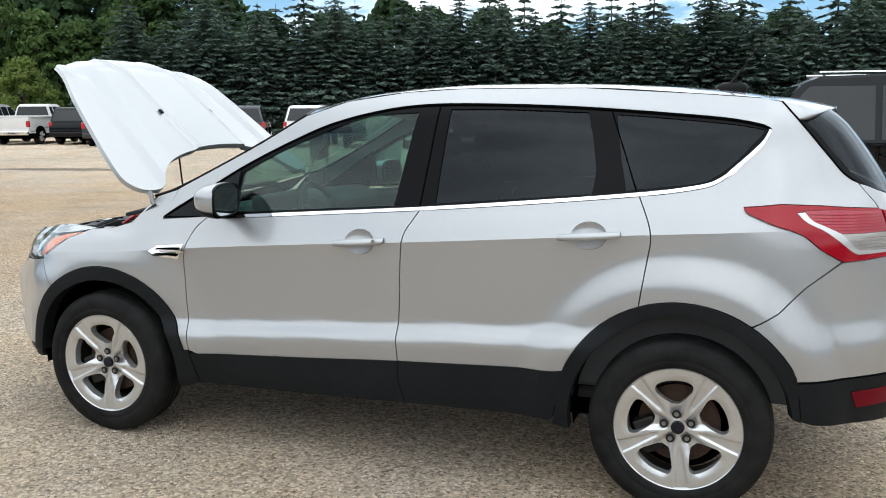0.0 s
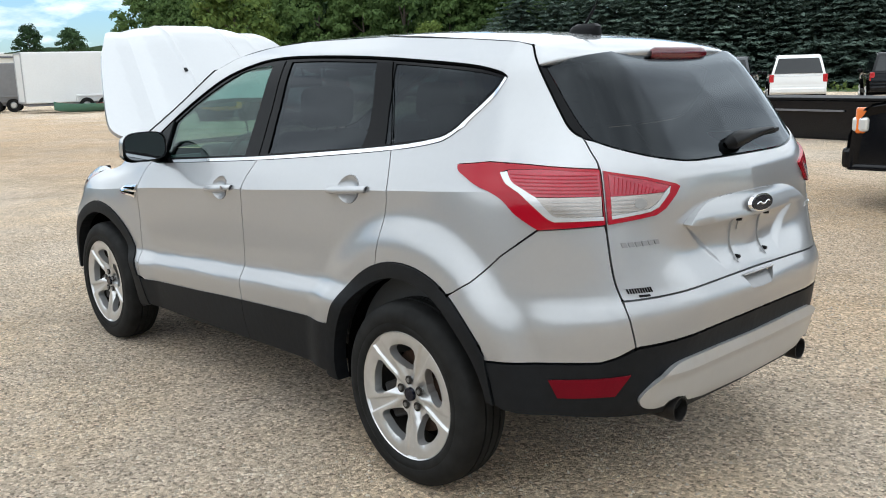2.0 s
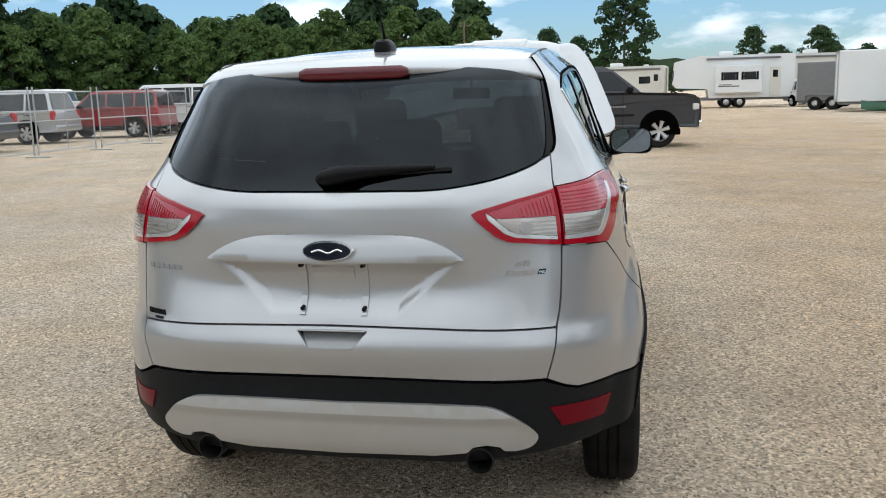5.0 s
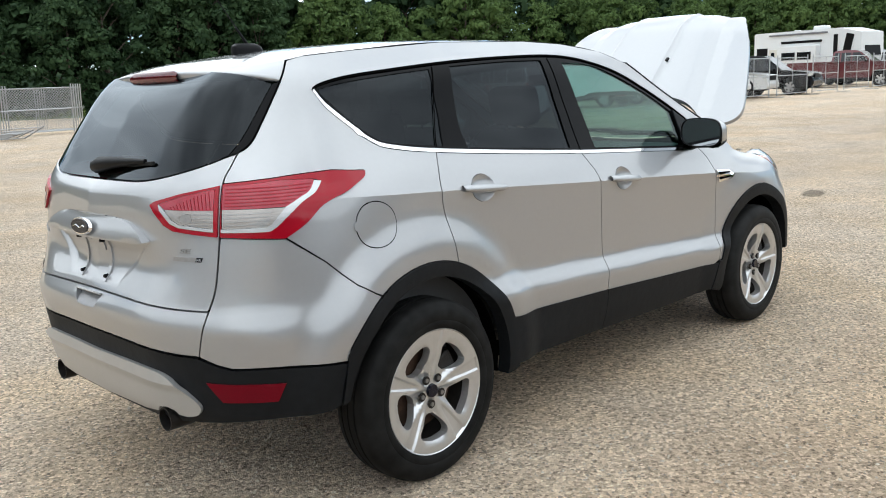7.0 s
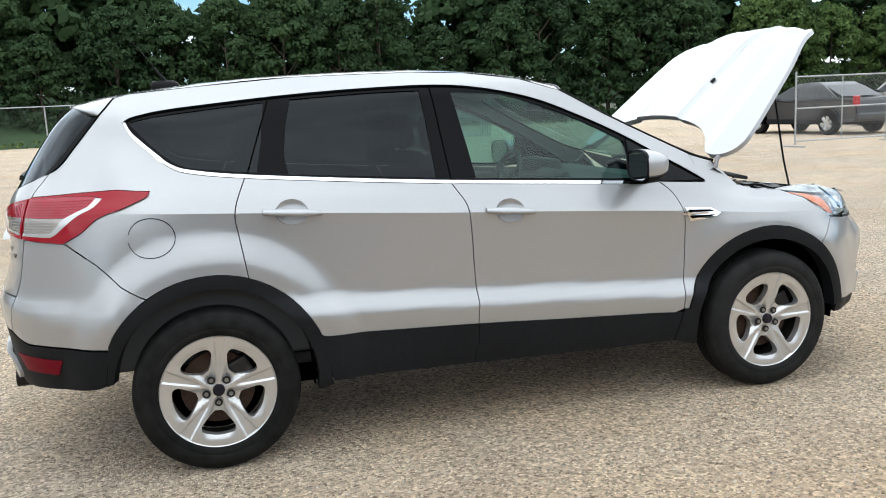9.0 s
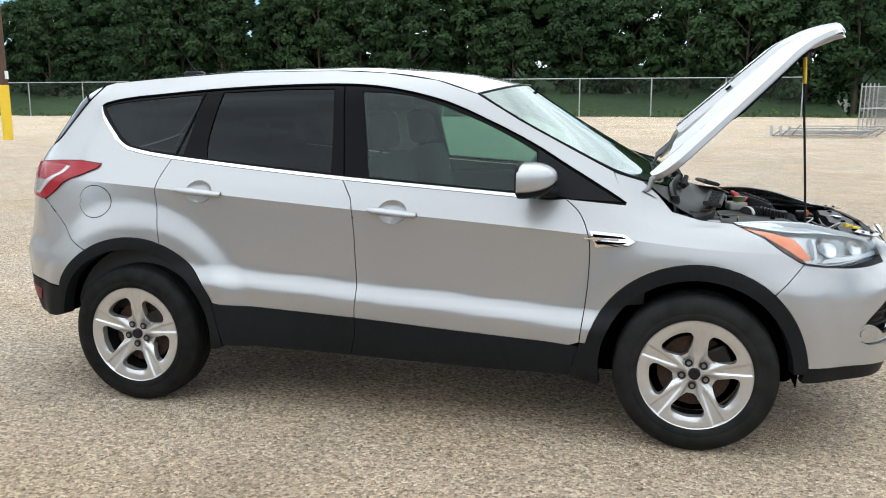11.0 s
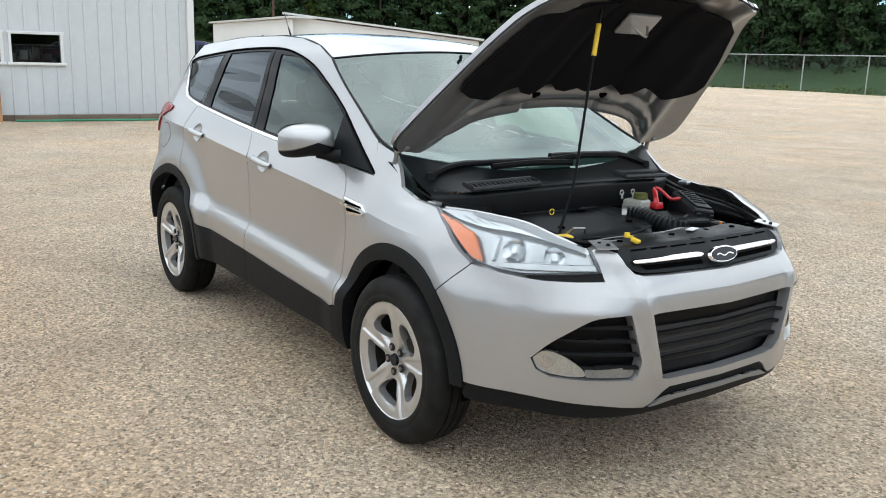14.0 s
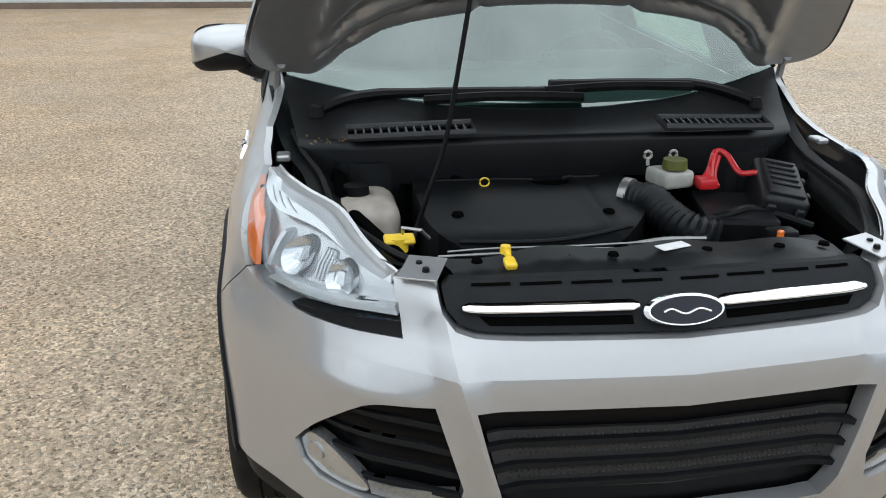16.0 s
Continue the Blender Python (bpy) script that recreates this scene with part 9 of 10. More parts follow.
for a, b in doors_x:
    bm = bmesh.new(); box(bm, b - a - .05, .1, 2.95, M @ Matrix.Translation(((a + b) / 2, 5.0, 1.5))); part("bay_back", bm, DARK_IN, barn)
    for xx in (a - .06, b + .06):
        bm = bmesh.new(); box(bm, .12, .26, 3.0, M @ Matrix.Translation((xx, -.02, 1.5))); part("jamb", bm, GREY_SKIRT, barn)
bm = bmesh.new()
rp = [(-.4, 4.45), (BW + .4, 3.02)]
vs = [bm.verts.new(M @ Vector((a, sdy, z + dz))) for dz in (0, .14) for sdy in (-.5, BD + .4) for a, z in rp]
for f in ((0, 1, 3, 2), (4, 6, 7, 5), (0, 4, 5, 1), (2, 3, 7, 6), (0, 2, 6, 4), (1, 5, 7, 3)):
    bm.faces.new([vs[i] for i in f])
part("roof", bm, ROOF_METAL, barn)
for y0, w_, h_, z_, nm, m_ in ((2.2, .7, .7, 2.0, "window", FAR_GLASS), (5.2, .9, 2.0, 1.0, "door", WHITE_METAL)):
    bm = bmesh.new(); box(bm, .06, w_, h_, M @ Matrix.Translation((-.12, y0, z_)), .01, 1); part(nm, bm, m_, barn)
    bm = bmesh.new(); box(bm, .04, w_ + .16, h_ + .16, M @ Matrix.Translation((-.105, y0, z_)), .01, 1); part("trim", bm, GREY_SKIRT, barn)
# its long side, turned along the yard
wing_a, wing_h = Vector((-54.9, 25.2, 0)), 176.0
MW = pose(wing_a.x, wing_a.y, 0, 0, 0, wing_h)
bm = bmesh.new(); box(bm, 19.0, .2, 4.1, MW @ Matrix.Translation((9.5, -.1, 2.05))); part("wall", bm, WHITE_METAL, barn)
bm = bmesh.new(); box(bm, 19.6, 2.2, .14, MW @ Matrix.Translation((9.4, -.75, 4.22)), .02); part("roof_edge", bm, ROOF_METAL, barn)
for x0, w_, h_, z_, nm, m_ in ((1.9, 1.0, .85, 2.35, "window", FAR_GLASS), (5.7, 1.0, 2.1, 1.05, "door", CREAM)):
    bm = bmesh.new(); box(bm, w_ + .18, .05, h_ + .16, MW @ Matrix.Translation((x0, .015, z_)), .01, 1); part("trim", bm, GREY_SKIRT, barn)
    bm = bmesh.new(); box(bm, w_, .06, h_, MW @ Matrix.Translation((x0, .03, z_)), .01, 1); part(nm, bm, m_, barn)
    if nm == "window":
        bm = bmesh.new(); box(bm, .05, .03, h_, MW @ Matrix.Translation((x0, .07, z_))); part("glazing_bar", bm, GREY_SKIRT, barn)
bm = bmesh.new(); box(bm, .12, .14, .2, MW @ Matrix.Translation((5.7, .08, 2.9)), .02); part("wall_lamp", bm, GREY_SKIRT, barn)
gt = thing("pipe_gate", "white pipe railing beside the shed", "railing")
bm = bmesh.new()
for z in (.5, .9, 1.3):
    rod(bm, M @ Vector((-1.4, .5, z)), M @ Vector((-1.4, 6.5, z)), .035)
for y in (.5, 2.5, 4.5, 6.5):
    rod(bm, M @ Vector((-1.4, y, 0)), M @ Vector((-1.4, y, 1.35)), .04)
part("pipe_frame", bm, WHITE_METAL, gt, smooth=True)
for k in range(2):
    pp = thing("pallet_stack", "stack of weathered wooden pallets", "pallets", "pallet stacks")
    for j in range(6 - 4 * k):
        pal = new("pallet"); pal.parent = pp
        for q in range(5):
            bm = bmesh.new(); box(bm, .12, 1.1, .025, M @ Matrix.Translation((6.2 + 2.2 * k + .25 * q, -.9, .13 + .15 * j))); part("board", bm, WOOD_DARK, pal)
        for q in range(3):
            bm = bmesh.new(); box(bm, 1.15, .09, .1, M @ Matrix.Translation((6.7 + 2.2 * k, -1.4 + .5 * q, .062 + .15 * j))); part("bearer", bm, WOOD_DARK, pal)

# wheel loader far by the woods
ld = thing("wheel_loader", "weathered orange-yellow wheel loader with a glazed cab, bucket lowered", "loader", at=pose(-46.3, 41.9, 0, 0, 0, 244) @ Matrix.Scale(1.06, 4))
bm = bmesh.new()   # engine hood, lower and narrower towards the tail
vs = [bm.verts.new(p) for p in ((-.55, .62, .95), (-.55, -.62, .95), (-.55, -.62, 2.05), (-.55, .62, 2.05), (-2.55, .52, 1.0), (-2.55, -.52, 1.0), (-2.55, -.50, 1.82), (-2.55, .50, 1.82))]
for f in ((0, 1, 2, 3), (5, 4, 7, 6), (4, 0, 3, 7), (1, 5, 6, 2), (3, 2, 6, 7), (4, 5, 1, 0)):
    bm.faces.new([vs[i] for i in f])
bmesh.ops.bevel(bm, geom=bm.edges[:], offset=.07, segments=2, affect='EDGES')
hood_ld = part("engine_hood", bm, LOADER_PAINT, ld)
simple("grille", DARK_STEEL, hood_ld, [(.9, 1.22, .42, -1.55, 0, 1.42, .02)])
simple("pale_decal", WHITE_METAL, hood_ld, [(.55, 1.215, .26, -2.0, 0, 1.72, .01), (.32, 1.26, .2, -.75, 0, 1.62, .01)])
simple("counterweight", DARK_STEEL, ld, [(.5, 1.7, .55, -2.6, 0, .98, .08)])
simple("rear_frame", LOADER_PAINT, ld, [(2.6, .8, .4, -1.3, 0, .85, .05)])
simple("front_frame", LOADER_PAINT, ld, [(1.3, .9, .7, 1.25, 0, 1.0, .08), (.5, .7, 1.1, .95, 0, 1.55, .06)])
simple("articulation_joint", DARK_STEEL, ld, [(.5, .5, .9, .25, 0, .95, .1)])
for f in (1, -1):
    simple("fender", LOADER_PAINT, ld, [(1.25, .5, .08, -1.35, f * .98, 1.62, .03), (.08, .5, .45, -.72, f * .98, 1.40, .02)])
    simple("step", DARK_STEEL, ld, [(.45, .3, .05, -.2, f * .85, .62), (.45, .3, .05, -.2, f * .85, 1.02), (.04, .04, .75, -.42, f * .98, .95), (.04, .04, .75, .02, f * .98, .95)])
cabl = simple("cab_frame", LOADER_PAINT, ld, [(.13, .10, 1.45, -.62, .66, 2.62), (.13, .10, 1.45, -.62, -.66, 2.62), (.09, .08, 1.45, .72, .66, 2.62), (.09, .08, 1.45, .72, -.66, 2.62), (.10, .08, 1.45, .02, .67, 2.62), (.10, .08, 1.45, .02, -.67, 2.62), (1.45, 1.42, .55, .05, 0, 1.68, .05), (.05, 1.3, .5, -.62, 0, 2.2)])
simple("cab_roof", CREAM_ROOF, cabl, [(1.62, 1.56, .14, .06, 0, 3.40, .05)])
simple("cab_glass", glass("cab_pane", (0.55, 0.66, 0.64), 1.7), cabl, [(.58, .02, 1.3, .38, .66, 2.66), (.58, .02, 1.3, .38, -.66, 2.66), (.5, .02, 1.1, -.30, .66, 2.72), (.5, .02, 1.1, -.30, -.66, 2.72), (.02, 1.2, 1.3, .74, 0, 2.66), (.02, 1.2, .9, -.62, 0, 2.85)])
simple("driver_seat", DARK_STEEL, cabl, [(.5, .5, .15, -.1, 0, 2.1, .05), (.14, .5, .65, -.36, 0, 2.45, .05)])
for f in (1, -1):
    bm = bmesh.new(); tube(bm, [(.95, f * .42, 2.0), (1.7, f * .46, 1.75), (2.5, f * .50, .95), (2.85, f * .52, .40)], [.13, .17, .15, .11], 6)
    part("lift_arm", bm, LOADER_PAINT, ld)
    bm = bmesh.new(); rod(bm, (1.2, f * .40, 1.1), (2.2, f * .46, 1.15), .07); part("hydraulic_ram", bm, STEEL, ld)
    bm = bmesh.new(); rod(bm, (.78, f * .60, 3.30), (.95, f * .72, 3.40), .025); box(bm, .10, .16, .12, Matrix.Translation((.98, f * .74, 3.42)), .02); part("work_lamp", bm, STEEL, cabl)
bm = bmesh.new()
tube(bm, [(1.0, 0, 2.05), (1.75, 0, 2.1), (2.55, 0, 1.35)], [.10, .14, .10], 6)
part("tilt_lever", bm, DARK_STEEL, ld)
bm = bmesh.new()   # open scoop
prof = [(3.0, 1.30), (2.78, .95), (2.76, .45), (2.95, .14), (3.35, .05), (3.95, .03)]
prof = prof + [(x - (.05 if x > 2.9 else .08), z - .05 if x > 3.2 else z) for x, z in reversed(prof)]
ring = [[bm.verts.new((x, y, max(.01, z))) for x, z in prof] for y in (-1.3, 1.3)]
for k in range(len(prof)):
    bm.faces.new((ring[0][k], ring[0][(k + 1) % len(prof)], ring[1][(k + 1) % len(prof)], ring[1][k]))
for y in (-1.3, 1.27):
    side = [[bm.verts.new((x, y + w, z)) for x, z in ((3.0, 1.30), (2.78, .95), (2.76, .45), (2.95, .14), (3.35, .05), (3.9, .03))] for w in (0, .03)]
    bm.faces.new(side[0]); bm.faces.new(side[1])
part("bucket", bm, STREAKED_STEEL, ld, "worn grey steel bucket")
bm = bmesh.new(); rod(bm, (-1.2, .35, 2.0), (-1.2, .35, 3.05), .06); part("exhaust_pipe", bm, STEEL, ld)
for ax in (-1.42, 1.42):
    for f in (1, -1):
        rw_ob = road_wheel(ld, ax, f * .98, .76, .52, False)
        rw_ob.data.materials[0] = LOADER_PAINT

# ---- trees ----
def leaf_material(name, dark, light, through=0.25):
    m = bpy.data.materials.new(name)
    m.use_nodes = True
    nt = m.node_tree
    p = nt.nodes["Principled BSDF"]
    p.inputs["Roughness"].default_value = 0.75
    p.inputs["Specular IOR Level"].default_value = 0.12
    g = nt.nodes.new("ShaderNodeNewGeometry")
    oi = nt.nodes.new("ShaderNodeObjectInfo")
    no = nt.nodes.new("ShaderNodeTexNoise"); no.inputs["Scale"].default_value, no.inputs["Detail"].default_value = 0.35, 3.0
    nt.links.new(g.outputs["Position"], no.inputs["Vector"])
    a = nt.nodes.new("ShaderNodeMath"); a.operation = 'MULTIPLY_ADD'; a.inputs[1].default_value = 0.5
    nt.links.new(g.outputs["Random Per Island"], a.inputs[0])
    b = nt.nodes.new("ShaderNodeMath"); b.operation = 'MULTIPLY_ADD'; b.inputs[1].default_value = 0.35; b.inputs[2].default_value = -0.12
    nt.links.new(oi.outputs["Random"], b.inputs[0])
    c = nt.nodes.new("ShaderNodeMath"); c.operation = 'MULTIPLY_ADD'; c.inputs[1].default_value = 0.5
    nt.links.new(no.outputs["Fac"], c.inputs[0]); nt.links.new(b.outputs[0], c.inputs[2])
    nt.links.new(c.outputs[0], a.inputs[2])
    r = nt.nodes.new("ShaderNodeValToRGB")
    r.color_ramp.elements[0].position, r.color_ramp.elements[0].color = 0.1, (*dark, 1)
    r.color_ramp.elements[1].position, r.color_ramp.elements[1].color = 0.85, (*light, 1)
    nt.links.new(a.outputs[0], r.inputs[0])
    nt.links.new(r.outputs[0], p.inputs["Base Color"])
    tr = nt.nodes.new("ShaderNodeBsdfTranslucent")
    nt.links.new(r.outputs[0], tr.inputs[0])
    mx = nt.nodes.new("ShaderNodeMixShader"); mx.inputs[0].default_value = through
    nt.links.new(p.outputs[0], mx.inputs[1]); nt.links.new(tr.outputs[0], mx.inputs[2])
    nt.links.new(mx.outputs[0], nt.nodes["Material Output"].inputs[0])
    return m


LEAF = leaf_material("leaves", (0.020, 0.041, 0.019), (0.056, 0.096, 0.040), 0.3)
LEAF_LIGHT = leaf_material("yellow_green_leaves", (0.045, 0.078, 0.018), (0.155, 0.205, 0.050))
NEEDLE = leaf_material("blue_spruce_needles", (0.066, 0.094, 0.076), (0.138, 0.188, 0.152), 0.35)
# lighter copy of LEAF: side light on the far woods, put into the colour
LEAF_SIDELIT = leaf_material("sidelit_leaves", (0.036, 0.066, 0.022), (0.125, 0.190, 0.060), 0.35)
BARK = mat("bark", (0.09, 0.07, 0.055), 0.95, 0, 0, 0.3, 12, 0.4)
GRASS = leaf_material("grass_blades", (0.05, 0.085, 0.02), (0.16, 0.20, 0.06), 0.3)
rng = np.random.default_rng(7)


def cloud_mesh(name, centres, normals, size, material, long=1.6):
    """Small leaf quads at centres, facing about their normals."""
    n = len(centres)
    nr = normals / np.maximum(np.linalg.norm(normals, axis=1, keepdims=True), 1e-6)
    ref = rng.normal(size=(n, 3))
    a = np.cross(nr, ref); a /= np.maximum(np.linalg.norm(a, axis=1, keepdims=True), 1e-6)
    b = np.cross(nr, a)
    s = size[:, None]
    v = np.empty((n, 4, 3))
    v[:, 0] = centres - a * s * long * .5
    v[:, 1] = centres + b * s * .5
    v[:, 2] = centres + a * s * long * .5
    v[:, 3] = centres - b * s * .5
    f = np.arange(n * 4).reshape(n, 4)
    me = bpy.data.meshes.new(name)
    me.from_pydata(v.reshape(-1, 3).tolist(), [], f.tolist())
    me.materials.append(material)
    return me


def leaf_tree(H, R, clumps, per, leaf, material, seed, low=0.18):
    """Trunk and limbs, and a crown of leaf clumps with gaps."""
    r2 = np.random.default_rng(seed)
    t = new("tree")
    bm = bmesh.new()
    lean = r2.normal(size=2) * .02 * H
    top = Vector((lean[0], lean[1], H * .82))
    tube(bm, bow([(0, 0, 0), (lean[0] * .3, lean[1] * .3, H * .3), tuple(top)], 5), [H * .022 * (1 - .085 * k) for k in range(11)], 9)
    C, N, S = [], [], []
    for k in range(clumps):
        u = (k + .5) / clumps
        z = H * (low + (1 - low) * u ** .85)
        prof = math.sin(math.pi * min(1, max(0, (z / H - low * .6) / (1.02 - low * .6))) ** .75) ** .7
        ang = k * 2.39996 + r2.normal() * .3
        rad = R * prof * (0.35 + .65 * r2.random() ** .5)
        c = np.array([rad * math.cos(ang) + lean[0] * z / H, rad * math.sin(ang) + lean[1] * z / H, z])
        if k % 4 == 0:
            s0 = Vector((lean[0] * .5, lean[1] * .5, max(H * .15, z - rad * .9)))
            tube(bm, [tuple(s0), tuple(s0.lerp(Vector(c), .55) + Vector((0, 0, .2))), tuple(c)], [H * .008, H * .005, H * .002], 5)
        cr = R * (.22 + .16 * r2.random())
        d = r2.normal(size=(per, 3)); d /= np.linalg.norm(d, axis=1, keepdims=True)
        d[:, 2] = np.where(d[:, 2] < -.2, -d[:, 2] * .6, d[:, 2])
        rr = cr * (.70 + .42 * r2.random(per) ** .6)[:, None]
        C.append(c + d * rr * np.array([1.0, 1.0, .75]))
        N.append(d + r2.normal(size=(per, 3)) * .45)
        S.append(leaf * (.6 + .8 * r2.random(per)))
        core = max(6, per // 12)
        C.append(c + r2.normal(size=(core, 3)) * cr * .33)
        N.append(r2.normal(size=(core, 3)))
        S.append(cr * .38 * (.7 + .6 * r2.random(core)))
    part("trunk", bm, BARK, t, smooth=True)
    cm = new("crown", cloud_mesh("crown", np.concatenate(C), np.concatenate(N), np.concatenate(S), material))
    cm.parent = t
    return t


def spruce(H, R, seed, dens=1.0):
    r2 = np.random.default_rng(seed)
    t = new("spruce_tree")
    bm = bmesh.new(); rod(bm, (0, 0, 0), (0, 0, H), H * .018, .01, 8)
    part("trunk", bm, BARK, t, smooth=True)
    C, N, S, = [], [], []
    tiers = int(H * 3.1 * dens ** .5)
    for k in range(tiers):
        u = (k + .3) / tiers
        z = H * (.04 + .95 * u)
        rad = R * (1 - u) ** .82 * (.85 + .3 * r2.random()) + .06
        nb = max(6, int((7 + 11 * (1 - u)) * dens ** .5))
        for j in range(nb):
            a = 2 * math.pi * (j + r2.random() * .7) / nb + k
            ln = rad * (.78 + .34 * r2.random())
            m = max(4, int(ln / .058))
            s = (np.arange(m) + .6) / m
            x = s * ln
            dz = -.38 * ln * s ** 1.3 + .16 * ln * s ** 4
            w = .30 * ln * (1 - s * .75) * (r2.random(m) - .5) * 1.5
            pts = np.stack([x * math.cos(a) - w * math.sin(a), x * math.sin(a) + w * math.cos(a), z + dz + r2.normal(size=m) * .03], 1)
            C.append(pts)
            N.append(np.stack([r2.normal(size=m) * .35 + .25 * math.cos(a), r2.normal(size=m) * .35 + .25 * math.sin(a), np.ones(m)], 1))
            S.append((.13 + .10 * (1 - u)) / dens ** .4 * (.7 + .6 * r2.random(m)))
    cm = new("crown", cloud_mesh("crown", np.concatenate(C), np.concatenate(N), np.concatenate(S), NEEDLE, 2.2))
    cm.parent = t
    return t


tree_label = "full green broadleaf tree at the edge of the wood"
broad = [tagged(leaf_tree(11.5, 3.6, 48, 125, .24, LEAF, 1), tree_label, "tree", "broadleaf trees"), tagged(leaf_tree(13.0, 3.3, 50, 120, .24, LEAF, 2), tree_label, "tree", "broadleaf trees"), tagged(leaf_tree(9.5, 3.4, 44, 125, .23, LEAF, 3, .08), tree_label, "tree", "broadleaf trees")]
sidelit = [tagged(leaf_tree(11.5, 3.7, 48, 125, .24, LEAF_SIDELIT, 21, .06), "leafy green tree at the edge of the wood, leaves lightened for side light", "tree", "broadleaf trees"), tagged(leaf_tree(10.0, 3.5, 46, 125, .24, LEAF_SIDELIT, 22, .06), "leafy green tree at the edge of the wood, leaves lightened for side light", "tree", "broadleaf trees")]
deep_wood = [tagged(leaf_tree(12.5, 3.8, 44, 60, .55, LEAF, 6, .3), "broadleaf tree deeper in the wood", "tree", "trees deeper in the wood"), tagged(leaf_tree(11.5, 3.9, 44, 60, .55, LEAF, 7, .3), "broadleaf tree deeper in the wood", "tree", "trees deeper in the wood")]
firs_back = [tagged(spruce(9.8, 4.2, 14, .35), "blue-green spruce behind the planted row", "spruce tree", "second spruce row"), tagged(spruce(10.4, 4.3, 15, .35), "blue-green spruce behind the planted row", "spruce tree", "second spruce row")]
gold = tagged(leaf_tree(8.5, 3.6, 44, 125, .23, LEAF_LIGHT, 4, .08), "yellow-green rounded tree among darker ones", "tree", "broadleaf trees")
firs = [tagged(spruce(9.6, 4.2, 11), "tall blue-green spruce in a planted row", "spruce tree", "spruce row"), tagged(spruce(9.2, 3.9, 12), "tall blue-green spruce in a planted row", "spruce tree", "spruce row"), tagged(spruce(10.2, 4.3, 13), "tall blue-green spruce in a planted row", "spruce tree", "spruce row")]
used = set()


def plant(proto, x, y, s=1.0, turn=0.0, wide=1.0):
    m = pose(x, y, 0, 0, 0, turn)
    if proto.name not in used:
        used.add(proto.name)
        proto.matrix_world = m
        proto.scale = (s * wide, s * wide, s)
        return proto
    ob = copy_thing(proto, m)
    ob.scale = (s * wide, s * wide, s)
    return ob


def along(line, step):
    out, carry = [], 0.0
    for a, b in zip(line, line[1:]):
        d = math.dist(a, b)
        s = carry
        while s < d:
            out.append((a[0] + (b[0] - a[0]) * s / d, a[1] + (b[1] - a[1]) * s / d, (b[1] - a[1]) / d, -(b[0] - a[0]) / d))
            s += step
        carry = s - d
    return out


rs = random.Random(5)
# spruces
for k, (x, y, nx, ny) in enumerate(along([(36.5, -42.5), (14.0, -50.5), (-10.0, -53.5), (-34.0, -54.0)], 2.6)):
    plant(firs[k % 3], x + rs.uniform(-.5, .5), y + rs.uniform(-.6, .6), rs.uniform(.80, .94), rs.uniform(0, 360), 1.2)
for k, (x, y, nx, ny) in enumerate(along([(35.0, -46.5), (13.0, -54.5), (-10.0, -57.5), (-34.0, -58.0)], 2.8)):
    plant(firs_back[k % 2], x + rs.uniform(-.6, .6), y + rs.uniform(-.6, .6), rs.uniform(.84, .96), rs.uniform(0, 360), 1.25)
# woods all round, in rows one behind the other
WOODS = [([(-98, 8), (-82, 44), (-60, 65), (0, 67), (28, 63), (55, 60), (74, 55), (88, 45), (98, 30), (103, 13)], 4.4, (1.0, 6.5)),
         ([(98, -44), (72, -46), (50, -54), (40, -58)], 4.4, (0.0, 6.0))]
for line, step, rows_ in WOODS:
    for r_i, off in enumerate(rows_):
        for x, y, nx, ny in along(line, step):
            d = off + rs.uniform(-1.4, 1.4)
            out = 1 if x * nx + y * ny > 0 else -1
            # front trees beyond x = 44 take the lightened leaves
            plant(sidelit[rs.randrange(2)] if r_i == 0 and x > 44 else (broad if r_i == 0 else deep_wood)[rs.randrange(3 - r_i)], x + out * nx * d + rs.uniform(-1.2, 1.2), y + out * ny * d, rs.uniform(.78, 1.05) + .10 * r_i, rs.uniform(0, 360))
# dark wood behind the spruces
for k, (x, y, nx, ny) in enumerate(along([(33.0, -53.0), (13.0, -60.0), (-10.0, -63.0), (-36.0, -64.0)], 4.2)):
    plant(deep_wood[k % 2], x + .8 * math.sin(5 * k), y + .9 * math.sin(3 * k), .66 + .07 * math.sin(7 * k), 47 * k)
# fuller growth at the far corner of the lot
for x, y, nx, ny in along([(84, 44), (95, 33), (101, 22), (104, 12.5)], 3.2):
    plant(sidelit[rs.randrange(2)], x + rs.uniform(-1.5, 1.5), y + rs.uniform(-1.5, 1.5), rs.uniform(.62, .9), rs.uniform(0, 360))
# single trees towards the far side of the lot
for x, y, s in ((95.4, -2.0, 1.0), (97, 6.5, .62), (98, 3.0, .55), (99, 9.5, .72), (147, -23, .8), (145, -27, .75), (143, -32.5, .85), (150, -19, .55), (150, -41, .75), (148, -47, .8), (146, -53, .85), (150, -36, .8), (160, -12, .5), (162, -6, .5)):
    plant(broad[rs.randrange(3)], x, y, s, rs.uniform(0, 360))
plant(gold, 57.5, -32.5, 1.0, 20)
plant(gold, 44.0, -40.5, .55, 80)
plant(gold, -84.0, 42.0, .8, 140)

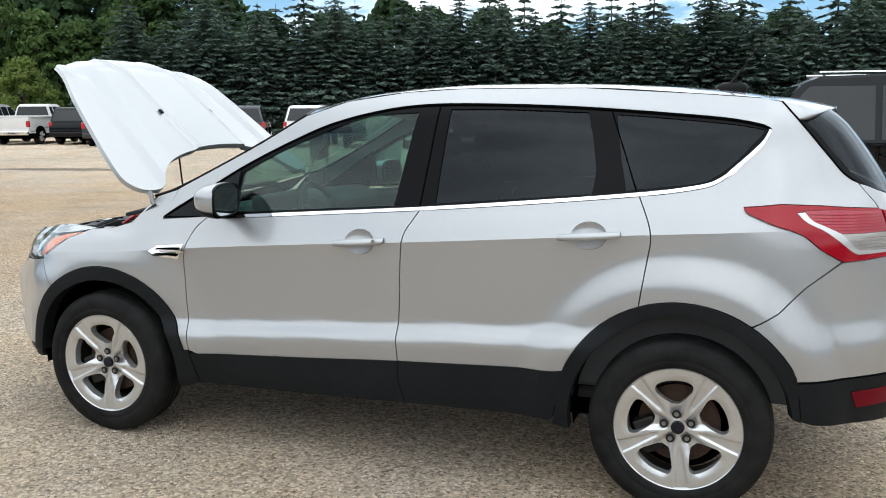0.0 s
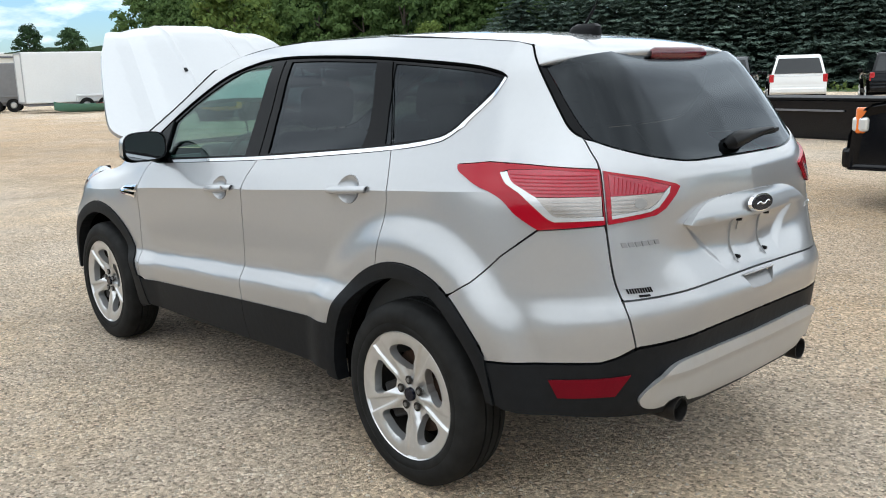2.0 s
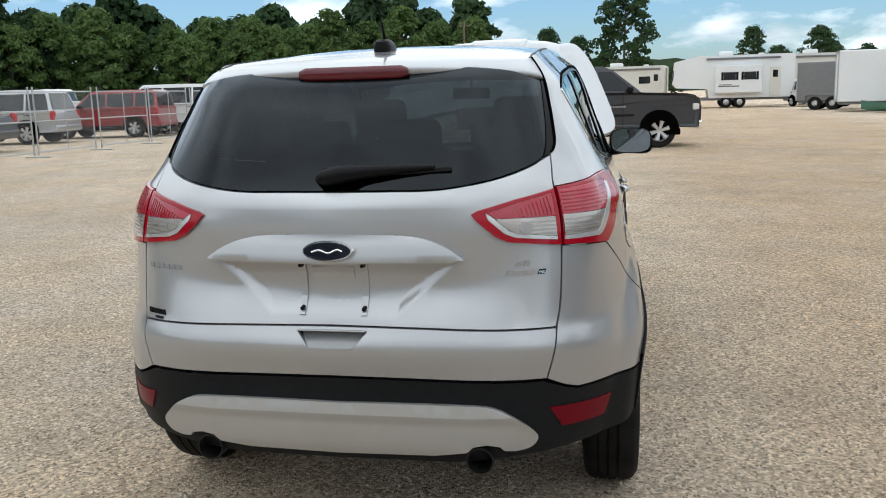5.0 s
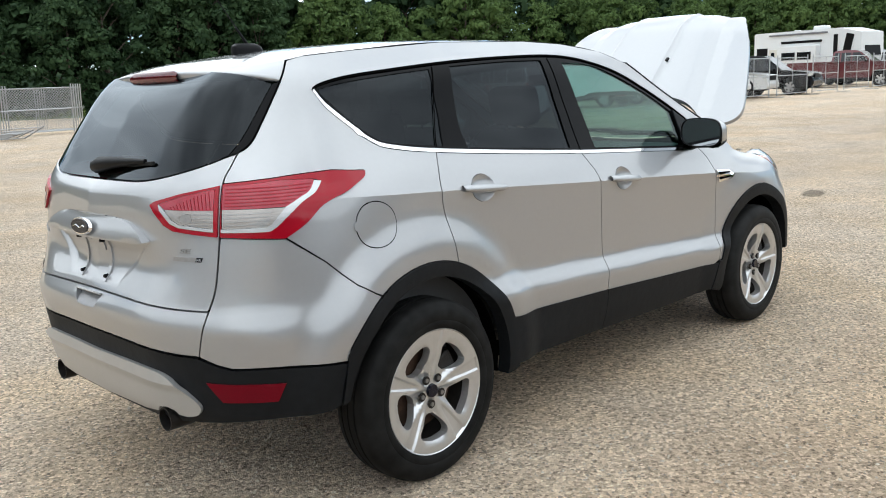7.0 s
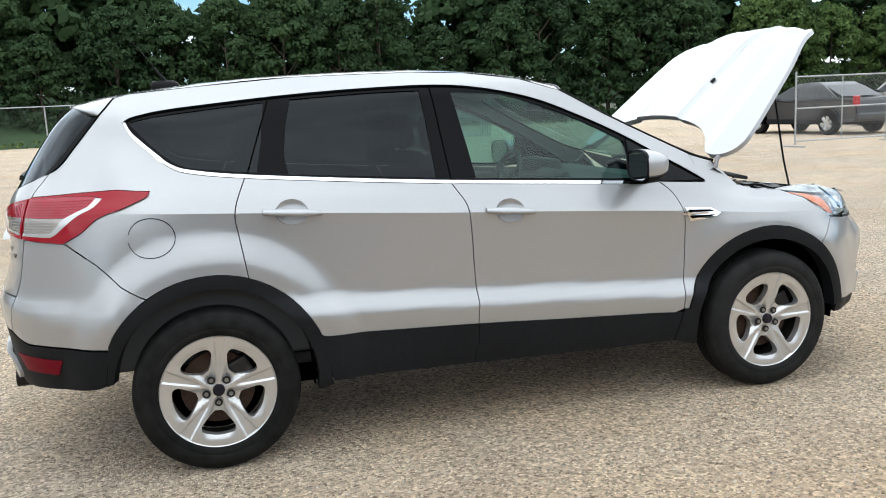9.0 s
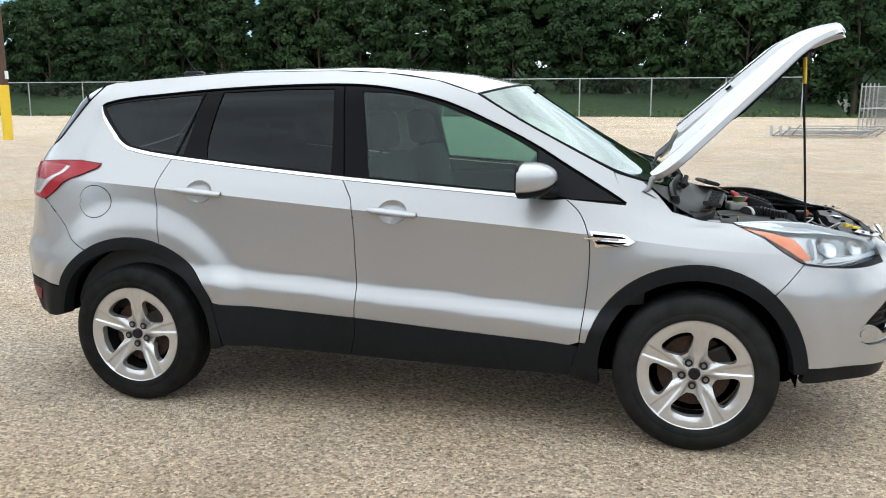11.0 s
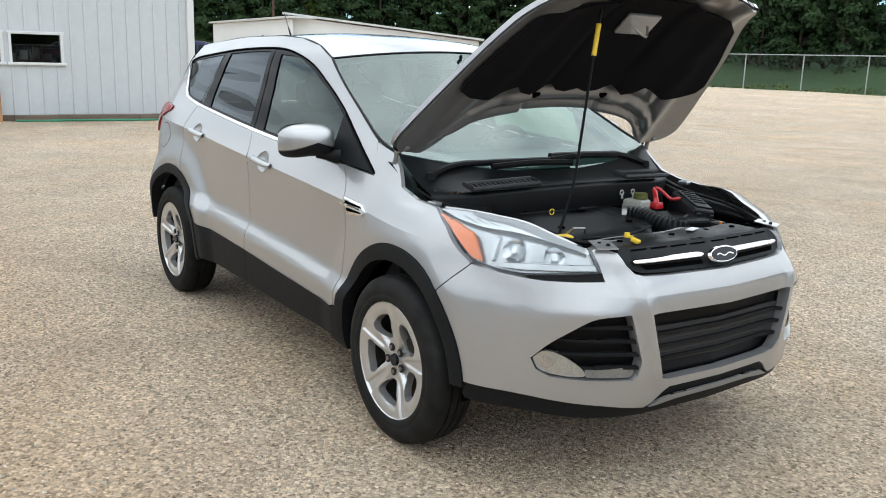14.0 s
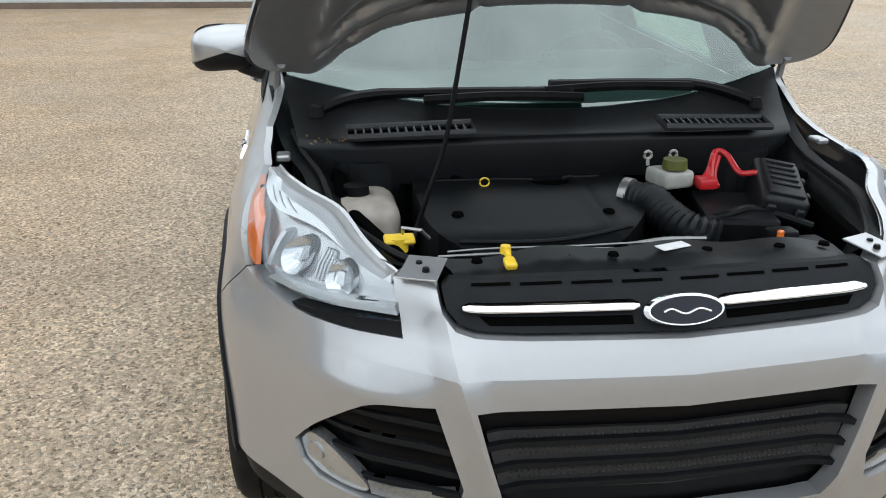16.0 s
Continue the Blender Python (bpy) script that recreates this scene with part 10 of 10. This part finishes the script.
# low growth and grass along the woods
def strip_growth(name, lines, count, height, size, material, label, inward):
    C, N, S = [], [], []
    for line in lines:
        pts = along(line, .5)
        idx = rng.integers(0, len(pts), count)
        P = np.array(pts)[idx]
        sgn = np.where((P[:, 0] * P[:, 2] + P[:, 1] * P[:, 3]) > 0, 1.0, -1.0)
        off = rng.uniform(-inward, 3.0, count)
        lump = .55 + .45 * np.sin(P[:, 0] * .9 + 2 * np.sin(P[:, 1] * .7))
        z = rng.random(count) ** 1.3 * height * lump
        C.append(np.stack([P[:, 0] + P[:, 2] * sgn * off, P[:, 1] + P[:, 3] * sgn * off, z + .03], 1))
        N.append(rng.normal(size=(count, 3)) * .7 + np.array([0, 0, .5]))
        S.append(size * (.6 + .8 * rng.random(count)))
    ob = new(name, cloud_mesh(name, np.concatenate(C), np.concatenate(N), np.concatenate(S), material))
    return tagged(ob, label, name, kind="stuff")


strip_growth("undergrowth", [w[0] for w in WOODS], 30000, 3.4, .27, LEAF, "dense green undergrowth along the edge of the wood", 1.5)
BANK_GRASS = mat("long_green_grass", (0.026, 0.054, 0.016), 0.95, 0, 0, 0.45, 2.2, 0.3)
GRASS_SHEET = mat("mown_grass", (0.052, 0.082, 0.026), 0.95, 0, 0, 0.3, 3.0)
for nm, line, w in (("grass_verge", [(-62, 60.0), (12, 62.0), (30, 54.0), (62, 52.0), (90, 36.0), (98, 12.0)], 7.0), ("grass_verge", [(96, -33), (68, -39), (40, -43), (14, -45), (-40, -47)], 9.0)):
    A, B = [], []
    for x, y, nx, ny in along(line, 3.0):
        out = 1 if x * nx + y * ny > 0 else -1
        e = 1.1 * math.sin(x * .6) + .6 * math.sin(x * 1.7)
        A.append((x - out * nx * (w * .35 + e), y - out * ny * (w * .35 + e), .006)); B.append((x + out * nx * w, y + out * ny * w, .008))
    vs = A + B
    n = len(A)
    ob = mesh_part(nm, vs, [(i, i + 1, n + i + 1, n + i) for i in range(n - 1)], GRASS_SHEET)
    tagged(ob, "strip of rough grass before the trees", "grass", kind="structure")
bank_v, bank_f = [], []
for i in range(121):
    x = -66 + .66 * i
    for j in range(7):
        y = 58.0 + (x + 60) / 70 * 2.5 + 1.1 * j
        bank_v.append((x, y, .004 + (.30 * j) * (1 + .12 * math.sin(x * .5 + j)) * (j / 6) ** .35))
        if i < 120 and j < 6:
            bank_f.append((7 * i + j, 7 * i + 7 + j, 7 * i + 8 + j, 7 * i + 1 + j))
tagged(mesh_part("grass_bank", bank_v, bank_f, BANK_GRASS), "green grassy bank rising behind the long wire fence", "grass", kind="structure")
strip_growth("grass_tufts", [[(-62, 61.0), (12, 63.0), (30, 55.0), (62, 53.0), (90, 37.0), (98, 13.0)], [(96, -34), (68, -40), (40, -44), (14, -46), (-40, -48)]], 9000, .5, .16, GRASS, "rough grass tufts before the trees", 4.0)
FLOOR_SOIL = mat("woodland_floor", (0.045, 0.050, 0.025), 0.95, 0, 0, 0.4, 1.5)
for line in (WOODS[0][0], [(96, -30), (68, -42), (48, -54), (34, -60), (8, -63), (-60, -63)]):
    A, B = [], []
    for x, y, nx, ny in along(line, 4.0):
        out = 1 if x * nx + y * ny > 0 else -1
        A.append((x - out * nx * .5, y - out * ny * .5, .010)); B.append((x + out * nx * 300, y + out * ny * 300, .012))
    n = len(A)
    ob = mesh_part("woodland_floor", A + B, [(i, i + 1, n + i + 1, n + i) for i in range(n - 1)], FLOOR_SOIL)
    tagged(ob, "dark leaf-strewn floor of the wood", "ground", kind="structure")
# low wooded ridge closing the distance
RIDGE = mat("distant_woods", (0.035, 0.06, 0.03), 0.95, 0, 0, 0.35, 0.35)
for k, (c, r_, h0) in enumerate(((0.0, 320.0, 9.0), (0.0, 420.0, 15.0))):
    vs, fs = [], []
    n = 360
    for i in range(n + 1):
        a = 2 * math.pi * i / n
        h = h0 + h0 * .35 * noise.noise(Vector((math.cos(a) * 3, math.sin(a) * 3, k))) + 2.2 * noise.noise(Vector((math.cos(a) * 60, math.sin(a) * 60, k)))
        vs += [(r_ * math.cos(a), r_ * math.sin(a), -.5), (r_ * math.cos(a), r_ * math.sin(a), h)]
        if i < n:
            fs.append((2 * i, 2 * i + 2, 2 * i + 3, 2 * i + 1))
    ob = mesh_part("backdrop", vs, fs, RIDGE, smooth=False)
    tagged(ob, "distant dark wooded ridge", "backdrop", kind="structure")
